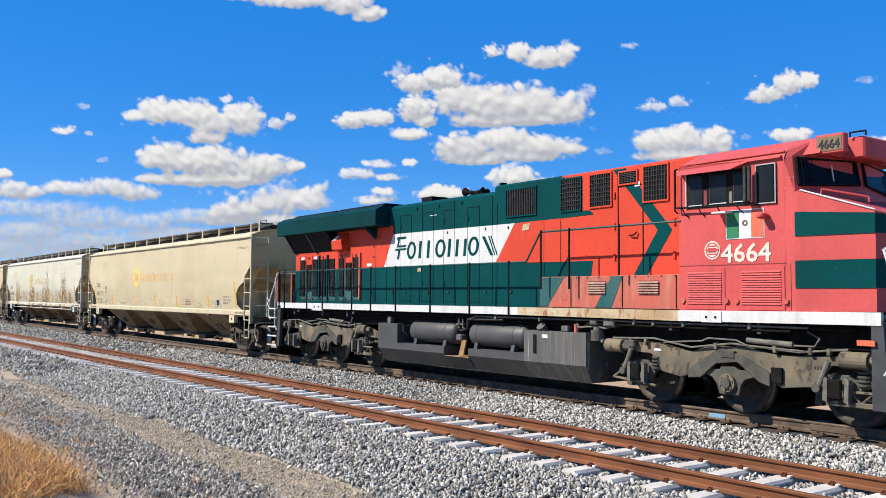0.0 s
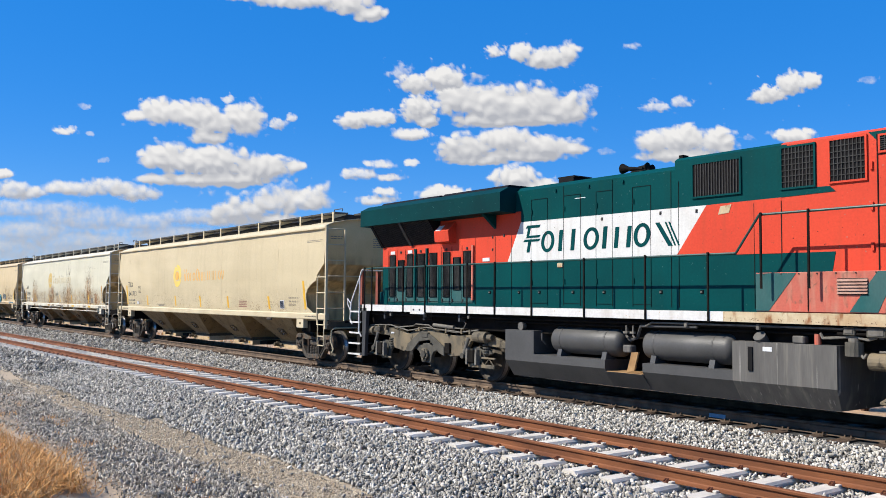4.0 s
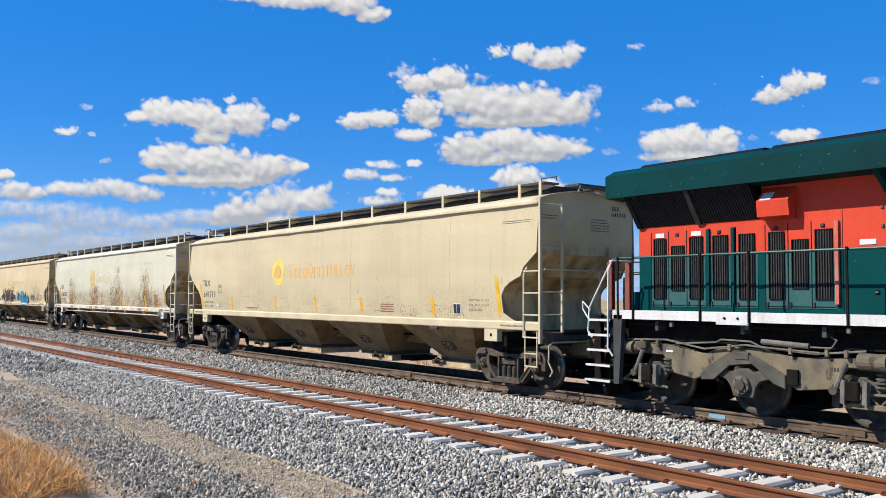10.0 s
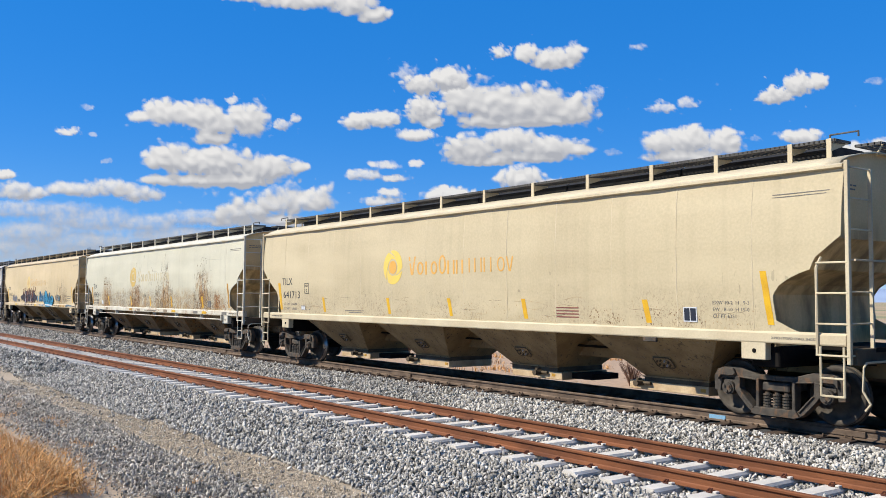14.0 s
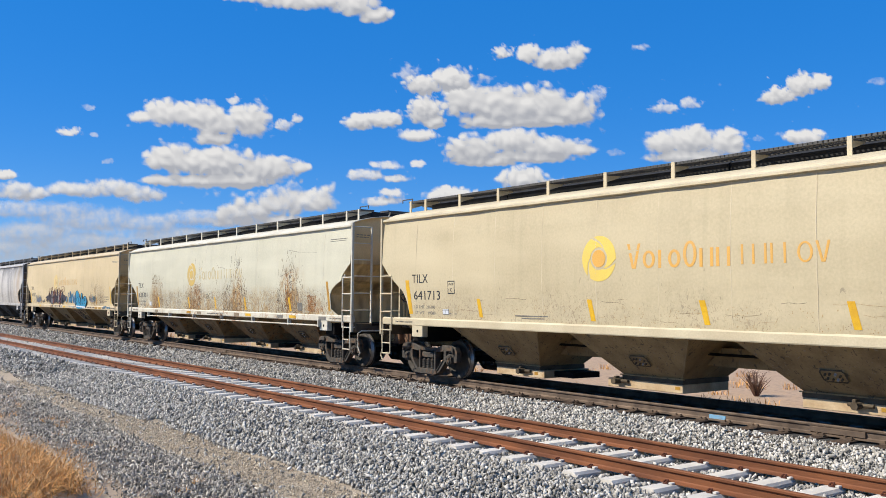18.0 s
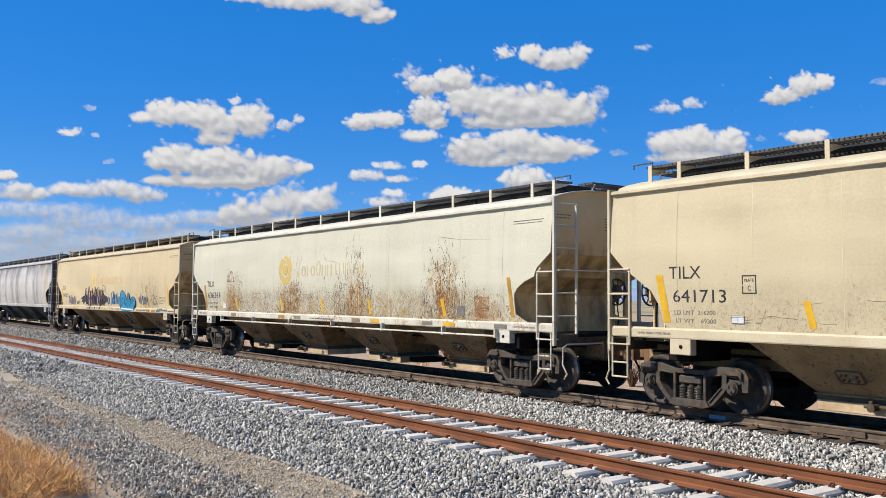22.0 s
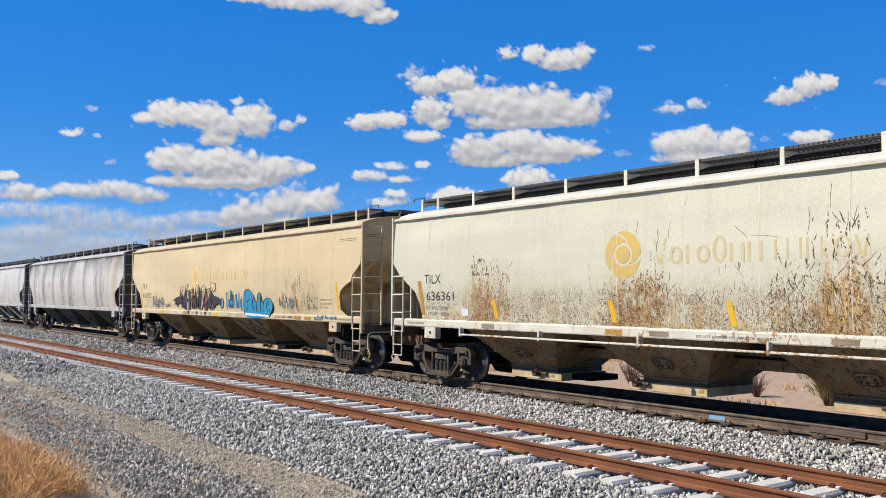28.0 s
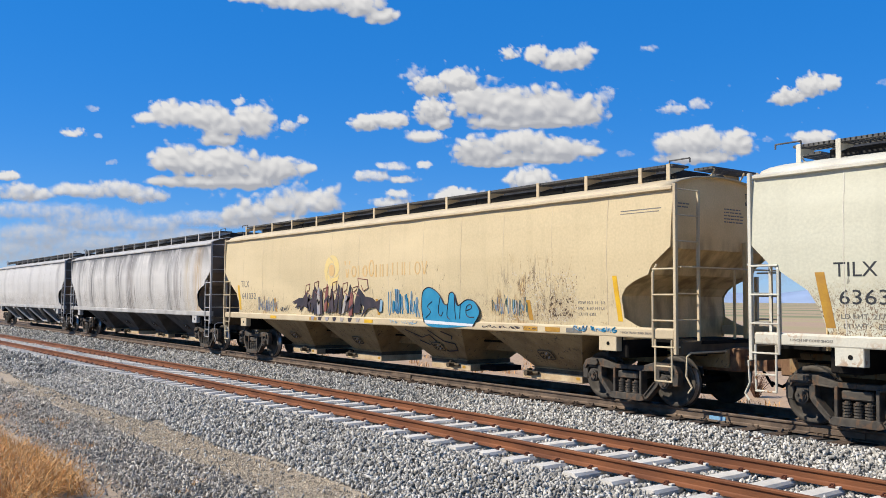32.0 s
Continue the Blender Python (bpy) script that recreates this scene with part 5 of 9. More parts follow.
M_SLAT = mat("dark_slat_steel", (0.062, 0.060, 0.057), (0.035, 0.034, 0.032), 0.6, 0, 8, 0.1, 60, spec=0.15)
M_SEAM = mat("dark_panel_joint", (0.012, 0.022, 0.022), (0.008, 0.014, 0.014), 0.7, 0, 8, 0.1, 60, spec=0.05)
M_PIPE = mat("dusty_pale_pipe_steel", (0.20, 0.185, 0.155), (0.11, 0.10, 0.085), 0.7, 0, 7, 0.2, 40)
M_CABGLASS = mat("dull_dark_cab_glass", (0.012, 0.014, 0.016), (0.022, 0.025, 0.027), 0.14, 0, 2, 0, 30, spec=0.16)
M_SEAMRED = mat("shaded_red_joint", (0.26, 0.045, 0.038), (0.20, 0.035, 0.03), 0.7, 0, 6, 0.1, 40)
M_ALLOY = mat("dull_aluminium", (0.52, 0.50, 0.47), (0.40, 0.385, 0.36), 0.45, 0.5, 6, 0.05, 40)
M_LOUVRE = mat("dust_browned_louvre", (0.40, 0.235, 0.175), (0.30, 0.16, 0.115), 0.75, 0, 6, 0.1, 40)
M_NUMCREAM = mat("cream_number_paint", (0.74, 0.67, 0.56), (0.66, 0.58, 0.47), 0.6, 0, 5, 0.05, 60)
M_BOARDTAN = mat("dull_tan_board", (0.24, 0.175, 0.085), (0.18, 0.13, 0.065), 0.5, 0, 5, 0.03, 60)
M_FLAGGREEN = mat("flag_green", (0.03, 0.22, 0.09), (0.03, 0.18, 0.08), 0.5)
M_FLAGRED = mat("flag_orange", (0.80, 0.16, 0.08), (0.70, 0.14, 0.07), 0.5)
M_BROWN = mat("rusty_brown_step", (0.26, 0.15, 0.075), (0.16, 0.09, 0.05), 0.85, 0, 4, 0.3, 40)
M_POST = mat("red_brown_post_paint", (0.30, 0.075, 0.045), (0.20, 0.06, 0.04), 0.7, 0, 4, 0.2, 40)
M_RUSTTAN = mat("tan_rust", (0.46, 0.28, 0.12), (0.30, 0.16, 0.065), 0.85, 0, 5, 0.3, 40)
M_PALESCUFF = mat("pale_paint_scuff", (0.58, 0.44, 0.40), (0.46, 0.34, 0.31), 0.7, 0, 9, 0.05, 60)
M_TEALDUST = mat("dust_greyed_green_paint", (0.025, 0.110, 0.108), (0.062, 0.130, 0.124), 0.6, 0, 2.2, 0.08, 30, (1, 1, 0.5), spec=0.1)
M_RAILTEAL = mat("green_handrail_paint", (0.008, 0.075, 0.065), (0.02, 0.05, 0.045), 0.45, 0, 3, 0.05, 40)
for m_, tone in ((M_RED, (0.36, 0.07, 0.035)), (M_CABRED, (0.40, 0.08, 0.06)), (M_TEAL, (0.006, 0.05, 0.045)), (M_WHITE, (0.42, 0.36, 0.28))):
    # thin road dirt and drip streaks
    layer(m_, tone, op(m_, "MULTIPLY", noise_mask(m_, 3.0, 0.52, 0.8, (1.8, 1, 0.12), 5), 0.55))
layer(M_TEAL, (0.06, 0.14, 0.12), op(M_TEAL, "MULTIPLY", noise_mask(M_TEAL, 26, 0.68, 0.71, (1, 1, 0.7), 4), 0.3))
layer(M_RED, (0.16, 0.06, 0.04), op(M_RED, "MULTIPLY", noise_mask(M_RED, 26, 0.67, 0.70, (1, 1, 0.7), 4), 0.6))
layer(M_SILLDIRT, (0.30, 0.13, 0.05), noise_mask(M_SILLDIRT, 6, 0.56, 0.66, (1, 1, 0.4)))
layer(M_BOXRED, (0.50, 0.32, 0.22), op(M_BOXRED, "MULTIPLY", noise_mask(M_BOXRED, 5, 0.5, 0.75, (1.5, 1, 0.3)), 0.5))
layer(M_BOXRED, (0.17, 0.095, 0.06), op(M_BOXRED, "MULTIPLY", noise_mask(M_BOXRED, 9, 0.60, 0.70, (1, 1, 0.55), 6, 0.6), 0.7))
layer(M_TANKDUST, (0.26, 0.235, 0.19), op(M_TANKDUST, "MULTIPLY", noise_mask(M_TANKDUST, 6, 0.55, 0.72, (2.2, 1, 0.12)), 0.6))
layer(M_TANKDUST, (0.50, 0.47, 0.41), op(M_TANKDUST, "MULTIPLY", op(M_TANKDUST, "MULTIPLY", noise_mask(M_TANKDUST, 8, 0.63, 0.67, (3.2, 1, 0.05), 4), noise_mask(M_TANKDUST, 1.5, 0.4, 0.6)), 0.7))
layer(M_BOGIE, (0.27, 0.205, 0.12), op(M_BOGIE, "MULTIPLY", noise_mask(M_BOGIE, 2.2, 0.45, 0.65), 0.8))
layer(M_BOGIE, (0.03, 0.026, 0.02), op(M_BOGIE, "MULTIPLY", noise_mask(M_BOGIE, 7, 0.56, 0.64, (1, 1, 0.6)), 0.75))
M_STIFF = mat("grey_dusty_bogie_steel", (0.118, 0.109, 0.086), (0.060, 0.055, 0.044), 0.8, 0, 4, 0.3, 40)

loco = thing("locomotive", "red, green and white six-axle diesel locomotive with dusty bogies", "locomotive")
HY = -1.0


def plate(name, pts, material, y=HY, label="", thick=0.006):
    """A painted panel on the side that faces -y, a few millimetres proud, and its like on the far side."""
    ob = part(name, P(pts, y - thick, y + 0.004), material, loco, label)
    part(name, P(pts, -y - 0.004, -y + thick), material, loco, label)
    return ob


# underframe
part("sill", P([(-12.90, 1.55), (-1.6, 1.55), (-1.6, 1.712), (-12.90, 1.712)], -1.52, -1.46), M_WHITE, loco, "white painted side sill")
part("sill", P([(-1.6, 1.55), (2.56, 1.53), (2.56, 1.712), (-1.6, 1.712)], -1.52, -1.46), M_SILLDIRT, loco, "rust-stained cream side sill")
part("sill", P([(2.56, 1.53), (6.06, 1.55), (6.06, 1.735), (2.56, 1.712)], -1.53, -1.46), M_WHITE, loco, "white painted side sill")
part("sill", B(-13.0, 6.06, 1.46, 1.52, 1.55, 1.72), M_WHITE, loco)
part("walkway", B(-13.0, 6.0, -1.46, 1.46, 1.64, 1.70), M_TANK, loco)
part("underframe", B(-12.9, 5.9, -1.2, 1.2, 1.16, 1.64, 0.02), M_DARK, loco)
part("end_plate", B(-13.06, -12.98, -1.4, 1.4, 0.75, 1.70), M_DARK, loco)
for z, y, x0, x1 in ((1.47, -1.40, -12.6, 5.6), (1.40, -1.32, -7.6, 0.9), (1.42, -1.42, 0.3, 4.6)):
    part("cable_pipe", T([(x0, y, z), (x1, y, z)], 0.022), M_DARK, loco)
part("cable_pipe", T([(-3.3, -1.43, 1.42), (-3.15, -1.44, 1.49), (0.4, -1.44, 1.49), (4.9, -1.44, 1.48)], 0.017), M_PIPE, loco, "pale cable pipe under the sill")
for x in (-11.6, -10.1, -8.4, -2.4, -1.0, 1.5, 1.95, 2.6, 3.9):
    part("pipe_clamp", B(x - 0.03, x + 0.03, -1.47, -1.42, 1.43, 1.52, 0.006), M_PIPE, loco)
for x0, x1, z0, z1 in ((0.40, 0.58, 1.40, 1.52), (0.75, 1.03, 1.38, 1.53)):
    jb = part("junction_box", B(x0, x1, -1.46, -1.36, z0, z1, 0.01), M_STIFF, loco, "small grey junction box")
    part("box_lid", B(x0 + 0.03, x1 - 0.03, -1.468, -1.455, z0 + 0.03, z1 - 0.03), M_PIPE, jb)
flt = part("air_filter", R((0.52, -1.36, 1.30), (0.52, -1.36, 1.10), 0.13, 14), M_STIFF, loco, "dusty hanging air filter")
part("filter_cap", R((0.52, -1.36, 1.36), (0.52, -1.36, 1.30), 0.08, 12), M_PIPE, flt)
part("filter_pipe", T([(0.02, -1.40, 1.42), (0.06, -1.40, 1.34), (0.30, -1.40, 1.36), (0.52, -1.38, 1.38), (0.75, -1.40, 1.34), (0.87, -1.40, 1.38)], 0.022), M_PIPE, flt)
part("filter_drain", T([(0.60, -1.38, 1.15), (0.68, -1.40, 1.08), (0.72, -1.40, 1.14)], 0.02), M_PIPE, flt)
for x in (-3.78, -3.62):
    part("drain_cock", T([(x, -1.40, 1.42), (x, -1.40, 1.24), (x + 0.06, -1.42, 1.20)], 0.018), M_PIPE, loco)
    part("cock_handle", B(x - 0.05, x + 0.05, -1.44, -1.38, 1.27, 1.31, 0.006), M_PIPE, loco)
for x in (-11.95, -10.2, -8.8, 0.95, 2.3, 4.05):
    part("hanger", B(x - 0.035, x + 0.035, -1.42, -1.2, 1.36, 1.52), M_STEP, loco)
part("jack_plate", B(-10.62, -10.02, -1.54, -1.5, 1.50, 1.70, 0.006), M_WHITE, loco)
part("jack_plate", B(3.05, 3.44, -1.55, -1.5, 1.52, 1.71, 0.006), M_WHITE, loco)
for x in (-10.45, -10.2, 3.15, 3.33):
    part("bolt_hole", disc(x, 1.61, 0.022, -1.545 if x < 0 else -1.552, 10), M_DARK, loco)

# hood
sec_low = [(-1.0, 1.7), (-1.0, 4.24), (-0.86, 4.33), (0.86, 4.33), (1.0, 4.24), (1.0, 1.7)]
sec_high = [(-1.0, 1.7), (-1.0, 4.40), (-0.92, 4.45), (0.92, 4.45), (1.0, 4.40), (1.0, 1.7)]
part("hood", P(sec_low, -12.7, -2.97, "x"), M_TEAL, loco, "green engine hood")
part("hood", P(sec_high, -2.97, -0.85, "x"), M_TEAL, loco, "green engine hood")
part("hood", P(sec_high, -0.85, 2.57, "x"), M_RED, loco, "orange-red equipment hood")
plate("red_panel", [(-12.70, 2.70), (-7.59, 2.69), (-7.14, 3.56), (-7.14, 3.80), (-12.70, 3.80)], M_RED, label="orange-red paint panel")
plate("red_panel", [(-2.95, 2.68), (-0.85, 2.655), (-0.85, 3.555), (-2.29, 3.545)], M_RED, label="orange-red paint panel")
plate("white_panel", [(-7.59, 2.69), (-2.95, 2.68), (-2.29, 3.545), (-7.14, 3.56)], M_WHITE, label="white slanted paint panel")
plate("green_panel", [(-0.852, 1.72), (-0.5, 1.72), (0.0, 2.33), (0.06, 2.65), (-0.852, 2.655)], M_TEAL, label="green paint panel")
plate("green_panel", [(-0.852, 3.555), (0.08, 3.57), (-0.02, 3.66), (-0.86, 3.685)], M_TEAL)
plate("green_panel", [(-0.852, 3.685), (-0.74, 3.685), (-0.74, 4.40), (-0.852, 4.40)], M_TEAL)
plate("chevron", [(0.60, 4.40), (0.92, 4.40), (2.02, 3.16), (1.43, 2.33), (1.10, 2.33), (1.69, 3.17)], M_TEAL, label="green chevron stripe")
plate("pale_tag", [(-2.05, 3.36), (-1.83, 3.38), (-1.78, 3.52), (-2.0, 3.50)], M_SILLDIRT, thick=0.013)
plate("pale_tag", [(1.15, 4.02), (1.28, 4.02), (1.28, 4.11), (1.15, 4.11)], M_PLATE_WHITE, thick=0.012)
# the operator's emblem, as plain bars
for x0, x1, z0, z1 in ((-6.98, -6.56, 3.41, 3.47), (-6.98, -6.56, 3.20, 3.25), (-7.06, -6.56, 3.12, 3.17), (-6.95, -6.86, 2.89, 3.12), (-6.95, -6.87, 3.25, 3.42)):
    part("emblem_bar", P([(x0, z0), (x1, z0), (x1 + 0.05, z1), (x0 + 0.05, z1)], -1.012, -1.0), M_TEAL, loco, "dark green emblem bar")
for x0, x1 in ((-6.51, -6.11), (-5.27, -4.85), (-3.96, -3.56)):
    part("emblem_shape", ring_shape((x0 + x1) / 2 + 0.02, 3.10, (x1 - x0) / 2, 0.225, 0.09, -1.0, 0.10, 28, 0.012), M_TEAL, loco, "dark green emblem ring")
for x0, top, w in ((-5.98, 3.32, 0.105), (-5.62, 3.32, 0.105), (-4.75, 3.32, 0.105), (-4.44, 3.29, 0.10), (-4.13, 3.29, 0.10)):
    part("emblem_shape", P([(x0, 2.885), (x0 + w, 2.885), (x0 + w + 0.045, top), (x0 + 0.045, top)], -1.012, -1.0), M_TEAL, loco, "dark green emblem bar")
for a, b, w in ((-3.42, -3.12, 0.10), (-3.20, -2.98, 0.035), (-3.12, -2.90, 0.035)):
    part("emblem_bar", P([(a, 3.31), (a + w, 3.31), (b + w, 2.87), (b, 2.87)], -1.013 - w * 0.02, -1.0), M_TEAL, loco, "dark green emblem bar")

# door seams and latches of the hood
for k, x in enumerate((-6.81, -6.31, -5.82, -5.34, -4.91, -4.48, -3.97, -3.53, -3.06, -2.89, -1.35, -0.85, -8.72, -8.0, -7.45)):
    top = (4.02, 4.22)[k % 3 == 2] if k < 10 else (3.5 if x > -3 else 3.3)
    part("door_seam", B(x - 0.005, x + 0.005, -1.0085, -0.99, 1.76, top), M_SEAM, loco)
for x in (-6.55, -5.55, -4.7, -3.3, -2.4, -8.2, -7.2):
    lt = part("latch", B(x - 0.035, x + 0.035, -1.012, -0.99, 2.0, 2.07, 0.006), M_SEAM, loco)
    part("latch_handle", B(x - 0.02, x + 0.02, -1.028, -1.01, 2.025, 2.045), M_PIPE, lt)
for x, z in ((-6.35, 3.28), (-4.75, 3.47), (-3.3, 3.48), (-2.5, 3.46), (-8.1, 3.0), (-8.1, 3.28), (-7.7, 3.3)):
    lt = part("latch", B(x - 0.025, x + 0.025, -1.016, -0.99, z - 0.03, z + 0.03, 0.006), M_SLAT, loco)
    part("latch_handle", B(x - 0.008, x + 0.008, -1.03, -1.012, z - 0.02, z + 0.02), M_PIPE, lt)
for x0, x1 in ((-6.80, -6.32), (-5.81, -5.35), (-4.90, -4.49), (-3.96, -3.54)):
    part("door_seam", B(x0, x1, -1.0085, -0.99, 4.015, 4.023), M_SEAM, loco)
    part("door_seam", B(x0, x1, -1.0085, -0.99, 1.80, 1.808), M_SEAM, loco)
    for z in (2.2, 3.7):
        part("door_hinge", R((x0 + 0.02, -1.012, z), (x0 + 0.02, -1.012, z + 0.10), 0.012, 6), M_TEAL, loco)
for x in (-6.05, -5.1, -4.2):
    part("lift_lug", B(x - 0.02, x + 0.02, -1.03, -0.98, 4.12, 4.18), M_TEAL, loco)
part("scuff_mark", B(-5.5, -5.2, -1.004, -0.995, 3.93, 3.945), M_PLATE_WHITE, loco)


def grille(x0, x1, z0, z1, upright, frame_mat, y=HY, pitch=0.055, fw=0.03):
    v = part("vent", B(x0, x1, y - 0.012, y + 0.01, z0, z1), M_GRILLE, loco, "black ventilation grille")
    for a, b, c, d in ((x0 - fw, x1 + fw, z1, z1 + fw), (x0 - fw, x1 + fw, z0 - fw, z0), (x0 - fw, x0, z0, z1), (x1, x1 + fw, z0, z1)):
        part("vent_frame", B(a, b, y - 0.03, y, c, d), frame_mat, v)
    n = max(2, int(((x1 - x0) if upright else (z1 - z0)) / pitch))
    for i in range(1, n):
        if upright:
            x = x0 + (x1 - x0) * i / n
            part("slat", B(x - 0.008, x + 0.008, y - 0.026, y - 0.01, z0, z1), M_SLAT, v)
        else:
            z = z0 + (z1 - z0) * i / n
            part("slat", B(x0, x1, y - 0.032, y - 0.01, z - 0.008, z + 0.008), M_TANK, v)
    return v


grille(-2.56, -1.61, 3.71, 4.28, True, M_TEAL)
for x0, x1, z0, z1 in ((-0.82, -0.27, 3.70, 4.34), (0.0, 0.55, 3.72, 4.35), (1.38, 1.93, 3.72, 4.36), (0.78, 1.20, 4.10, 4.32)):
    v = grille(x0, x1, z0, z1, True, M_RED if x0 > -0.5 else M_TEAL, pitch=0.06)
    for k in range(1, 7):
        z = z0 + (z1 - z0) * k / 7
        part("slat", B(x0, x1, -1.032, -1.02, z - 0.006, z + 0.006), M_SLAT, v)
# equipment door
for a, b, c, d in ((0.72, 0.735, 2.35, 4.36), (1.335, 1.35, 2.35, 4.06), (0.735, 1.335, 4.05, 4.062)):
    part("door_seam", B(a, b, -1.012, -0.99, c, d), M_GRILLE, loco)
part("door_handle", T([(1.02, -1.03, 3.10), (1.16, -1.06, 3.10), (1.22, -1.03, 3.16)], 0.014), M_DARK, loco)
for z in (2.7, 3.3, 3.9):
    part("hinge", B(2.05, 2.10, -1.03, -0.99, z - 0.06, z + 0.06), M_RED, loco)
    part("hinge", B(0.62, 0.66, -1.03, -0.99, z - 0.06, z + 0.06), M_RED, loco)

# rear doors with tall louvres
for k, (x0, x1, z0, z1) in enumerate(((-12.33, -12.07, 1.93, 3.0), (-11.93, -11.67, 2.08, 2.86), (-11.53, -11.27, 1.93, 3.0), (-11.04, -10.76, 1.93, 3.0), (-10.52, -10.24, 1.93, 3.0),
                                      (-9.96, -9.70, 1.93, 3.0), (-9.55, -9.29, 2.10, 2.86), (-9.15, -8.89, 1.93, 3.0))):
    leaf = part("door_leaf", B(x0 - 0.068, x1 + 0.058, -1.009, -0.99, 1.78, 2.66), M_TEALDUST, loco, "dust-greyed green door")
    part("leaf_rim", B(x0 - 0.055, x1 + 0.045, -1.013, -1.0, 1.80, 1.815), M_SEAM, leaf)
    grille(x0, x1, z0, z1, True, M_SEAM, pitch=0.043, fw=0.012)
    part("latch", B(x0 - 0.06, x0 - 0.02, -1.03, -0.99, 1.80, 1.88, 0.008), M_SLAT, loco)
    if k % 2:
        part("latch", B(x0 + 0.08, x0 + 0.15, -1.03, -0.99, 3.04, 3.10, 0.01), M_SLAT, loco)
    part("door_seam", B(x0 - 0.085, x0 - 0.073, -1.012, -0.99, 1.78, 3.14), M_GRILLE, loco)
for x in (-11.14, -8.80, -10.64):
    part("door_post", B(x - 0.03, x + 0.03, -1.05, -0.99, 1.85, 3.13), M_BOXRED if x > -9 else M_TEAL, loco)
for x in (-12.2, -11.4):
    part("pale_tag", B(x - 0.1, x + 0.1, -1.018, -0.99, 3.03, 3.11), M_PLATE_WHITE, loco)
part("pale_tag", B(-8.45, -8.2, -1.016, -0.99, 2.74, 2.82), M_PLATE_WHITE, loco)
part("pale_tag", B(-6.0, -5.85, -1.016, -0.99, 2.55, 2.64), M_SILLDIRT, loco)

# radiator wing
wing = [(-1.465, 3.79), (-1.465, 4.205), (-1.22, 4.33), (1.22, 4.33), (1.465, 4.205), (1.465, 3.79), (1.0, 3.77), (-1.0, 3.77)]
part("radiator_wing", P(wing, -13.12, -7.31, "x"), M_TEALDARK, loco, "dark green overhanging radiator housing")
part("radiator_top", P([(-1.21, 4.325), (-1.12, 4.39), (1.12, 4.39), (1.21, 4.325)], -12.5, -9.95, "x"), M_GRILLE, loco, "black radiator grille")
part("radiator_top", P([(-1.21, 4.325), (-1.10, 4.40), (1.10, 4.40), (1.21, 4.325)], -9.8, -7.4, "x"), M_GRILLE, loco)
for x0, x1 in ((-12.58, -11.40), (-11.22, -10.10)):
    bm = bmesh.new()
    prism(bm, [(-1.02, 3.24), (-1.40, 3.785), (-0.99, 3.785), (-0.99, 3.24)], x0, x1, "x")
    intake = part("air_intake", bm, M_GRILLE, loco, "black sloping air intake")
    n = 22
    for i in range(n + 1):
        x = x0 + (x1 - x0) * i / n
        part("slat", T([(x, -1.030, 3.25), (x, -1.405, 3.785)], 0.008, 4), M_SLAT, intake)
for x in (-12.64, -11.31):
    part("intake_rib", P([(-1.0, 3.22), (-1.06, 3.22), (-1.44, 3.785), (-1.0, 3.785)], x - 0.05, x + 0.05, "x"), M_GRILLE if x < -12 else M_SLAT, loco)
part("filter_box", P([(-1.0, 3.20), (-1.22, 3.25), (-1.25, 3.50), (-1.0, 3.74)], -10.04, -9.47, "x"), M_RED, loco, "red filter box")
part("pale_tag", P([(-1.245, 3.51), (-1.12, 3.635), (-1.115, 3.645), (-1.25, 3.52)], -9.98, -9.78, "x"), M_PLATE_WHITE, loco)
part("wing_bracket", P([(-1.0, 3.46), (-1.40, 3.785), (-1.0, 3.785)], -8.05, -7.97, "x"), M_TEAL, loco)

# roof gear
part("roof_box", P([(-6.26, 4.33), (-6.26, 4.44), (-6.30, 4.45), (-6.28, 4.475), (-5.80, 4.475), (-5.78, 4.45), (-5.82, 4.44), (-5.82, 4.33)], -0.72, -0.2), M_GRILLE, loco, "black exhaust housing")
bm = R((-4.05, -0.62, 4.42), (-4.40, -0.62, 4.455), 0.028, 10, 0.045)
rod(bm, (-4.40, -0.62, 4.455), (-4.56, -0.62, 4.475), 0.045, 14, 0.105)
horn = part("air_horn", bm, M_DARK, loco, "black air horn trumpets on the roof")
for y, z, s in ((-0.50, 4.47, 1), (-0.36, 4.44, 1), (-0.24, 4.42, -1)):
    bm = R((-4.25, y, z), (-4.25 + 0.14 * s, y, z), 0.03, 10, 0.04)
    rod(bm, (-4.25 + 0.14 * s, y, z), (-4.25 + 0.23 * s, y, z), 0.04, 12, 0.085)
    part("trumpet", bm, M_DARK, horn)
part("horn_base", B(-4.34, -4.02, -0.66, -0.20, 4.32, 4.40, 0.02), M_DARK, horn)
part("roof_lug", R((-3.96, -0.6, 4.32), (-3.90, -0.6, 4.39), 0.06, 10, 0.03), M_DARK, loco)
part("roof_light", B(-2.99, -2.90, -0.86, -0.7, 4.45, 4.52), M_DARK, loco)

# toe box below the equipment hood
part("equipment_box", B(-1.09, 2.54, -1.36, -0.99, 1.72, 2.335, 0.008), M_BOXRED, loco, "dusty red equipment box with louvres")
part("equipment_box", B(-1.09, 2.54, 0.99, 1.36, 1.72, 2.335, 0.008), M_BOXRED, loco)
part("green_panel", P([(-1.088, 1.735), (-0.86, 1.735), (-0.38, 2.325), (-1.088, 2.325)], -1.366, -1.355), M_TEALDUST, loco)
part("chevron", P([(0.88, 2.325), (1.16, 2.325), (0.88, 1.735), (0.46, 1.735)], -1.366, -1.355), M_TEALDUST, loco, "green chevron stripe")
for x in (-0.19, 1.15, 2.39):
    part("door_seam", B(x - 0.006, x + 0.006, -1.372, -1.35, 1.74, 2.32), M_GRILLE, loco)
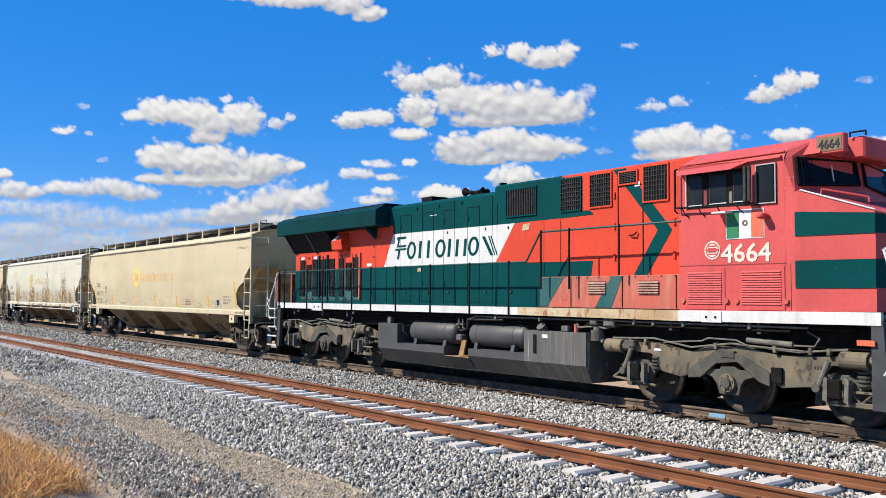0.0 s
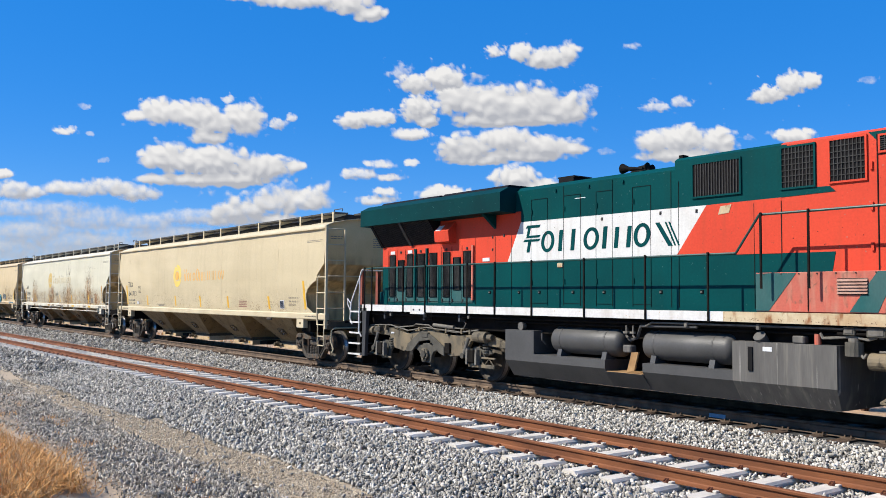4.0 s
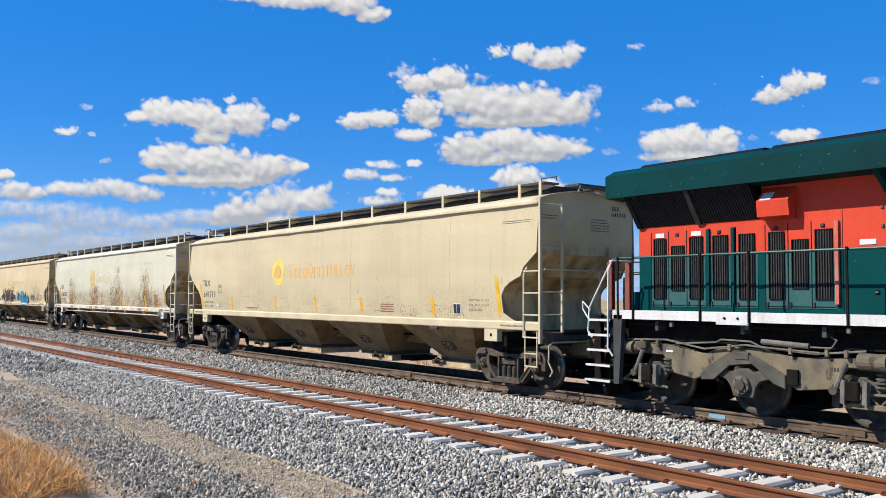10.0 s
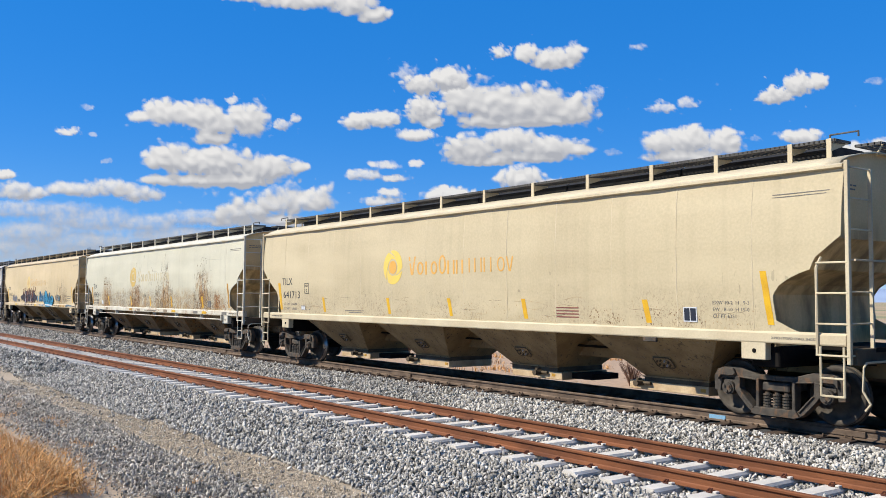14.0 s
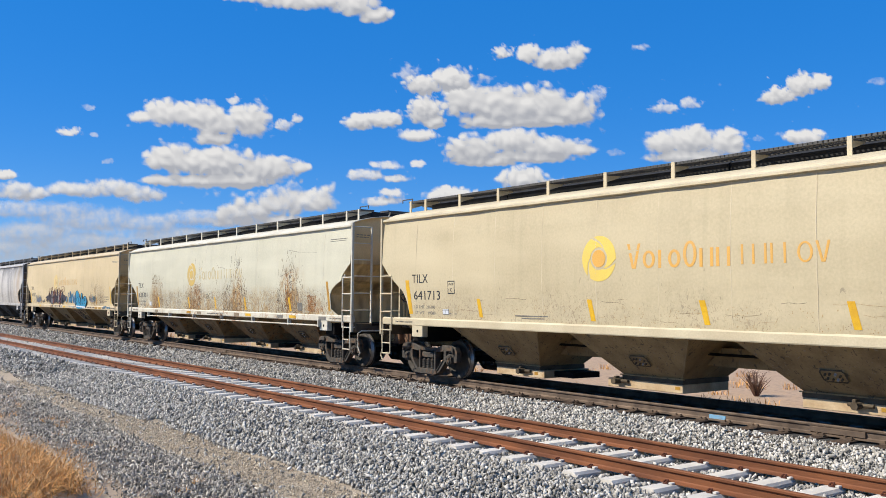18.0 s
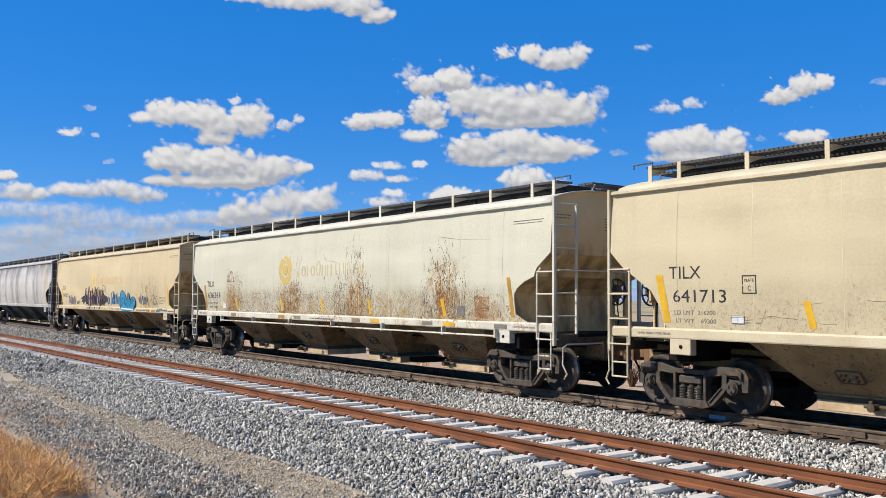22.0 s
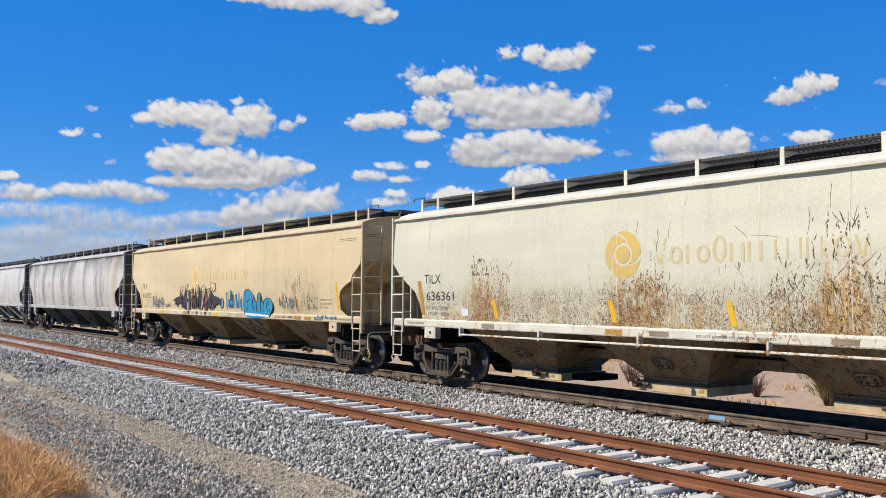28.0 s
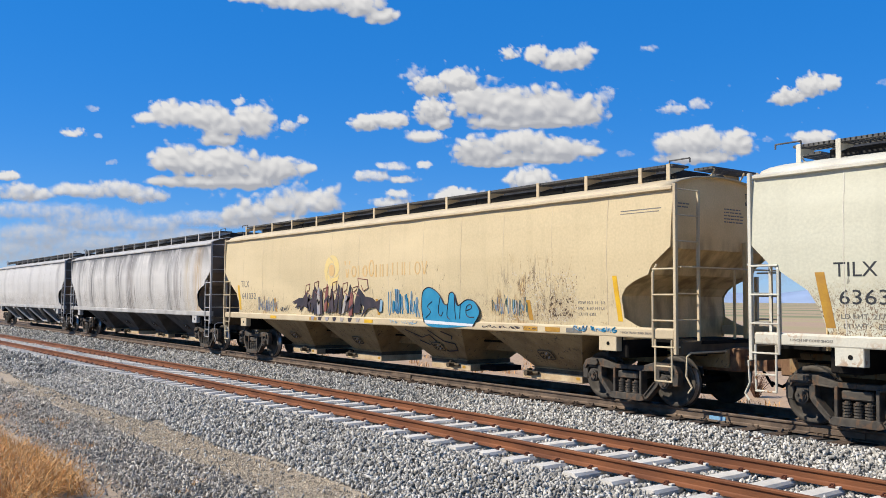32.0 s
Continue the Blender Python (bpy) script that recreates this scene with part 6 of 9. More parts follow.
for x0, x1 in ((0.28, 0.74), (1.54, 2.01)):
    lv = part("louvre", B(x0, x1, -1.37, -1.35, 1.99, 2.23), M_GRILLE, loco)
    for k in range(5):
        z = 2.0 + 0.046 * k
        part("slat", P([(-1.365, z + 0.045), (-1.395, z), (-1.365, z)], x0, x1, "x"), M_LOUVRE, lv)
for k in range(12):
    part("bolt", B(-0.95 + 0.3 * k, -0.93 + 0.3 * k, -1.372, -1.355, 2.30, 2.32), M_SLAT, loco)

# cab
cab_sec = [(-1.5, 1.70), (-1.5, 4.10), (-1.44, 4.20), (-1.02, 4.40), (-0.9, 4.45), (0.9, 4.45), (1.02, 4.40), (1.44, 4.20), (1.5, 4.10), (1.5, 1.70)]
part("cab", P(cab_sec, 2.57, 4.58, "x"), M_CABRED, loco, "faded rose-red driver's cab")
bm = bmesh.new()
for s in (-1, 1):
    for p in ((4.56, 1.5, 3.50), (4.765, 1.49, 3.50), (5.035, 0.08, 3.50), (4.56, 1.5, 4.10), (4.56, 1.44, 4.20), (4.655, 1.40, 4.13), (4.918, 0.08, 4.15), (4.58, 1.02, 4.40), (4.58, 0.9, 4.45), (4.80, 0.9, 4.44), (4.90, 0.4, 4.44)):
        bm.verts.new((p[0], s * p[1], p[2]))
bmesh.ops.convex_hull(bm, input=bm.verts)
part("cab_front", bm, M_CABRED, loco, "slanted rose-red cab front")
bm = bmesh.new()
ya, yb = 1.5, 1.36
ring = lambda x, y, z0, z1: [bm.verts.new(p) for p in ((x, -y, z0), (x, -y, z1), (x, y, z1), (x, y, z0))]
rb, r0, r1 = ring(4.575, 1.498, 1.72, 3.50), ring(4.82, 1.498, 1.72, 3.57), ring(5.92, yb, 1.74, 3.19)
r2 = [bm.verts.new(p) for p in ((6.06, -0.9, 1.74), (6.06, -0.85, 3.12), (6.06, 0.85, 3.12), (6.06, 0.9, 1.74))]
for p, q in ((rb, r0), (r0, r1), (r1, r2)):
    for i in range(4):
        bm.faces.new((p[i], p[(i + 1) % 4], q[(i + 1) % 4], q[i]))
bm.faces.new(r2)
bm.faces.new(rb[::-1])
bmesh.ops.recalc_face_normals(bm, faces=bm.faces)
nose = part("nose", bm, M_CABRED, loco, "red nose with two green bands")
for z0, z1 in ((2.87, 3.24), (2.08, 2.50)):
    bm = bmesh.new()
    hi = [z1, z1, z1 - 0.08 * (z1 > 3), z1 - 0.14 * (z1 > 3), z1 - 0.14 * (z1 > 3)]
    line = [(4.75, -1.508), (4.83, -1.508), (5.92, -1.374), (6.067, -0.90), (6.067, 0.90)]
    lo_ = [bm.verts.new((x, y, z0)) for x, y in line]
    hi_ = [bm.verts.new((x, y, z)) for (x, y), z in zip(line, hi)]
    for i in range(4):
        bm.faces.new((lo_[i], lo_[i + 1], hi_[i + 1], hi_[i]))
    part("green_band", bm, M_TEAL, nose)
part("white_edge", T([(4.84, -1.5, 3.575), (5.92, -1.37, 3.205)], 0.014), M_WHITE, nose)
# windscreen, set back under the brow
for s in (-1, 1):
    c = [Vector((4.765, s * 1.45, 3.66)), Vector((4.995, s * 0.10, 3.74)), Vector((4.925, s * 0.10, 4.11)), Vector((4.695, s * 1.41, 4.08))]
    out_ = Vector((1, -s * -0.19, 0.19)).normalized() * 0.034
    bm = bmesh.new()
    q = [bm.verts.new(p + out_) for p in c]
    bm.faces.new(q if s > 0 else q[::-1])
    bmesh.ops.solidify(bm, geom=bm.faces[:], thickness=0.01)
    ws = part("windscreen", bm, M_CABGLASS, loco, "dark windscreen glass")
    part("screen_gasket", T([p + out_ for p in c + c[:1]], 0.026), M_GRILLE, ws)
    for k in range(1, 5):
        # wire guard over the outer part of the pane
        u = 0.055 * k
        part("guard_wire", T([c[0].lerp(c[1], u) + out_ * 2, c[3].lerp(c[2], u) + out_ * 2], 0.006, 4), M_GRILLE, ws)
part("wiper", T([(4.945, -0.72, 3.76), (4.895, -0.70, 4.02)], 0.010), M_PLATE_WHITE, loco)
part("nose_grab", T([(5.06, -1.30, 3.50), (5.08, -1.30, 3.58), (5.62, -0.95, 3.44), (5.62, -0.95, 3.36)], 0.016), M_CABRED, loco, "red grab iron on the nose")
part("brow", P([(-1.22, 4.15), (-1.02, 4.40), (-0.9, 4.45), (0.9, 4.45), (1.02, 4.40), (1.22, 4.15)], 4.60, 5.0, "x"), M_CABRED, loco)
for s in (-1, 1):
    nb = part("number_board", B(4.90, 5.36, min(s * 1.16, s * 1.02), max(s * 1.16, s * 1.02), 4.13, 4.43, 0.015), M_CABRED, loco)
    part("board_glass", B(4.93, 5.33, min(s * 1.168, s * 1.158), max(s * 1.168, s * 1.158), 4.17, 4.39), M_BOARDTAN, nb, "dull tan number board")
    word("4664", 0.14, 4.96, 4.21, s * 1.174 if s < 0 else 1.15, M_BLACKINK, nb, "board_number", 0.34, bold=0.004)
part("headlight_box", B(4.95, 5.3, -0.45, 0.45, 4.12, 4.47, 0.03), M_CABRED, loco)
part("lamp_guard", T([(5.1, -0.5, 4.46), (5.1, -0.5, 4.53), (5.35, -0.5, 4.53), (5.35, -0.5, 4.46)], 0.014), M_DARK, loco)

# cab side: windows, awning, mirror
sw = part("side_window", B(2.74, 3.96, -1.520, -1.49, 3.44, 4.02), M_GRILLE, loco, "black-framed sliding cab windows")
for x0, x1 in ((2.80, 3.07), (3.22, 3.55), (3.68, 3.94)):
    pn = part("pane", B(x0, x1, -1.526, -1.51, 3.49, 3.99), M_CABGLASS, sw, "dark window pane")
    part("pane_edge", B(x0, x0 + 0.014, -1.531, -1.515, 3.49, 3.99), M_SLAT, pn)
    part("pane_edge", B(x0, x1, -1.533, -1.515, 3.475, 3.488), M_PLATE_WHITE, pn)
part("mullion", B(3.105, 3.165, -1.526, -1.50, 3.47, 3.72), M_SEAMRED, sw, "dark red window post")
part("mullion", B(3.60, 3.655, -1.526, -1.50, 3.47, 3.66), M_GREYINK, sw)
part("frame_edge", B(2.735, 2.75, -1.532, -1.49, 3.44, 4.02), M_PLATE_WHITE, sw)
part("sill_rail", T([(2.57, -1.60, 4.10), (2.57, -1.60, 3.46), (4.14, -1.60, 3.40), (4.14, -1.51, 3.40)], 0.016), M_GRILLE, sw)
for x in (2.72, 3.05, 3.42, 3.80):
    part("window_bracket", T([(x, -1.60, 3.45 - 0.038 * (x - 2.57)), (x + 0.03, -1.57, 3.34), (x + 0.05, -1.50, 3.30)], 0.010, 5), M_GRILLE, sw)
fw_ = part("window_frame", B(4.09, 4.45, -1.520, -1.49, 3.41, 4.04), M_GRILLE, loco, "aluminium window frame")
for a, b, c, d in ((4.09, 4.108, 3.41, 4.04), (4.432, 4.45, 3.41, 4.04), (4.108, 4.432, 3.41, 3.428), (4.108, 4.432, 4.022, 4.04)):
    part("frame_edge", B(a, b, -1.532, -1.50, c, d), M_ALLOY, fw_)
part("pane", B(4.13, 4.41, -1.526, -1.51, 3.45, 4.00), M_CABGLASS, fw_, "dark window pane")
for x in (3.975, 4.055):
    mr = part("mirror", B(x - 0.030, x + 0.030, -1.66, -1.61, 3.45, 4.02, 0.012), M_SLAT, loco, "narrow black wing mirror")
    part("mirror_arm", T([(x, -1.50, 3.44), (x, -1.63, 3.43), (x, -1.63, 3.47)], 0.010, 5), M_GRILLE, mr)
bm = bmesh.new()
q = [bm.verts.new(p) for p in ((2.58, -1.475, 4.19), (4.02, -1.495, 4.135), (3.77, -1.75, 3.985), (2.74, -1.75, 3.99), (2.58, -1.58, 4.10))]
bm.faces.new(q)
bmesh.ops.solidify(bm, geom=bm.faces[:], thickness=0.014)
part("awning", bm, M_CABRED, loco, "red sheet-metal window awning")
part("gutter", P([(-1.49, 4.15), (-1.545, 4.13), (-1.55, 4.105), (-1.49, 4.115)], 3.90, 4.54, "x"), M_CABRED, loco)
part("gutter", P([(-1.44, 4.22), (-1.475, 4.215), (-1.475, 4.195), (-1.44, 4.195)], 2.58, 4.56, "x"), M_CABRED, loco)
part("cab_seam", B(2.57, 4.60, -1.505, -1.49, 2.462, 2.473), M_SEAMRED, loco)
part("cab_seam", B(4.66, 4.672, -1.508, -1.49, 1.74, 2.46), M_BOXRED, loco)
part("grab_iron", T([(2.53, -1.48, 4.15), (2.53, -1.56, 4.12), (2.53, -1.56, 3.42), (2.53, -1.48, 3.38)], 0.014), M_GRILLE, loco)
part("wind_deflector", B(3.40, 3.66, -1.72, -1.5, 3.30, 3.325), M_PLATE_WHITE, loco)
part("marker_light", B(4.20, 4.32, -1.70, -1.5, 3.17, 3.26, 0.025), M_CABRED, loco)
# flag, badge and number
part("flag_field", B(3.52, 4.23, -1.508, -1.49, 2.88, 3.35), M_PLATE_WHITE, loco, "painted flag with a white border")
for x0, x1, mm in ((3.535, 3.765, M_FLAGGREEN), (3.995, 4.215, M_FLAGRED)):
    part("flag_stripe", B(x0, x1, -1.513, -1.5, 2.895, 3.335), mm, loco)
part("flag_emblem", disc(3.88, 3.13, 0.05, -1.508, 16, 0.006, 0.022), M_BROWN, loco)
part("round_badge", disc(3.25, 2.715, 0.155, -1.500, 28, 0.008), M_NUMCREAM, loco, "round white badge")
part("badge_ring", disc(3.25, 2.715, 0.128, -1.508, 28, 0.003, 0.112), M_CABRED, loco)
for z in (2.65, 2.69, 2.745, 2.785):
    part("badge_bar", B(3.17, 3.33, -1.514, -1.505, z - 0.009, z + 0.009), M_CABRED, loco)
part("badge_bar", B(3.12, 3.38, -1.516, -1.505, 2.703, 2.733), M_CABRED, loco)
word("4664", 0.30, 3.42, 2.51, -1.505, M_NUMCREAM, loco, "cab_number", 0.92, bold=0.007, label="cream cab number")
for x0, x1 in ((2.76, 3.43), (3.81, 4.51)):
    lv = part("louvre_door", B(x0 - 0.06, x1 + 0.06, -1.512, -1.49, 1.74, 2.42), M_CABRED, loco, "red louvred door")
    for k in range(14):
        z = 1.82 + 0.039 * k
        part("slat", P([(-1.51, z + 0.037), (-1.529, z + 0.006), (-1.51, z)], x0, x1, "x"), M_CABRED, lv)
for x in (2.66, 3.52, 3.72, 4.60):
    bm = disc(x, 1.88, 0.045, -1.515, 12, 0.02)
    part("padlock", bm, M_BOXRED, loco)
part("warning_plate", B(5.72, 5.98, -1.56, -1.54, 1.26, 1.34), M_FLAGRED, loco)

# handrails
rail_top = [(-12.86, -1.5, 2.66), (-1.36, -1.5, 2.655), (-0.92, -1.5, 3.25), (2.6, -1.5, 3.245)]
hr = part("handrail", T(rail_top, 0.020, 8), M_RAILTEAL, loco, "dark green tubular handrail")
for x, z0, z1 in ((-12.76, 1.55, 2.66), (-12.40, 1.55, 2.66), (-10.94, 1.55, 2.66), (-10.0, 1.55, 2.66), (-8.37, 1.55, 2.66), (-7.4, 1.55, 2.66), (-6.22, 1.53, 2.66), (-4.73, 1.53, 2.66),
                  (-3.22, 1.53, 2.66), (-1.88, 1.53, 2.66), (-0.88, 2.08, 3.25), (-0.07, 2.08, 3.25), (1.22, 2.34, 3.25)):
    part("stanchion", B(x - 0.016, x + 0.016, -1.545, -1.52, z0, z1 + 0.03), M_DARK, hr)
part("handrail", T([(-12.94, 1.5, 2.66), (-1.36, 1.5, 2.655), (-0.92, 1.5, 3.25), (2.6, 1.5, 3.245)], 0.020, 8), M_RAILTEAL, loco)
for x in (-12.8, -11, -9, -7, -5, -3):
    part("stanchion", B(x - 0.022, x + 0.022, 1.515, 1.545, 1.55, 2.66), M_DARK, loco)

# rear steps with their white grab irons
def steps(x_in, s):
    a, b = sorted((x_in, x_in + s * 0.19))
    well = part("step_side", P([(a, 1.62), (b + s * 0.02, 1.62), (b - s * 0.06, 0.36), (a, 0.36)], -1.52, -1.42), M_STEP, loco, "grey step side plate")
    for k in range(5):
        z = 1.53 - 0.283 * k
        x0, x1 = sorted((x_in - s * (0.10 + 0.0 * k), x_in - s * (0.62 + 0.03 * k)))
        part("tread", B(x0, x1, -1.50, -0.95, z - 0.03, z), M_STEP, well)
        part("tread_edge", B(x0, x1, -1.515, -1.495, z - 0.035, z + 0.008), M_WHITE, well, "white step edge")
        part("riser", B(x0, x1, -0.98, -0.95, z - 0.30, z), M_DARK, well)
    x0, x1 = sorted((x_in - s * 0.62, x_in - s * 0.78))
    part("step_back", B(x0, x1, -1.2, -1.1, 0.34, 1.60), M_DARK, well)
    part("grab_iron", T([(x_in - s * 0.02, -1.54, 2.62), (x_in - s * 0.08, -1.56, 2.45), (x_in - s * 0.10, -1.56, 1.0), (x_in + s * 0.0, -1.54, 0.86)], 0.020), M_WHITE, well, "white grab iron")
    part("grab_iron", T([(x_in - s * 0.02, -1.50, 2.64), (x_in - s * 0.14, -1.50, 2.50), (x_in - s * 0.62, -1.50, 1.75), (x_in - s * 0.66, -1.50, 1.30), (x_in - s * 0.55, -1.50, 1.18)], 0.020), M_WHITE, well, "white grab iron")
    part("grab_iron", T([(x_in - s * 0.60, -1.50, 1.70), (x_in - s * 0.80, -1.50, 1.86), (x_in - s * 0.80, -1.50, 1.72), (x_in - s * 0.62, -1.5, 1.50)], 0.016), M_WHITE, well, "white grab iron")


steps(-12.88, 1)
steps(6.10, -1)
for py in (-1.44, -0.95):
    post = part("end_post", B(-13.06, -12.985, py - 0.05, py + 0.05, 1.70, 2.60), M_POST, loco, "red-brown channel post")
    part("post_flange", B(-12.985, -12.95, py - 0.05, py - 0.035, 1.70, 2.60), M_POST, post)
    part("post_flange", B(-12.985, -12.95, py + 0.035, py + 0.05, 1.70, 2.60), M_POST, post)
part("end_rail", T([(-12.98, -1.5, 2.62), (-12.98, -0.45, 2.62), (-12.98, -0.45, 1.70)], 0.018), M_WHITE, loco)
part("end_chain", T([(-12.98, -0.45, 2.2), (-13.0, 0.0, 2.05), (-12.98, 0.45, 2.2)], 0.012), M_GREYINK, loco)
part("sand_hatch", B(-12.90, -12.72, -0.98, -0.55, 1.70, 2.05, 0.03), M_TEAL, loco)
coupler(loco, -12.95, -1)
part("draft_gear", B(-13.3, -12.9, -0.3, 0.3, 0.62, 1.1, 0.02), M_DARK, loco)
part("plough", P([(-13.30, 0.12), (-13.22, 0.12), (-13.06, 0.8), (-13.14, 0.8)], -1.3, 1.3), M_DARK, loco)

# stone chips and scuffs in the paint
def loco_chips(x0, x1, z0, z1, y, n, size, material, seed):
    rng = random.Random(seed)
    verts, faces = [], []
    for _ in range(n):
        x, z, r = rng.uniform(x0, x1), rng.uniform(z0, z1), size * rng.choice((0.4, 0.6, 1, 1.7))
        b, k = len(verts), rng.randint(4, 6)
        verts += [(x + r * rng.uniform(0.4, 1.3) * math.cos(6.2832 * i / k), y, z + r * rng.uniform(0.4, 1.1) * math.sin(6.2832 * i / k)) for i in range(k)]
        faces.append(tuple(range(b, b + k)))
    me = bpy.data.meshes.new("paint_chip")
    me.from_pydata(verts, [], faces)
    me.materials.append(material)
    ob = tagged(new("paint_chip", me), "small chips and scuffs in the paint", kind="stuff")
    ob.parent = loco


for k, (x0, x1, z0, z1, y, n, size, mm) in enumerate(((2.6, 4.56, 1.75, 3.3, -1.5025, 50, 0.005, M_PALESCUFF), (4.45, 4.80, 2.5, 3.9, -1.5025, 26, 0.007, M_PALESCUFF), (2.6, 4.56, 1.75, 4.1, -1.5025, 50, 0.010, M_BOXRED), (-0.8, 2.5, 2.4, 4.3, -1.0025, 90, 0.010, M_BOXRED),
                                                      (-0.8, 2.5, 2.4, 4.3, -1.0030, 60, 0.007, M_SEAM), (-12.6, -1.0, 1.75, 2.6, -1.0025, 160, 0.008, M_TEALDUST), (-7.2, -1.0, 3.6, 4.3, -1.0025, 120, 0.009, M_TEALDUST), (-12.6, -7.4, 2.75, 3.6, -1.0075, 70, 0.008, M_BOXRED),
                                                      (-7.2, -2.9, 2.75, 3.5, -1.0075, 60, 0.007, M_GREYINK), (-12.8, -1.7, 1.56, 1.70, -1.5225, 160, 0.006, M_SILLDIRT), (-1.6, 2.5, 1.56, 1.62, -1.5230, 160, 0.008, M_BROWN), (-13.0, -7.4, 3.85, 4.18, -1.4675, 60, 0.010, M_TEALDUST))):
    loco_chips(x0, x1, z0, z1, y, n, size, mm, 300 + k)

# fuel tank
tk = [(-1.45, 1.24), (-1.45, 0.60), (-1.20, 0.26), (1.20, 0.26), (1.45, 0.60), (1.45, 1.24)]
part("fuel_tank", P(tk, -7.13, -6.24, "x"), M_TANK, loco, "grey fuel tank end")
part("fuel_tank", P([(-1.45, 0.76), (-1.45, 0.60), (-1.20, 0.26), (1.20, 0.26), (1.45, 0.60), (1.45, 0.76)], -6.24, -4.27, "x"), M_TANK, loco, "grey fuel tank")
part("fuel_tank", P([(-1.45, 0.76), (-1.45, 0.60), (-1.20, 0.26), (1.20, 0.26), (1.45, 0.60), (1.45, 0.76)], -3.36, -1.48, "x"), M_TANK, loco, "grey fuel tank")
part("fuel_tank", P([(-1.45, 0.55), (-1.20, 0.26), (1.20, 0.26), (1.45, 0.55)], -4.27, -3.36, "x"), M_TANK, loco, "low step in the fuel tank")
part("rust_stain", B(-4.25, -3.38, -1.43, -0.76, 0.55, 0.557), M_RUSTTAN, loco, "tan rust-stained tank top")
bm = bmesh.new()
r0 = [bm.verts.new((-1.48, y, z)) for y, z in tk]
r1 = [bm.verts.new((0.30 - (0.08 if z < 0.5 else 0.0), y, z)) for y, z in tk]
for i in range(6):
    bm.faces.new((r0[i], r0[(i + 1) % 6], r1[(i + 1) % 6], r1[i]))
bm.faces.new(r0[::-1])
bm.faces.new(r1)
bmesh.ops.recalc_face_normals(bm, faces=bm.faces)
part("fuel_tank", bm, M_TANKDUST, loco, "dusty streaked fuel tank end")
part("tank_back", B(-6.24, -1.48, -0.75, 0.75, 0.6, 1.24), M_DARK, loco)
part("sight_gauge", B(-1.18, -1.10, -1.47, -1.44, 0.78, 1.16), M_GRILLE, loco)
part("pale_tag", B(-0.92, -0.76, -1.458, -1.44, 1.10, 1.17), M_PLATE_WHITE, loco)
part("fuel_filler", R((-1.0, -1.30, 1.22), (-1.0, -1.42, 1.34), 0.10, 14), M_TANKDUST, loco)
part("valve", B(-0.45, -0.25, -1.40, -1.25, 1.24, 1.36, 0.02), M_TANKDUST, loco)
part("valve", R((-0.05, -1.35, 1.24), (-0.05, -1.35, 1.40), 0.05, 10), M_BOXRED, loco)
part("vent_cap", R((-6.70, -1.40, 1.32), (-6.70, -1.30, 1.32), 0.085, 16), M_TANKDUST, loco)
for x0, x1 in ((-5.90, -3.96), (-3.52, -1.53)):
    r = 0.27
    bm = bmesh.new()
    prof = [(0.0, 0.01), (0.01, r * 0.35), (0.04, r * 0.68), (0.09, r * 0.9), (0.16, r)]
    L = x1 - x0
    prof += [(L - a, q) for a, q in prof[::-1]]
    rings = [[bm.verts.new((x0 + a, -1.12 + q * math.cos(k * math.pi / 20), 1.08 + q * math.sin(k * math.pi / 20))) for k in range(40)] for a, q in prof]
    for p, q in zip(rings, rings[1:]):
        for k in range(40):
            bm.faces.new((p[k], p[(k + 1) % 40], q[(k + 1) % 40], q[k]))
    bmesh.ops.recalc_face_normals(bm, faces=bm.faces)
    res_ = part("air_reservoir", bm, M_TANK, loco, "grey cylindrical air reservoir", True)
    for x in (x0 + 0.32, x1 - 0.42):
        part("band", R((x, -1.12, 1.08), (x + 0.03, -1.12, 1.08), r + 0.006, 28), M_TANK, res_)
        part("saddle", P([(-1.38, 0.76), (-1.34, 0.90), (-1.20, 0.85), (-1.0, 0.76)], x - 0.05, x + 0.06, "x"), M_STEP, res_)
part("air_pipe", T([(-3.85, -1.30, 1.42), (-3.80, -1.36, 1.22), (-3.72, -1.36, 1.15), (-3.60, -1.30, 1.20), (-3.45, -1.38, 1.42), (-2.2, -1.40, 1.44)], 0.028), M_TANK, loco)
part("air_pipe", T([(-3.96, -1.2, 1.0), (-3.75, -1.30, 0.95), (-3.70, -1.34, 0.7)], 0.03), M_TANK, loco)
part("drain_valve", B(-3.86, -3.66, -1.42, -1.25, 0.92, 1.06, 0.02), M_TANKDUST, loco)
part("mud_flap", P([(-3.78, 0.56), (-3.60, 0.60), (-3.50, 0.95), (-3.66, 0.93)], -1.40, -1.36), M_RUSTTAN, loco, "rusty bracket")
part("pressure_pipe", T([(-6.0, -1.33, 0.98), (-6.02, -1.42, 1.06), (-6.02, -1.42, 1.2)], 0.02), M_TANK, loco)


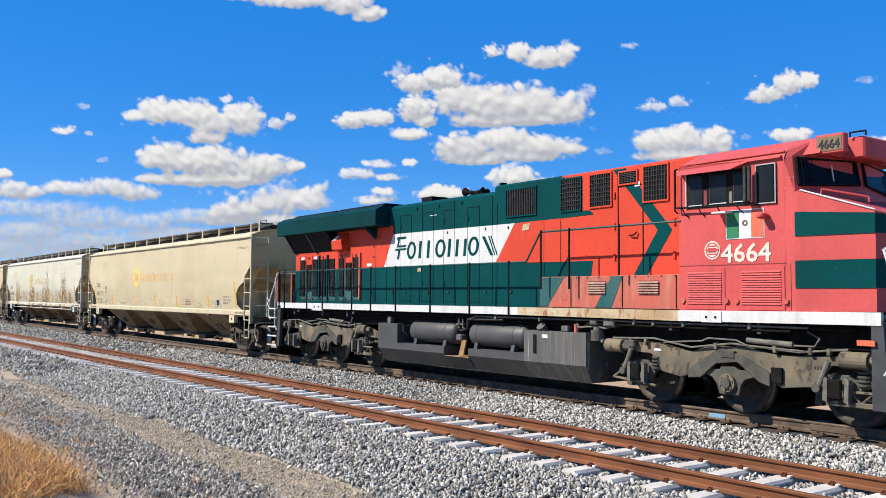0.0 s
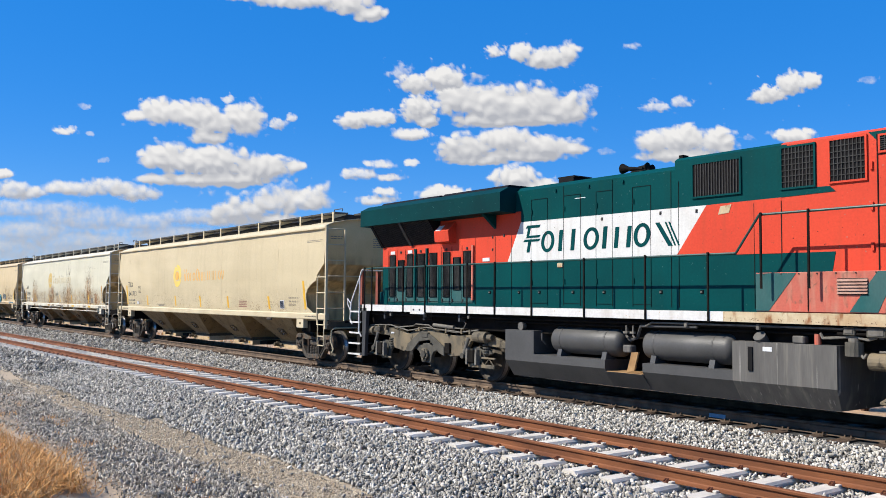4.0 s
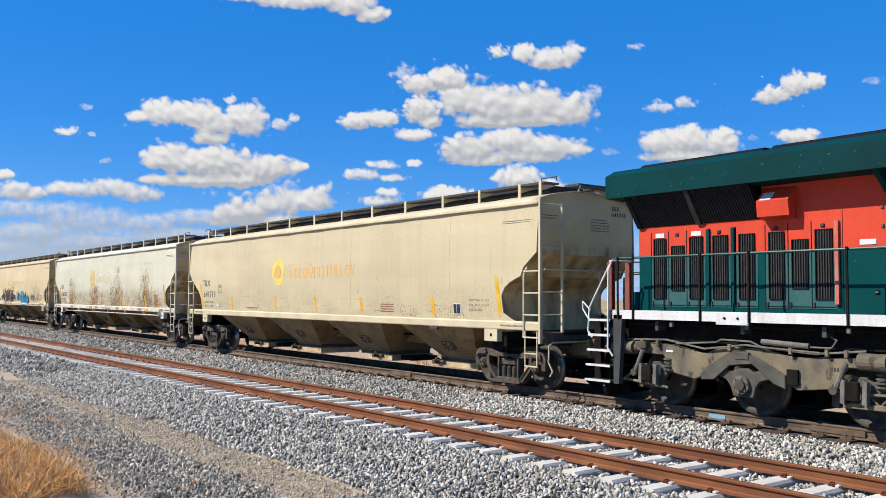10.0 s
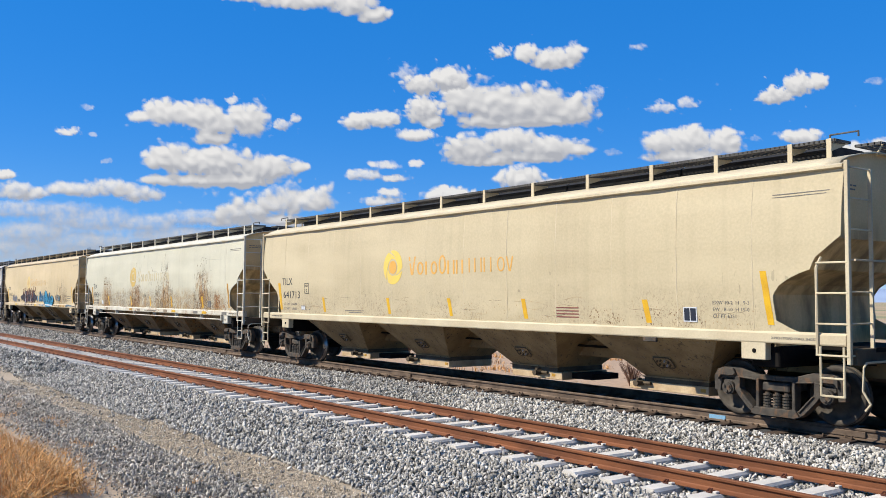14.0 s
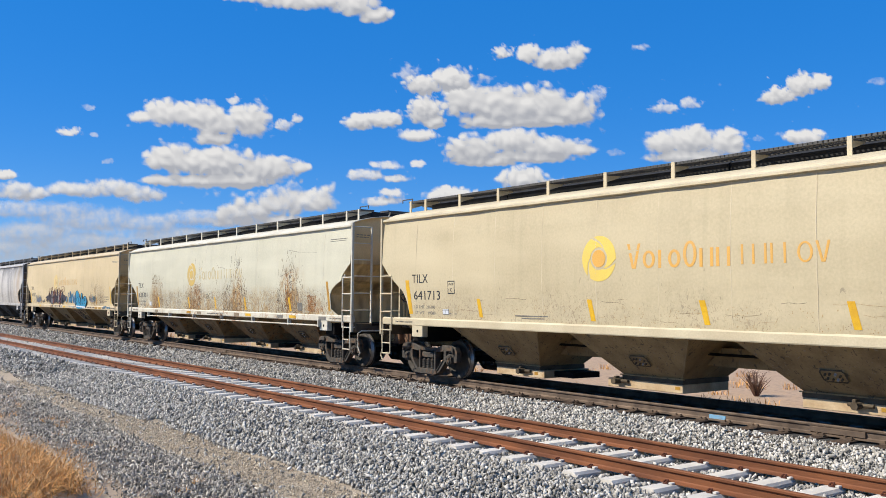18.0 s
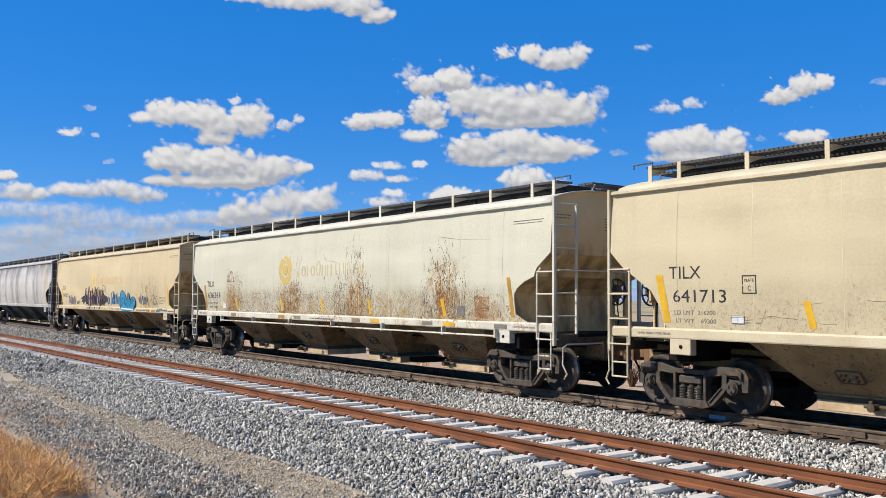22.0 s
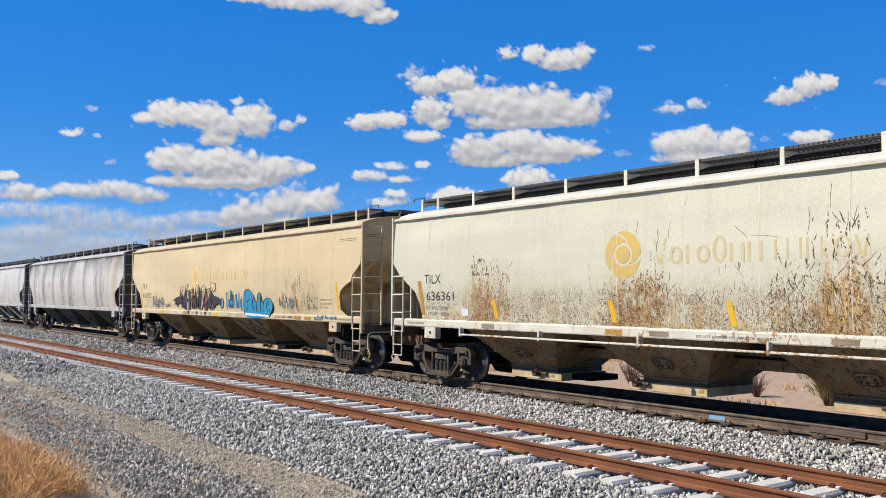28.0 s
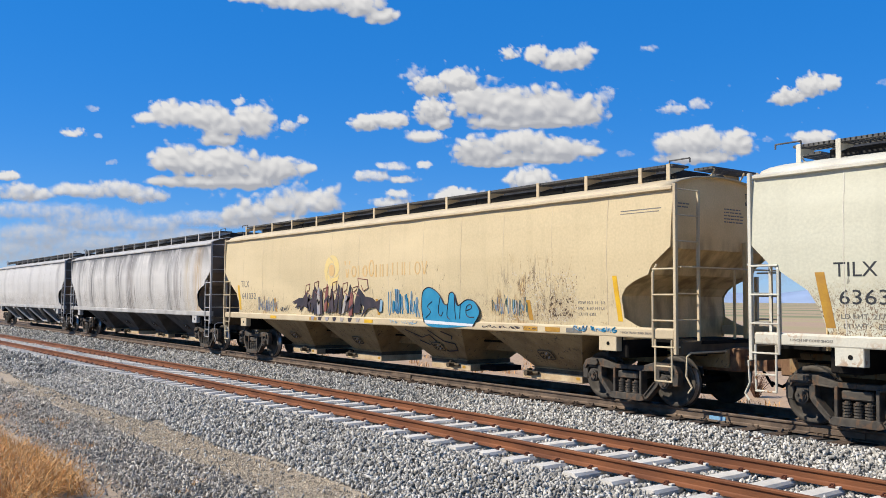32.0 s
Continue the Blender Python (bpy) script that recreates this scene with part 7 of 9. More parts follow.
# bogies
def loco_bogie(cx):
    """Three axles; the sideframe follows the middle axle in an arch."""
    top = [(-2.55, 1.10), (-2.05, 1.14), (-1.45, 1.12), (-0.75, 1.00), (-0.35, 1.13), (0.35, 1.13), (0.95, 1.03), (1.9, 1.07), (2.5, 1.06), (3.05, 0.93)]
    low = [(3.10, 0.80), (2.45, 0.83), (2.15, 0.92), (1.78, 0.92), (1.50, 0.58), (0.98, 0.52), (0.70, 0.68), (0.40, 0.86), (0.0, 0.90), (-0.38, 0.86), (-0.66, 0.66), (-0.95, 0.55),
           (-1.38, 0.62), (-1.62, 0.92), (-2.1, 0.94), (-2.55, 0.92)]
    for s in (-1, 1):
        y0, y1 = sorted((s * 1.16, s * 1.26))
        bm = P([(cx + a, z) for a, z in top + low], y0, y1)
        bmesh.ops.bevel(bm, geom=bm.edges[:], offset=0.012, segments=1, affect="EDGES")
        fr = part("bogie_frame", bm, M_BOGIE, loco, "brown dusty cast bogie frame")
        yy = s * 1.26
        d = lambda a, b: tuple(sorted((yy + s * a, yy + s * b)))
        for ax in (-1.86, 0.0, 1.95):
            bm = bmesh.new()
            wing = [(-0.52, 0.66), (-0.40, 0.76), (-0.18, 0.74), (-0.10, 0.80), (0.12, 0.80), (0.20, 0.74), (0.42, 0.77), (0.54, 0.66), (0.32, 0.60), (0.24, 0.50), (0.20, 0.33), (-0.18, 0.33), (-0.24, 0.50), (-0.32, 0.60)]
            prism(bm, [(cx + ax + a, z) for a, z in wing], *d(-0.10, -0.02 if ax else 0.0))
            bmesh.ops.bevel(bm, geom=bm.edges[:], offset=0.012, segments=1, affect="EDGES")
            bx = part("axle_box", bm, M_STIFF, fr, "winged axle box")
            bm = R((cx + ax, yy - s * 0.03, 0.53), (cx + ax, yy + s * 0.06, 0.53), 0.150, 20)
            part("box_flange", bm, M_BOGIE, bx)
            part("axle_cap", R((cx + ax, yy + s * 0.05, 0.53), (cx + ax, yy + s * 0.10, 0.53), 0.088, 16), M_STIFF, bx, "dull steel axle cap")
            for k in range(6):
                a = 1.047 * k + 0.3
                p = (cx + ax + 0.120 * math.cos(a), 0.53 + 0.120 * math.sin(a))
                part("bolt", R((p[0], yy + s * 0.055, p[1]), (p[0], yy + s * 0.08, p[1]), 0.016, 6), M_PIPE, bx)
            if ax:
                q = -1 if ax < 0 else 1
                part("rubber_pad", B(cx + ax - 0.17, cx + ax + 0.06, *d(0.06, 0.13), 0.44, 0.74, 0.02), M_DARK, bx, "black rubber pad")
                for e in (-0.22, 0.11):
                    part("pad_cheek", P([(cx + ax + e, 0.42), (cx + ax + e + 0.07, 0.40), (cx + ax + e + 0.08, 0.74), (cx + ax + e + 0.02, 0.78)], *d(0.04, 0.14)), M_PIPE, bx)
                part("damper", T([(cx + ax - 0.30, yy + s * 0.12, 0.60), (cx + ax - 0.12, yy + s * 0.12, 1.00)], 0.042, 8), M_PIPE, fr, "pale damper strut")
                part("damper_eye", R((cx + ax - 0.31, yy + s * 0.08, 0.59), (cx + ax - 0.31, yy + s * 0.17, 0.59), 0.065, 10), M_STIFF, fr)
                for k in range(4):
                    part("coil", R((cx + ax + 0.34, yy - s * 0.06, 0.66 + 0.06 * k), (cx + ax + 0.34, yy - s * 0.06, 0.69 + 0.06 * k), 0.11, 12), M_STIFF, fr)
                part("brake_shoe", P([(cx + ax - 0.60, 0.30), (cx + ax - 0.48, 0.28), (cx + ax - 0.46, 0.62), (cx + ax - 0.56, 0.66)], s * 0.86 if s > 0 else -0.96, s * 0.96 if s > 0 else -0.86), M_STIFF, fr)
        band = [(-0.78, 0.65), (-0.69, 0.77), (-0.19, 1.07), (-0.08, 1.09), (0.29, 0.99), (0.8, 0.74), (0.8, 0.53), (0.6, 0.59), (0.21, 0.88), (-0.21, 0.83), (-0.52, 0.58), (-0.78, 0.56)]
        bm = P([(cx + a, z) for a, z in band], *d(0.0, 0.055))
        bmesh.ops.bevel(bm, geom=bm.edges[:], offset=0.01, segments=1, affect="EDGES")
        part("stiffener", bm, M_STIFF, fr, "grey arched stiffener")
        part("stop_block", B(cx - 0.10, cx + 0.16, *d(0.0, 0.07), 0.94, 1.06, 0.01), M_STIFF, fr)
        for k in range(5):
            part("casting_mark", B(cx + 1.52 + 0.05 * k, cx + 1.55 + 0.05 * k, *d(0.0, 0.006), 0.86, 0.91), M_STIFF, fr)
        part("pipe", T([(cx - 1.29, yy + s * 0.05, 1.14), (cx - 0.47, yy + s * 0.06, 1.20), (cx - 0.35, yy + s * 0.06, 1.25), (cx + 0.2, yy + s * 0.06, 1.24), (cx + 0.4, yy + s * 0.06, 1.16), (cx + 1.4, yy + s * 0.06, 1.12)], 0.016), M_PIPE, fr)
        for a in (-2.05, -1.7, -0.2, 0.9, 1.5, 1.8):
            part("pipe_clip", B(cx + a - 0.03, cx + a + 0.03, *d(0.0, 0.08), 1.07, 1.18, 0.008), M_BOGIE, fr)
        part("slack_adjuster", B(cx - 2.18, cx - 1.92, *d(-0.02, 0.12), 1.02, 1.15, 0.015), M_STIFF, fr)
        for a0, a1 in ((-2.62, -2.22), (2.0, 2.42)):
            bm = R((cx + a0, yy + s * 0.05, 1.03), (cx + a1, yy + s * 0.05, 1.03), 0.125, 16)
            rod(bm, (cx + a1, yy + s * 0.05, 1.03), (cx + a1 + 0.18, yy + s * 0.05, 1.03), 0.07, 12)
            part("brake_cylinder", bm, M_BOGIE, fr, "horizontal brake cylinder")
        part("pull_rod", T([(cx - 2.35, yy + s * 0.02, 0.55), (cx - 2.5, yy + s * 0.02, 0.45), (cx - 1.5, yy + s * 0.02, 0.36)], 0.025), M_BOGIE, fr)
        bm = B(cx + 1.72, cx + 2.65, *d(-0.02, 0.04), 0.34, 0.42, 0.01)
        for k in range(5):
            rod(bm, (cx + 1.75 + 0.17 * k, yy + s * 0.01, 0.40 if k % 2 else 0.56), (cx + 1.92 + 0.17 * k, yy + s * 0.01, 0.56 if k % 2 else 0.40), 0.016, 5)
        box(bm, cx + 1.72, cx + 2.65, *d(-0.02, 0.04), 0.545, 0.585, 0.008)
        part("brake_rigging", bm, M_BOGIE, fr, "perforated steel bracket")
        part("air_line", T([(cx - 2.5, yy + s * 0.04, 1.17), (cx - 1.5, yy + s * 0.05, 1.20), (cx - 0.7, yy + s * 0.05, 1.08), (cx + 0.1, yy + s * 0.05, 1.18), (cx + 1.3, yy + s * 0.05, 1.10), (cx + 2.1, yy + s * 0.05, 1.18)], 0.018), M_PIPE, fr)
        part("frame_plate", B(cx + 0.82, cx + 1.01, *d(0.0, 0.05), 0.60, 0.84, 0.006), M_DARK, fr)
        part("frame_plate", B(cx - 1.55, cx - 1.40, *d(0.0, 0.008), 0.98, 1.02), M_PLATE_WHITE, fr)
        part("traction_damper", T([(cx + 0.41, yy + s * 0.06, 1.25), (cx + 1.22, yy + s * 0.06, 1.21)], 0.045, 10), M_PIPE, fr, "pale horizontal damper")
        part("cable", T([(cx + 1.22, yy + s * 0.06, 1.20), (cx + 1.58, yy + s * 0.07, 1.20), (cx + 1.66, yy + s * 0.06, 1.32), (cx + 1.44, yy + s * 0.02, 1.42)], 0.014), M_PIPE, fr)
    part("bogie_centre", B(cx - 2.5, cx + 2.7, -0.62, 0.62, 0.62, 1.14, 0.03), M_DARK, loco)
    for ax in (-1.86, 0.0, 1.95):
        # motor and gear case beside each axle
        part("traction_motor", B(cx + ax + 0.10, cx + ax + 0.98, -0.60, 0.60, 0.17, 0.80, 0.06), M_DARK, loco, "black traction motor")
        part("gear_case", P([(cx + ax - 0.50, 0.30), (cx + ax - 0.36, 0.14), (cx + ax + 0.5, 0.13), (cx + ax + 0.9, 0.30), (cx + ax + 0.8, 0.75), (cx + ax - 0.3, 0.85)], -0.60, -0.46), M_DARK, loco)
    for ax in (-1.86, 0.0, 1.95):
        wheelset(loco, cx + ax, 0.52, (ME_W42, ME_W42B))


loco_bogie(-10.32)
loco_bogie(3.36)


# ---- paint, placards and marks on the wagons ----
def blob(pts, y, thick=0.006, rounds=1):
    """A soft-cornered sprayed shape: the polygon's corners are cut."""
    for _ in range(rounds):
        nxt = []
        for (ax, az), (bx, bz) in zip(pts, pts[1:] + pts[:1]):
            nxt += [(ax * 0.75 + bx * 0.25, az * 0.75 + bz * 0.25), (ax * 0.25 + bx * 0.75, az * 0.25 + bz * 0.75)]
        pts = nxt
    return P(pts, y - thick, y + 0.01)


def yside(z):
    return -side_y(z) - 0.013


part("placard", B(6.82, 7.10, yside(1.7) - 0.004, -1.5, 1.54, 1.79), M_PLATE_WHITE, wagon_a, "dark blue placard with a white rim")
for x in (6.84, 6.97):
    part("placard_field", B(x, x + 0.11, yside(1.7) - 0.008, -1.5, 1.56, 1.77), mat("dark_blue_print", (0.022, 0.028, 0.045)), wagon_a)
part("placard", B(-7.14, -6.90, yside(1.6) - 0.004, -1.5, 1.54, 1.67), M_GREYINK, wagon_a, "small white placard with a dark rim and print")
for a, b, c, d in ((-7.13, -7.025, 1.55, 1.635), (-7.015, -6.91, 1.55, 1.635), (-7.13, -6.91, 1.643, 1.66), (-7.11, -7.05, 1.575, 1.585), (-7.0, -6.93, 1.575, 1.585)):
    part("placard_field", B(a, b, yside(1.6) - (0.010 if d - c < 0.012 else 0.007), -1.5, c, d), M_BLACKINK if d - c < 0.012 else M_PLATE_WHITE, wagon_a)
for a, b, c, d in ((-6.92, -6.66, 2.30, 2.32), (-6.92, -6.66, 2.02, 2.04), (-6.92, -6.90, 2.02, 2.32), (-6.68, -6.66, 2.02, 2.32)):
    part("stencil_bar", B(a, b, yside(2.2) - 0.002, -1.5, c, d), M_BLACKINK, wagon_a)
word("PLATE", 0.05, -6.875, 2.215, yside(2.2) - 0.002, M_BLACKINK, wagon_a, "stencil", 0.17)
word("C", 0.09, -6.82, 2.07, yside(2.1) - 0.002, M_BLACKINK, wagon_a, "stencil", 0.06)
part("placard", B(6.55, 6.85, yside(1.7) - 0.004, -1.5, 1.52, 1.76), M_GREYINK, wagon_b, "dirty dark placard")
part("placard", B(-6.95, -6.70, yside(1.6) - 0.004, -1.5, 1.54, 1.70), M_PLATE_WHITE, wagon_b, "small white placard")
part("sill_lamp", B(5.95, 6.25, -1.56, -1.5, 1.17, 1.25, 0.01), M_CAST, wagon_a)
for car, marks in ((wagon_b, ((-2.55, M_AMBER), (-1.5, M_BROWN_MARK), (2.85, M_YELLOW), (1.9, M_BROWN_MARK), (6.05, M_YELLOW), (5.2, M_GREYINK), (-6.2, M_BROWN_MARK), (7.9, M_GREYINK))),
                   (wagon_c, ((-6.1, M_YELLOW), (-3.5, M_AMBER), (-0.45, M_YELLOW), (2.75, M_AMBER), (5.85, M_AMBER), (6.5, M_AMBER), (7.1, M_GREYINK)))):
    for x, mm in marks:
        part("sill_marker", B(x, x + 0.42, -1.541, -1.53, 1.285, 1.375), mm, car, "faded reflective marker")
for car in (wagon_a, wagon_b, wagon_c):
    # end lettering
    word("TILX", 0.095, 9.538, 3.87, 0.80, M_BLACKINK, car, "reporting_mark", 0.26, turn=math.pi / 2)
    rnge = random.Random(3)
    for y0, z0, rows_ in ((0.16, 3.62, 5), (-1.28, 3.64, 2)):
        for k in range(rows_):
            y = y0
            while y < y0 + (0.50 if rows_ > 2 else 0.40):
                w = rnge.uniform(0.03, 0.11)
                part("stencil_bar", B(9.53, 9.535, y, y + w, z0 - 0.06 * k, z0 + 0.022 - 0.06 * k), M_GREYINK, car)
                y += w + 0.025
for car, num in ((wagon_a, "641713"), (wagon_b, "636361"), (wagon_c, "641032")):
    word(num, 0.095, 9.538, 3.73, 0.80, M_BLACKINK, car, "wagon_number", 0.46, turn=math.pi / 2)

# sprayed shapes on the sand-coloured wagon
yb = yside(1.9)


def shard(pts, y, thick=0.005):
    return P(pts, y - thick, y + 0.01)


def stroke(pts, r=0.014, y=None):
    """A sprayed line through the points, rounded by cutting its corners."""
    for _ in range(2):
        nxt = [pts[0]]
        for (ax, az), (bx, bz) in zip(pts, pts[1:]):
            nxt += [(ax * 0.75 + bx * 0.25, az * 0.75 + bz * 0.25), (ax * 0.25 + bx * 0.75, az * 0.25 + bz * 0.75)]
        pts = nxt + [pts[-1]]
    return T([(x, y or (-sheet_y(x, z, 3) - 0.002 if z > 1.44 else -1.537), z) for x, z in pts], r, 4)


def scribbles(car, x0, x1, z0, z1, n, r, materials, seed, name="graffiti_stroke"):
    """Quick looping sprayed lines inside a box."""
    rng = random.Random(seed)
    for k in range(n):
        x = x0 + (x1 - x0) * (k + rng.uniform(0.1, 0.9)) / n
        w = (x1 - x0) / n * rng.uniform(0.7, 1.6)
        h = (z1 - z0)
        a = z0 + h * rng.uniform(0, 0.25)
        b = z0 + h * rng.uniform(0.55, 1.0)
        kind = rng.randrange(4)
        pts = ([(x, b), (x - 0.2 * w, a), (x + 0.5 * w, a + 0.1 * h), (x + 0.7 * w, b)], [(x, a), (x + 0.1 * w, b), (x + 0.6 * w, b - 0.2 * h), (x + 0.2 * w, (a + b) / 2), (x + 0.9 * w, a)],
               [(x, b), (x + 0.3 * w, a), (x + 0.5 * w, b), (x + 0.8 * w, a)], [(x + 0.5 * w, b), (x, (a + b) / 2), (x + 0.4 * w, a), (x + 0.8 * w, (a + b) / 2), (x + 0.3 * w, (a + b) / 2)])[kind]
        part(name, stroke(pts, r * rng.uniform(0.7, 1.4)), materials[k % len(materials)], car)


tag = part("graffiti", shard([(-4.62, 1.80), (-4.15, 1.93), (-3.92, 1.93), (-3.62, 2.16), (-3.66, 1.98), (-3.30, 1.80), (-3.62, 1.80), (-3.52, 1.60), (-3.86, 1.70), (-4.12, 1.53), (-4.06, 1.70), (-4.42, 1.62), (-4.25, 1.76)], yb), M_TAG_DARK, wagon_c,
           "jagged black and maroon sprayed lettering shape")
part("graffiti_stroke", shard([(-0.72, 2.20), (-0.42, 1.98), (-0.05, 1.94), (0.12, 1.84), (0.38, 1.92), (0.30, 1.56), (0.10, 1.70), (-0.25, 1.66), (-0.58, 1.44), (-0.44, 1.70), (-0.78, 1.86)], yb), M_TAG_DARK, tag)
part("graffiti_stroke", shard([(0.36, 1.90), (0.46, 1.86), (0.42, 1.60), (0.31, 1.58)], yb - 0.002), M_TAG_SKY, tag)
rngd = random.Random(77)
for k in range(15):
    # tall pointed uprights with wall showing between them
    x = -3.62 + 0.20 * k + rngd.uniform(-0.03, 0.03)
    lean, w = rngd.uniform(-0.12, 0.18), rngd.uniform(0.12, 0.21)
    z0, z1 = rngd.uniform(1.42, 1.55), rngd.uniform(2.02, 2.34)
    mm = (M_TAG_DARK, M_TAG_DARK, M_TAG_DARK, M_TAG_GREY, M_TAG_DARK, M_TAG_MAROON, M_TAG_DARK)[k % 7]
    part("graffiti_stroke", shard([(x, z0), (x + w, z0 + 0.04), (x + lean + w * 1.1, z1 - 0.09), (x + lean + w * 0.5, z1), (x + lean * 0.6 - 0.02, (z0 + z1) / 2)], yb - 0.001 * (k % 4)), mm, tag)
    if k % 3 != 1:
        zc = rngd.uniform(1.62, 1.95)
        part("graffiti_stroke", shard([(x, zc), (x + 0.24, zc + 0.14), (x + 0.25, zc + 0.06), (x + 0.02, zc - 0.09)], yb - 0.003), M_TAG_DARK, tag)
for k, x in enumerate((-3.78, -3.25, -2.72, -2.20, -1.62, -1.10)):
    up = 0.10 * math.sin(k * 2.3)
    pts = [(x, 1.92), (x + 0.06, 2.30 + up), (x + 0.30, 2.34 + up), (x + 0.26, 2.16), (x + 0.10, 2.10), (x + 0.40, 1.98)]
    part("graffiti_stroke", T([(a, yb - 0.004, b) for a, b in pts], 0.011, 4), M_TAG_MAROON, tag, "maroon sprayed outline")
part("graffiti_stroke", T([(a, yb - 0.004, b) for a, b in ((-0.72, 2.18), (-0.78, 2.46), (-0.30, 2.42), (-0.26, 2.20), (-0.50, 2.12), (-0.62, 2.28))], 0.011, 4), M_TAG_MAROON, tag, "maroon sprayed outline")
BUBBLE = [(2.31, 1.36), (2.21, 1.60), (2.20, 1.88), (2.23, 2.11), (2.40, 2.20), (2.60, 2.19), (2.85, 2.08), (2.98, 1.96), (3.08, 1.80), (3.26, 1.78), (3.27, 1.96), (3.31, 2.07), (3.44, 2.09), (3.52, 1.98), (3.58, 1.76), (3.72, 1.80), (3.92, 1.92),
          (4.20, 1.90), (4.36, 1.76), (4.43, 1.62), (4.34, 1.50), (4.18, 1.33), (3.7, 1.29), (3.0, 1.25), (2.50, 1.27)]
tag = part("graffiti", blob(BUBBLE, yb), M_TAG_BLUE, wagon_c, "blue bubble-shaped sprayed figure")
part("graffiti_outline", stroke(BUBBLE[:-3], 0.013, yb - 0.008), M_TAG_DARK, tag, "dark sprayed outline")
part("graffiti_stroke", shard([(2.32, 1.42), (4.20, 1.37), (4.16, 1.315), (2.36, 1.34)], yb - 0.004), M_PLATE_WHITE, tag, "pale band")
for pts in ([(2.95, 1.98), (2.86, 1.62), (2.98, 1.50), (3.06, 1.62)], [(3.25, 1.80), (3.20, 1.52), (3.32, 1.46)], [(3.50, 2.0), (3.52, 1.62), (3.56, 1.46)], [(2.62, 1.86), (2.40, 1.74), (2.62, 1.62), (2.38, 1.48)], [(3.72, 1.80), (3.70, 1.48)],
            [(3.92, 1.66), (4.16, 1.72), (4.10, 1.82), (3.92, 1.76), (3.94, 1.52), (4.22, 1.52)]):
    part("graffiti_stroke", stroke(pts, 0.012, yb - 0.008), M_TAG_DARK, tag)
scribbles(wagon_c, 0.70, 1.95, 1.46, 2.2, 13, 0.019, (M_TAG_SKY, M_TAG_SKY, M_TAG_BLUE), 8)
scribbles(wagon_c, -7.05, -5.62, 1.48, 1.98, 24, 0.008, (M_TAG_SKY, M_TAG_GREY, M_TAG_GREY), 9)
scribbles(wagon_c, -5.5, -4.95, 1.48, 1.75, 5, 0.009, (M_GREYINK,), 10)
scribbles(wagon_c, 4.78, 5.95, 1.56, 2.06, 16, 0.009, (M_SCRIBBLE, M_TAG_SKY, M_TAG_GREY), 11)
scribbles(wagon_c, 4.45, 6.2, 1.30, 1.375, 11, 0.007, (M_TAG_DARK,), 12)
scribbles(wagon_c, 7.25, 8.34, 1.31, 1.435, 8, 0.013, (M_TAG_SKY, M_TAG_BLUE), 13)
scribbles(wagon_c, 0.75, 1.95, 1.29, 1.40, 6, 0.008, (M_TAG_SKY,), 14)
for k in range(7):
    x = -3.4 + 0.42 * k
    part("graffiti_stroke", shard([(x, 1.40), (x + 0.22, 1.40), (x + 0.14, 1.29), (x + 0.02, 1.30)], -1.538), (M_TAG_GREY, M_TAG_DARK)[k % 2], wagon_c)
# black loops sprayed on one discharge hopper
for pts in ([(1.2, 1.16), (1.7, 0.98), (2.1, 1.06), (2.2, 0.9), (1.8, 0.8), (1.5, 0.9)], [(2.2, 1.18), (2.5, 0.92), (2.9, 0.86), (2.8, 0.70), (2.4, 0.66), (2.2, 0.78)], [(2.7, 1.16), (3.0, 1.05), (2.9, 0.98)]):
    part("graffiti_stroke", T([(x, -1.41 + (1.22 - z) * 0.975, z) for x, z in pts], 0.013, 4), M_TAG_DARK, wagon_c)


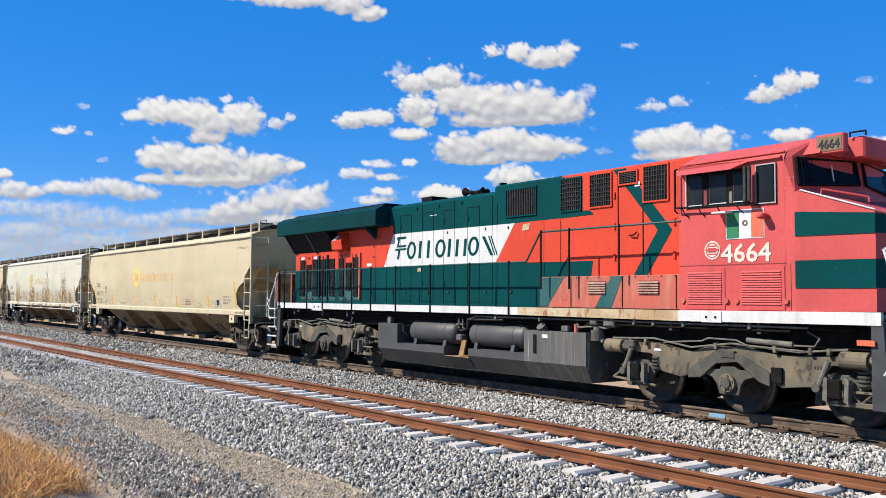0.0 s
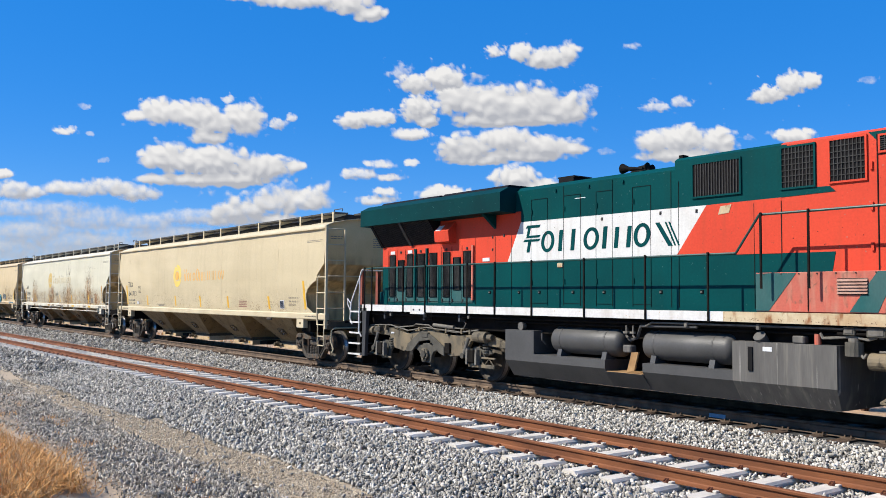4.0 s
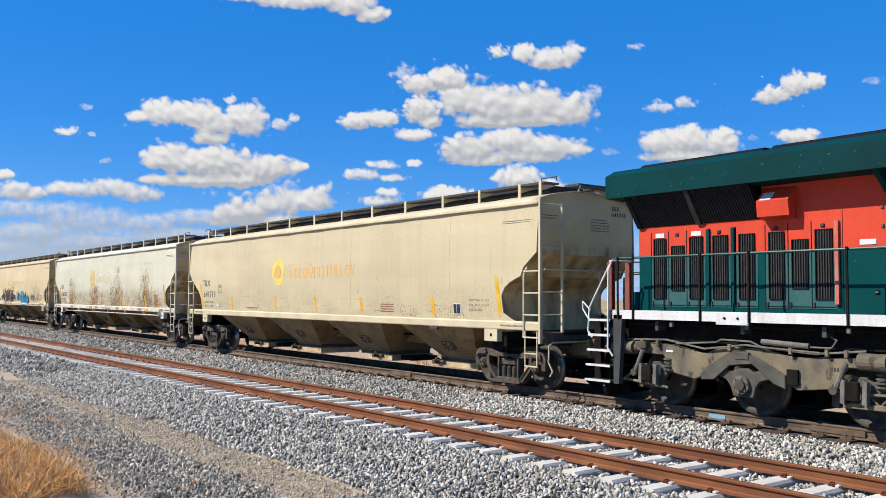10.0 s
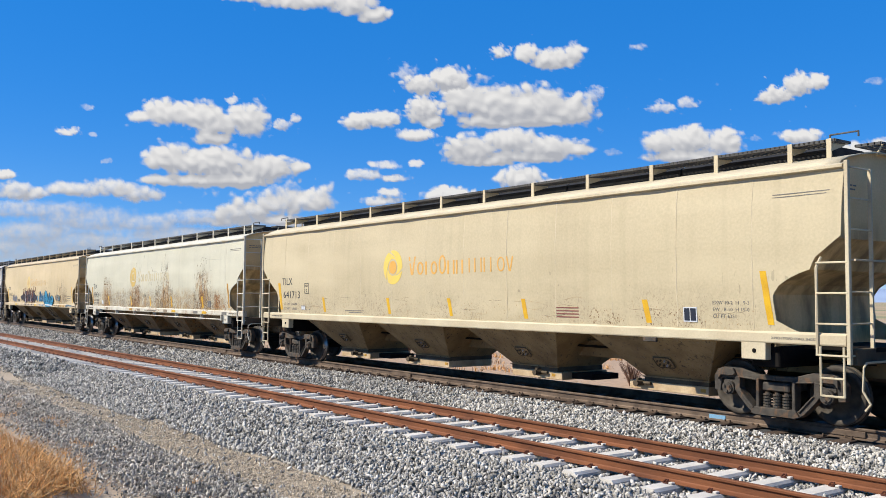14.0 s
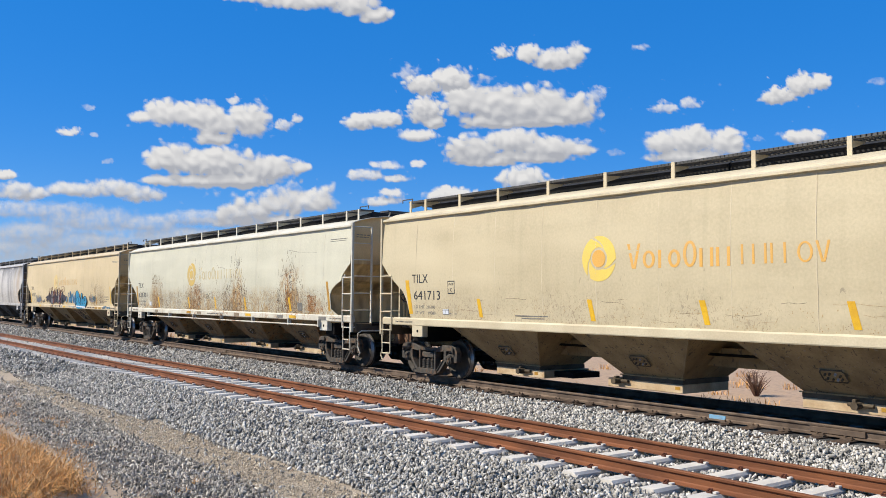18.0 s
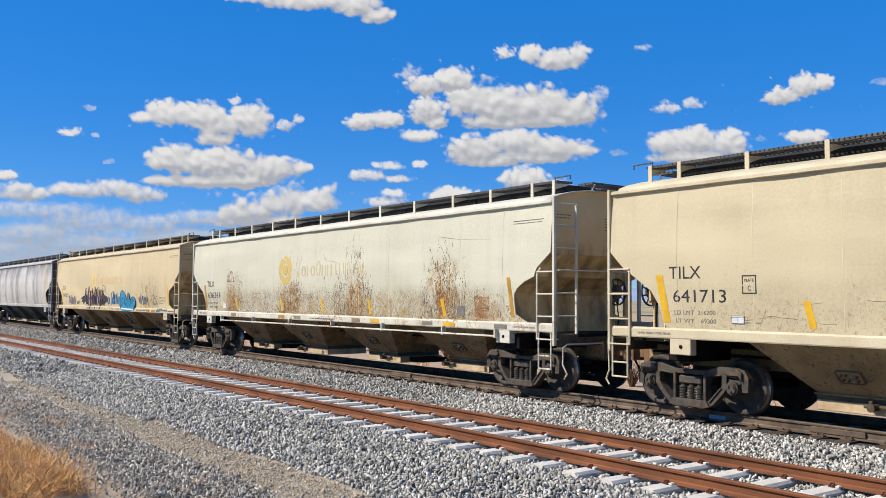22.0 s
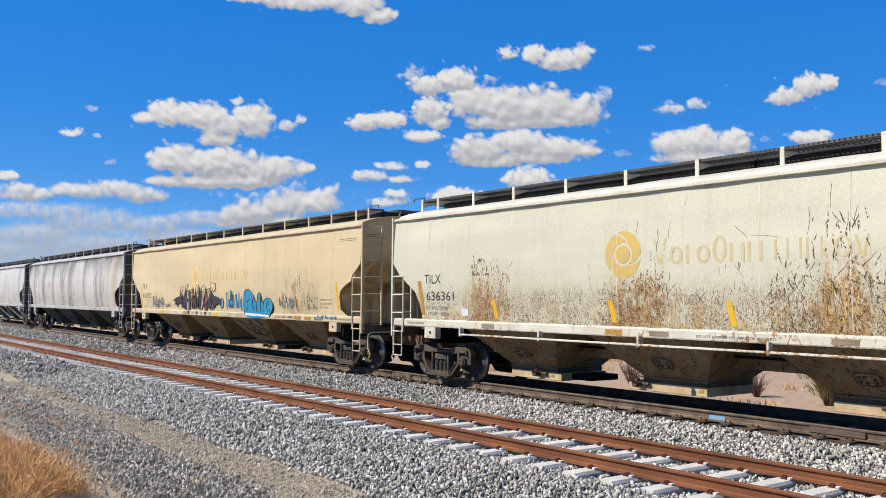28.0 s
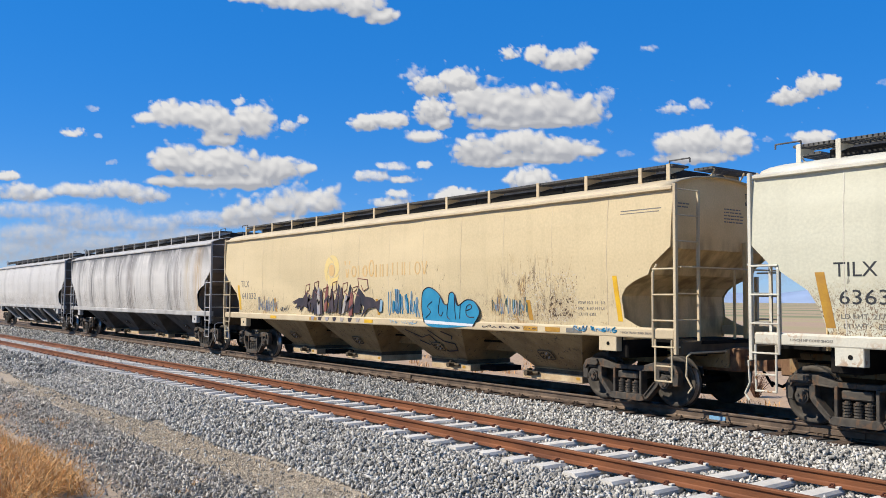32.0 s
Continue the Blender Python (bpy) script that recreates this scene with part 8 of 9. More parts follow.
# flaking paint: cracked lines and chips that show the steel
def cracks(car, seed, lines, chips):
    """lines: x from, to, lowest, highest, how many, material. chips: x from, to, lowest, highest, how many, size, material."""
    rng = random.Random(seed)
    for x0, x1, z0, z1, n, w, mm in lines:
        verts, faces = [], []
        for _ in range(n):
            x = rng.uniform(x0, x1)
            z = z0 + (z1 - z0) * rng.random() ** 1.5
            ln = rng.uniform(0.05, 0.24) * (2.0 if rng.random() < 0.16 else 1)
            steps_ = max(3, int(ln / 0.03))
            drift = rng.choice((-0.022, -0.006, 0, 0, 0.004, 0.012, 0.03))
            b = len(verts)
            for i in range(steps_ + 1):
                if z > 3.6:
                    break
                u = i / steps_
                hw = w * (0.25 + 0.75 * math.sin(math.pi * min(0.98, u + 0.05))) * rng.uniform(0.35, 1.25)
                y = -sheet_y(x, z, seed) - 0.003
                verts += [(x - hw, y, z), (x + hw, y, z)]
                x, z = x + drift + rng.uniform(-0.014, 0.014), z + ln / steps_
            m = (len(verts) - b) // 2
            faces += [(b + 2 * i, b + 2 * i + 1, b + 2 * i + 3, b + 2 * i + 2) for i in range(m - 1) if rng.random() > 0.25]
        me = bpy.data.meshes.new("paint_crack")
        me.from_pydata(verts, [], faces)
        me.materials.append(mm)
        ob = tagged(new("paint_crack", me), "rusty cracks in the paint", kind="stuff")
        ob.parent = car
    for x0, x1, z0, z1, n, size, mm in chips:
        verts, faces = [], []
        while len(faces) < n:
            x, z = rng.uniform(x0, x1), z0 + (z1 - z0) * rng.random() ** 1.35
            if noise.noise((x * 1.7, z * 2.4, seed)) + 0.6 * noise.noise((x * 6, z * 6, seed)) < rng.uniform(-0.45, 0.45):
                continue
            r = size * rng.choice((0.5, 0.7, 1, 1, 1.6))
            y, b = -sheet_y(x, z, seed) - 0.0028, len(verts)
            turn = rng.uniform(0, 6.28)
            k = rng.randint(4, 6)
            verts += [(x + r * rng.uniform(0.5, 1.1) * math.cos(turn + 6.2832 * i / k), y, z + r * rng.uniform(0.6, 1.5) * math.sin(turn + 6.2832 * i / k)) for i in range(k)]
            faces.append(tuple(range(b, b + k)))
        me = bpy.data.meshes.new("paint_flake")
        me.from_pydata(verts, [], faces)
        me.materials.append(mm)
        ob = tagged(new("paint_flake", me), "flaked spots of bare rusty steel", kind="stuff")
        ob.parent = car


M_FLAKE = mat("brown_bare_steel", (0.29, 0.185, 0.09), (0.16, 0.10, 0.055), 0.85, 0, 9, 0.2, 60)
M_FLAKERUST = mat("red_brown_flaking_rust", (0.40, 0.19, 0.065), (0.25, 0.11, 0.04), 0.85, 0, 9, 0.2, 60)
M_FLAKETAN = mat("tan_undercoat", (0.52, 0.375, 0.19), (0.40, 0.27, 0.13), 0.8, 0, 9, 0.1, 60)
M_PALECHIP = mat("pale_undercoat", (0.64, 0.58, 0.46), (0.56, 0.48, 0.36), 0.8, 0, 9, 0.1, 60)
M_CRACK = mat("dark_brown_crack", (0.15, 0.095, 0.055), (0.075, 0.05, 0.032), 0.85, 0, 9, 0.1, 60)
cracks(wagon_b, 2,
       [(-6.5, -5.2, 1.46, 2.7, 46, 0.009, M_CRACK), (-6.6, -5.7, 2.45, 2.85, 12, 0.013, M_FLAKE), (-6.5, -5.2, 1.46, 2.2, 50, 0.011, M_FLAKETAN), (-2.7, -0.85, 1.46, 2.2, 70, 0.010, M_CRACK), (-1.5, -1.0, 1.9, 2.9, 14, 0.007, M_CRACK),
        (-0.8, 0.7, 1.46, 2.5, 22, 0.007, M_CRACK), (0.75, 2.95, 1.46, 2.5, 90, 0.010, M_CRACK), (1.6, 2.5, 2.5, 3.15, 26, 0.012, M_CRACK), (0.9, 2.8, 1.46, 2.3, 50, 0.012, M_FLAKETAN), (5.2, 6.9, 1.46, 2.6, 96, 0.010, M_CRACK),
        (5.4, 6.5, 2.4, 3.2, 34, 0.012, M_CRACK), (5.75, 6.0, 1.7, 2.6, 20, 0.022, M_FLAKERUST), (5.0, 7.0, 1.46, 2.2, 60, 0.012, M_FLAKETAN), (-4.6, -3.0, 1.46, 1.9, 10, 0.006, M_CRACK)],
       [(-6.6, 8.2, 1.45, 2.12, 3600, 0.0085, M_FLAKE), (-6.6, 8.2, 1.45, 2.05, 2200, 0.0105, M_FLAKETAN), (-6.6, -5.3, 1.46, 2.5, 480, 0.0115, M_FLAKERUST), (-6.55, -5.95, 2.45, 2.8, 60, 0.022, M_FLAKE), (-2.15, -1.15, 1.5, 2.45, 520, 0.0145, M_FLAKERUST),
        (-2.7, -0.9, 1.46, 2.3, 380, 0.0115, M_CRACK), (0.9, 2.9, 1.46, 2.3, 520, 0.0105, M_CRACK), (2.1, 2.8, 2.1, 2.8, 40, 0.017, M_FLAKE), (5.2, 6.9, 1.46, 2.4, 480, 0.0115, M_CRACK), (5.6, 6.2, 1.6, 2.7, 150, 0.0145, M_FLAKERUST),
        (7.2, 8.1, 1.52, 1.98, 520, 0.0145, M_FLAKERUST), (7.2, 8.1, 1.5, 2.0, 160, 0.0105, M_CRACK)])
cracks(wagon_c, 3,
       [(5.4, 7.3, 1.5, 2.7, 46, 0.009, M_FLAKETAN), (5.4, 7.3, 1.5, 2.6, 36, 0.006, M_CRACK), (5.7, 6.2, 2.2, 2.6, 6, 0.012, M_CRACK), (-8.1, -7.2, 1.5, 2.4, 26, 0.007, M_FLAKETAN), (-4.0, 1.0, 1.46, 2.1, 40, 0.006, M_FLAKETAN), (-0.4, 3.2, 2.0, 2.7, 14, 0.006, M_CRACK)],
       [(5.3, 7.4, 1.5, 2.5, 700, 0.010, M_PALECHIP), (5.3, 7.4, 1.5, 2.4, 500, 0.009, M_FLAKE), (-8.2, 8.2, 1.45, 1.75, 500, 0.012, M_FLAKETAN), (6.6, 7.3, 1.6, 2.0, 90, 0.02, M_CRACK)])
cracks(wagon_a, 1, [(-7.8, 8.0, 1.46, 1.7, 40, 0.004, M_FLAKETAN)], [(-8.0, 8.2, 1.45, 1.80, 650, 0.008, M_FLAKETAN), (-8.0, 8.2, 1.45, 1.7, 240, 0.006, M_FLAKE), (4.6, 7.2, 1.46, 1.75, 160, 0.012, M_FLAKE)])
# a long dent line and scratches on the chalky wagon
part("scratch", T([(5.9, -1.562, 3.36), (6.6, -1.562, 3.27), (7.6, -1.56, 3.22), (8.6, -1.558, 3.20)], 0.005, 4), M_GREYINK, wagon_b)
part("scratch", T([(5.4, -1.566, 2.55), (6.3, -1.566, 2.78), (6.9, -1.566, 2.86)], 0.005, 4), M_GREYINK, wagon_b)


# scraped lines, chips and a small scribble on the chalky wagon: from, to
SCRAPES = [(-0.69, 3.68, -0.7, 3.54), (-1.76, 3.37, -1.8, 3.08), (-1.01, 3.28, -1.05, 2.99), (1.57, 3.33, 1.55, 2.92), (2.33, 3.29, 2.3, 3), (2.19, 3.22, 2.14, 2.87), (1.93, 3.67, 1.92, 3.29), (0.27, 3.13, 0.52, 2.93), (0.58, 2.96, 1.09, 2.9), (1.28, 2.37, 1.48, 1.95), (1.66, 2.24, 1.9, 2.01), (1.94, 2.44, 1.99, 1.51), (2.38, 2.31, 2.51, 1.95), (2.06, 1.87, 2.48, 1.55), (-1.51, 2.09, -1.15, 1.46), (0.75, 1.91, 0.99, 1.74), (-3.43, 2.31, -3.53, 1.66), (1.61, 1.75, 1.68, 1.46), (-1.7, 2.28, -1.8, 1.69)]
for k, (xa, za, xb, zb) in enumerate(SCRAPES):
    bow = 0.03 * math.sin(k * 2.7)
    mid_ = ((xa + xb) / 2 + bow, (za + zb) / 2 + bow)
    part("scratch", T([(xa, -1.56, za), (mid_[0], -1.56, mid_[1]), (xb, -1.56, zb)], 0.005 + 0.004 * (k % 3 == 0), 4), (M_TAG_DARK, M_RUSTDARK, M_GREYINK)[k % 3], wagon_b)
for x in (-0.73, -0.57):
    part("scribble", T([(x + 0.07 * math.cos(0.524 * i), -1.558, 1.93 + 0.09 * math.sin(0.524 * i)) for i in range(13)], 0.010, 4), M_SCRIBBLE, wagon_b, "dark green scribble")
for s_ in (-1, 1):
    part("scribble", T([(-0.42 - 0.09 * s_, -1.558, 1.83), (-0.42 + 0.09 * s_, -1.558, 2.05)], 0.010, 4), M_SCRIBBLE, wagon_b)
# faint buckles and scrapes low on the clean wagon
rngw = random.Random(9)
for k in range(22):
    x, z = rngw.uniform(-7.5, 8.0), rngw.uniform(1.52, 1.95)
    pts = [(x, -1.53, z)]
    for q in range(rngw.randint(3, 7)):
        x, z = x + rngw.uniform(0.05, 0.16), min(2.0, max(1.48, z + rngw.uniform(-0.022, 0.022)))
        pts.append((x, -1.53, z))
    part("scratch", T(pts, rngw.uniform(0.0015, 0.003), 4), (M_FLAKETAN, M_INNER, M_FLAKE)[k % 3], wagon_a)
for z in (1.73, 1.67, 1.61, 1.55):
    part("stencil_bar", B(5.62 - 1.9, 5.62 - 1.3, -1.536, -1.53, z, z + 0.022), M_TAG_MAROON, wagon_a)


def hug(car, seed):
    """Paint lies on the sheet: bring the marks on one side down onto its dents."""
    gap = {"emblem_core": 0.006, "placard": 0.010, "placard_field": 0.014}
    kinds = ("yellow_mark", "emblem_ring", "emblem_core", "emblem_shape", "reporting_mark", "wagon_number", "stencil", "stencil_bar", "scratch", "paint_chip", "scribble", "placard", "placard_field")
    for ob in [o for o in car.children_recursive if o.type == "MESH"]:
        kind = ob.name.split(".")[0]
        if kind not in kinds or max(v.co.x for v in ob.data.vertices) > 9.50 and kind != "stencil_bar":
            continue
        if min(v.co.y for v in ob.data.vertices) > -1.45:
            continue
        y0 = min(v.co.y for v in ob.data.vertices)
        for v in ob.data.vertices:
            skin = sheet_y(v.co.x, v.co.z, seed) if v.co.z > 1.44 else max(1.536, side_y(v.co.z))
            v.co.y = -skin - gap.get(kind, 0.004) + (v.co.y - y0)


for k, car in enumerate(CARS):
    hug(car, k + 1)


# ---- sky: clouds far behind, hills, the field's plants ----
LENS = 784 / math.tan(radians(53.24 / 2))
CM = aim(3.19)
C_RIGHT, C_UP, C_WAY = CM.col[0].xyz, CM.col[1].xyz, -CM.col[2].xyz
FAR = 3000.0


def cloud_material():
    m = bpy.data.materials.new("glowing_cloud")
    m.use_nodes = True
    n, l = m.node_tree.nodes, m.node_tree.links
    n.remove(n["Principled BSDF"])
    den, rel = n.new("ShaderNodeAttribute"), n.new("ShaderNodeAttribute")
    den.attribute_name, rel.attribute_name = "cloud_mass", "cloud_shading"
    tc = n.new("ShaderNodeTexCoord")
    no = n.new("ShaderNodeTexNoise")
    no.inputs["Scale"].default_value, no.inputs["Detail"].default_value, no.inputs["Roughness"].default_value = 0.035, 6, 0.55
    l.new(tc.outputs["Object"], no.inputs["Vector"])
    a = n.new("ShaderNodeMath")
    a.operation = "MULTIPLY_ADD"
    l.new(no.outputs["Fac"], a.inputs[0])
    a.inputs[1].default_value = 0.58
    l.new(den.outputs["Fac"], a.inputs[2])
    r = n.new("ShaderNodeMapRange")
    r.interpolation_type = "SMOOTHSTEP"
    r.inputs["From Min"].default_value, r.inputs["From Max"].default_value = 0.22, 0.90
    l.new(a.outputs[0], r.inputs["Value"])
    b = n.new("ShaderNodeMath")
    b.operation = "MULTIPLY_ADD"
    l.new(no.outputs["Fac"], b.inputs[0])
    b.inputs[1].default_value = 0.16
    l.new(rel.outputs["Fac"], b.inputs[2])
    ramp = n.new("ShaderNodeValToRGB")
    ramp.color_ramp.elements[0].position, ramp.color_ramp.elements[0].color = 0.24, (0.44, 0.455, 0.50, 1)
    ramp.color_ramp.elements[1].position, ramp.color_ramp.elements[1].color = 0.72, (0.83, 0.82, 0.81, 1)
    sc = n.new("ShaderNodeMath")
    sc.operation = "MULTIPLY"
    sc.inputs[1].default_value = 1 / 1.2
    l.new(b.outputs[0], sc.inputs[0])
    l.new(sc.outputs[0], ramp.inputs["Fac"])
    # the sheet glows by itself; the sun does not light it
    em = n.new("ShaderNodeEmission")
    em.inputs["Strength"].default_value = CLOUD_GLOW
    l.new(ramp.outputs["Color"], em.inputs["Color"])
    tr = n.new("ShaderNodeBsdfTransparent")
    mix = n.new("ShaderNodeMixShader")
    l.new(r.outputs[0], mix.inputs["Fac"])
    l.new(tr.outputs[0], mix.inputs[1])
    l.new(em.outputs[0], mix.inputs[2])
    l.new(mix.outputs[0], n["Material Output"].inputs["Surface"])
    return m


CLOUD_GLOW = 0.75
M_CLOUD = cloud_material()
CLOUDS = []


def cloud(lobes, wisp=0.0, thin=1.0, grey=0.0, label="white fair-weather cumulus cloud", step=3.0):
    """One cloud of the far backdrop: lobes of (x, y, half width, half height) on the sky; ragged by noise."""
    x0 = min(a - c * 1.35 for a, b, c, d in lobes) - 12
    x1 = max(a + c * 1.35 for a, b, c, d in lobes) + 12
    y0 = min(b - d * 1.5 for a, b, c, d in lobes) - 10
    y1 = max(b + d * 1.2 for a, b, c, d in lobes) + 8
    nx, ny = int((x1 - x0) / step) + 2, int((y1 - y0) / step) + 2
    seed = x0 * 0.37 + y0 * 0.11

    rough_k = 0.024 * max(1.0, min(2.4, 55 / max(c for a, b, c, d in lobes)))

    def field(x, y, octaves=4):
        s = -0.55
        for a, b, c, d in lobes:
            dd = d * (0.78 if y > b else 1.0)
            q = (((x - a) / c) ** 2 + ((y - b) / dd) ** 2) ** 0.8
            s = max(s, 1.15 - q) if q < 1.7 else s
        n1 = noise.fractal((x * rough_k * (0.4 if wisp else 1), y * rough_k * 1.3, seed), 1.0, 2.0, octaves)
        # billows: round heads with creases between them
        puff = abs(noise.noise((x * rough_k * 2.2, y * rough_k * 2.6, seed + 5))) - 0.2
        if octaves > 2:
            puff += 0.55 * (abs(noise.noise((x * rough_k * 5.1, y * rough_k * 5.6, seed + 9))) - 0.2) * 0.7
        return s + 0.02 + (0.26 if wisp else 0.34 if thin > 0.8 else 0.7) * n1 + (0.15 if wisp else 0.85) * puff

    cx, cy = (x0 + x1) / 2, (y0 + y1) / 2
    far = FAR + 14 * len(CLOUDS)
    mid = Vector(EYE) + (C_WAY + C_RIGHT * ((cx - 784) / LENS) - C_UP * ((cy - 441) / LENS)) * far
    verts, faces, dens, rel = [], [], [], []
    top, bot = min(b - d for a, b, c, d in lobes), max(b + d for a, b, c, d in lobes)
    for j in range(ny):
        for i in range(nx):
            x, y = x0 + step * i, y0 + step * j
            f = field(x, y)
            edge = min(i, nx - 1 - i, j, ny - 1 - j)
            f -= max(0, 3 - edge) * 0.35
            f3, g = field(x, y, 2), field(x - 4, y - 11, 2)
            verts.append((C_RIGHT * ((x - cx) / LENS) - C_UP * ((y - cy) / LENS)) * far)
            dens.append(max(-1.0, min(0.75, f)) * thin - (1 - thin) * 0.22 - wisp)
            # sunlit heads and grey undersides, painted in as the sheet's own brightness
            rel.append(0.55 + 0.40 * max(-0.55, min(0.9, f3 - g)) + 0.10 * max(0, 0.35 - f) - 0.42 * max(0, (y - top) / (bot - top) - 0.30) - grey)
    for j in range(ny - 1):
        for i in range(nx - 1):
            k = j * nx + i
            if max(dens[k], dens[k + 1], dens[k + nx], dens[k + nx + 1]) > -0.42:
                faces.append((k, k + 1, k + nx + 1, k + nx))
    me = bpy.data.meshes.new("cloud")
    me.from_pydata(verts, [], faces)
    for key, vals in (("cloud_mass", dens), ("cloud_shading", rel)):
        at = me.attributes.new(key, "FLOAT", "POINT")
        at.data.foreach_set("value", vals)
    me.materials.append(M_CLOUD)
    ob = new("cloud", me)
    ob.location = mid
    tagged(ob, label, "cloud", "clouds in the sky", "structure")
    CLOUDS.append((ob, Vector(mid), (13 + 0.0195 * cx) * far / FAR))
    return ob


cloud([(450, -8, 62, 16), (540, -2, 90, 22), (620, 10, 50, 25), (660, 27, 28, 18)])
cloud([(285, 200, 45, 26), (248, 206, 24, 14), (340, 205, 52, 28), (382, 222, 46, 22), (436, 216, 38, 34), (372, 245, 38, 15)])
cloud([(495, 222, 20, 12), (520, 209, 13, 9), (408, 179, 12, 9)], thin=0.65)
cloud([(290, 280, 46, 24), (370, 288, 84, 32), (470, 300, 62, 26), (390, 320, 122, 15), (525, 296, 22, 12), (272, 318, 36, 10)], grey=0.06)
cloud([(30, 340, 62, 18), (120, 334, 52, 14), (190, 335, 60, 20), (252, 346, 40, 15)], thin=0.74, grey=0.10)
cloud([(430, 376, 62, 20), (500, 360, 58, 30), (560, 355, 32, 24), (470, 392, 115, 15)], thin=0.8, grey=0.10)
cloud([(108, 386, 62, 26), (172, 392, 96, 28), (254, 396, 80, 22), (56, 412, 90, 26), (16, 444, 90, 32), (140, 432, 130, 30), (330, 386, 70, 18), (300, 418, 100, 22), (60, 372, 130, 20)], wisp=0.03, thin=0.56, grey=0.20, label="thin hazy bank of cloud near the horizon", step=4)
cloud([(628, 216, 30, 16), (670, 211, 36, 17)])
cloud([(742, 150, 36, 19), (790, 142, 38, 26)])
cloud([(712, 130, 24, 20)], thin=0.5)
cloud([(745, 196, 30, 30), (760, 216, 22, 14)], grey=0.04)
cloud([(733, 240, 40, 13)], thin=0.85)
cloud([(820, 182, 46, 32), (880, 192, 58, 40), (950, 186, 62, 36), (1010, 198, 40, 32), (862, 216, 62, 15), (935, 212, 85, 16)], grey=0.05)
cloud([(1047, 170, 18, 20)], thin=0.5)
cloud([(832, 266, 50, 28), (900, 250, 56, 25), (960, 262, 72, 22), (1012, 265, 40, 13), (850, 285, 62, 11), (930, 277, 88, 14)], grey=0.06)
cloud([(926, 96, 22, 20), (975, 106, 46, 22), (1010, 96, 20, 23)])
cloud([(879, 94, 20, 16)], thin=0.75)
cloud([(1160, 256, 33, 26), (1215, 250, 46, 30), (1275, 252, 35, 27), (1200, 276, 72, 14)])
cloud([(1365, 170, 33, 18), (1410, 150, 30, 23), (1440, 146, 22, 17)])
cloud([(1165, 190, 25, 13), (1212, 182, 22, 11)], thin=0.6)
cloud([(1126, 83, 17, 9)], thin=0.5)
cloud([(1410, 242, 42, 14)], thin=0.9)
cloud([(640, 310, 36, 11), (680, 293, 26, 11), (692, 315, 22, 8), (735, 290, 14, 7)], thin=0.7)
cloud([(682, 341, 27, 10), (672, 356, 38, 10)], thin=0.75)
cloud([(790, 346, 48, 17)])
cloud([(915, 316, 46, 24), (957, 330, 42, 14)])
cloud([(6, 309, 24, 10)])
cloud([(117, 233, 21, 10)], thin=0.75)
cloud([(150, 190, 18, 8), (162, 238, 11, 6), (188, 285, 12, 7)], thin=0.45)
cloud([(1522, 276, 60, 24), (1570, 262, 40, 20)])
cloud([(1525, 346, 80, 22), (1450, 352, 40, 12), (1560, 318, 30, 14)], thin=0.9)
cloud([(1080, 270, 18, 8), (1330, 245, 16, 8), (1545, 145, 20, 9)], thin=0.4)
cloud([(120, 455, 420, 80), (700, 470, 420, 60), (1250, 460, 460, 66)], wisp=0.10, thin=0.5, grey=0.12, label="pale haze along the horizon", step=8)
cloud([(1490, 405, 120, 16), (1330, 400, 80, 14)], wisp=0.08, thin=0.7, step=4)


def hills():
    bm = bmesh.new()
    line = []
    for i in range(241):
        a = radians(-40 + i * 0.75)
        x, y = 4300 * math.sin(-a), 4300 * math.cos(a)
        h = 34 + 46 * max(0, noise.fractal((a * 5, 3, 1), 1.0, 2.0, 5) + 0.3) + 12 * noise.noise((a * 19, 1, 4))
        line.append((bm.verts.new((x * 0.94, y * 0.94, -3)), bm.verts.new((x * 0.97, y * 0.97, h * 0.55)), bm.verts.new((x, y, h)), bm.verts.new((x * 1.03, y * 1.03, -3))))
    for p, q in zip(line, line[1:]):
        for k in range(3):
            bm.faces.new((p[k], q[k], q[k + 1], p[k + 1]))
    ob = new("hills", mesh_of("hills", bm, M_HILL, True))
    return tagged(ob, "low blue hazy hills on the horizon", "hills", kind="structure")


hills()


def blades(name, spots, height, width, material, label, category, seed, lean=0.5, kind=""):
    """Grass: narrow bent blades, three joints each."""
    rng = random.Random(seed)
    verts, faces = [], []
    for x, y, z in spots:
        h = height * rng.uniform(0.45, 1.1)
        a = rng.uniform(0, 6.283)
        ln = rng.uniform(0.1, lean) * h
        dx, dy = math.cos(a), math.sin(a)
        wx, wy = -dy * width * 0.5, dx * width * 0.5
        b = len(verts)
        for k, (t, w) in enumerate(((0, 1), (0.45, 0.85), (0.8, 0.55), (1, 0.12))):
            px, py, pz = x + dx * ln * t * t, y + dy * ln * t * t, z + h * (t - 0.18 * t * t)
            verts += [(px - wx * w, py - wy * w, pz), (px + wx * w, py + wy * w, pz)]
        for k in range(3):
            faces.append((b + 2 * k, b + 2 * k + 1, b + 2 * k + 3, b + 2 * k + 2))
    me = bpy.data.meshes.new(name)
    me.from_pydata(verts, [], faces)
    me.materials.append(material)
    return tagged(new(name, me), label, category, kind=kind)


def tuft_spots(cx, cy, rx, ry, n, seed):
    rng = random.Random(seed)
    out = []
    while len(out) < n:
        a, r = rng.uniform(0, 6.283), rng.random() ** 0.6
        x, y = cx + rx * r * math.cos(a), cy + ry * r * math.sin(a)
        out.append((x, y, ground_z(x, y) - 0.02))
    return out


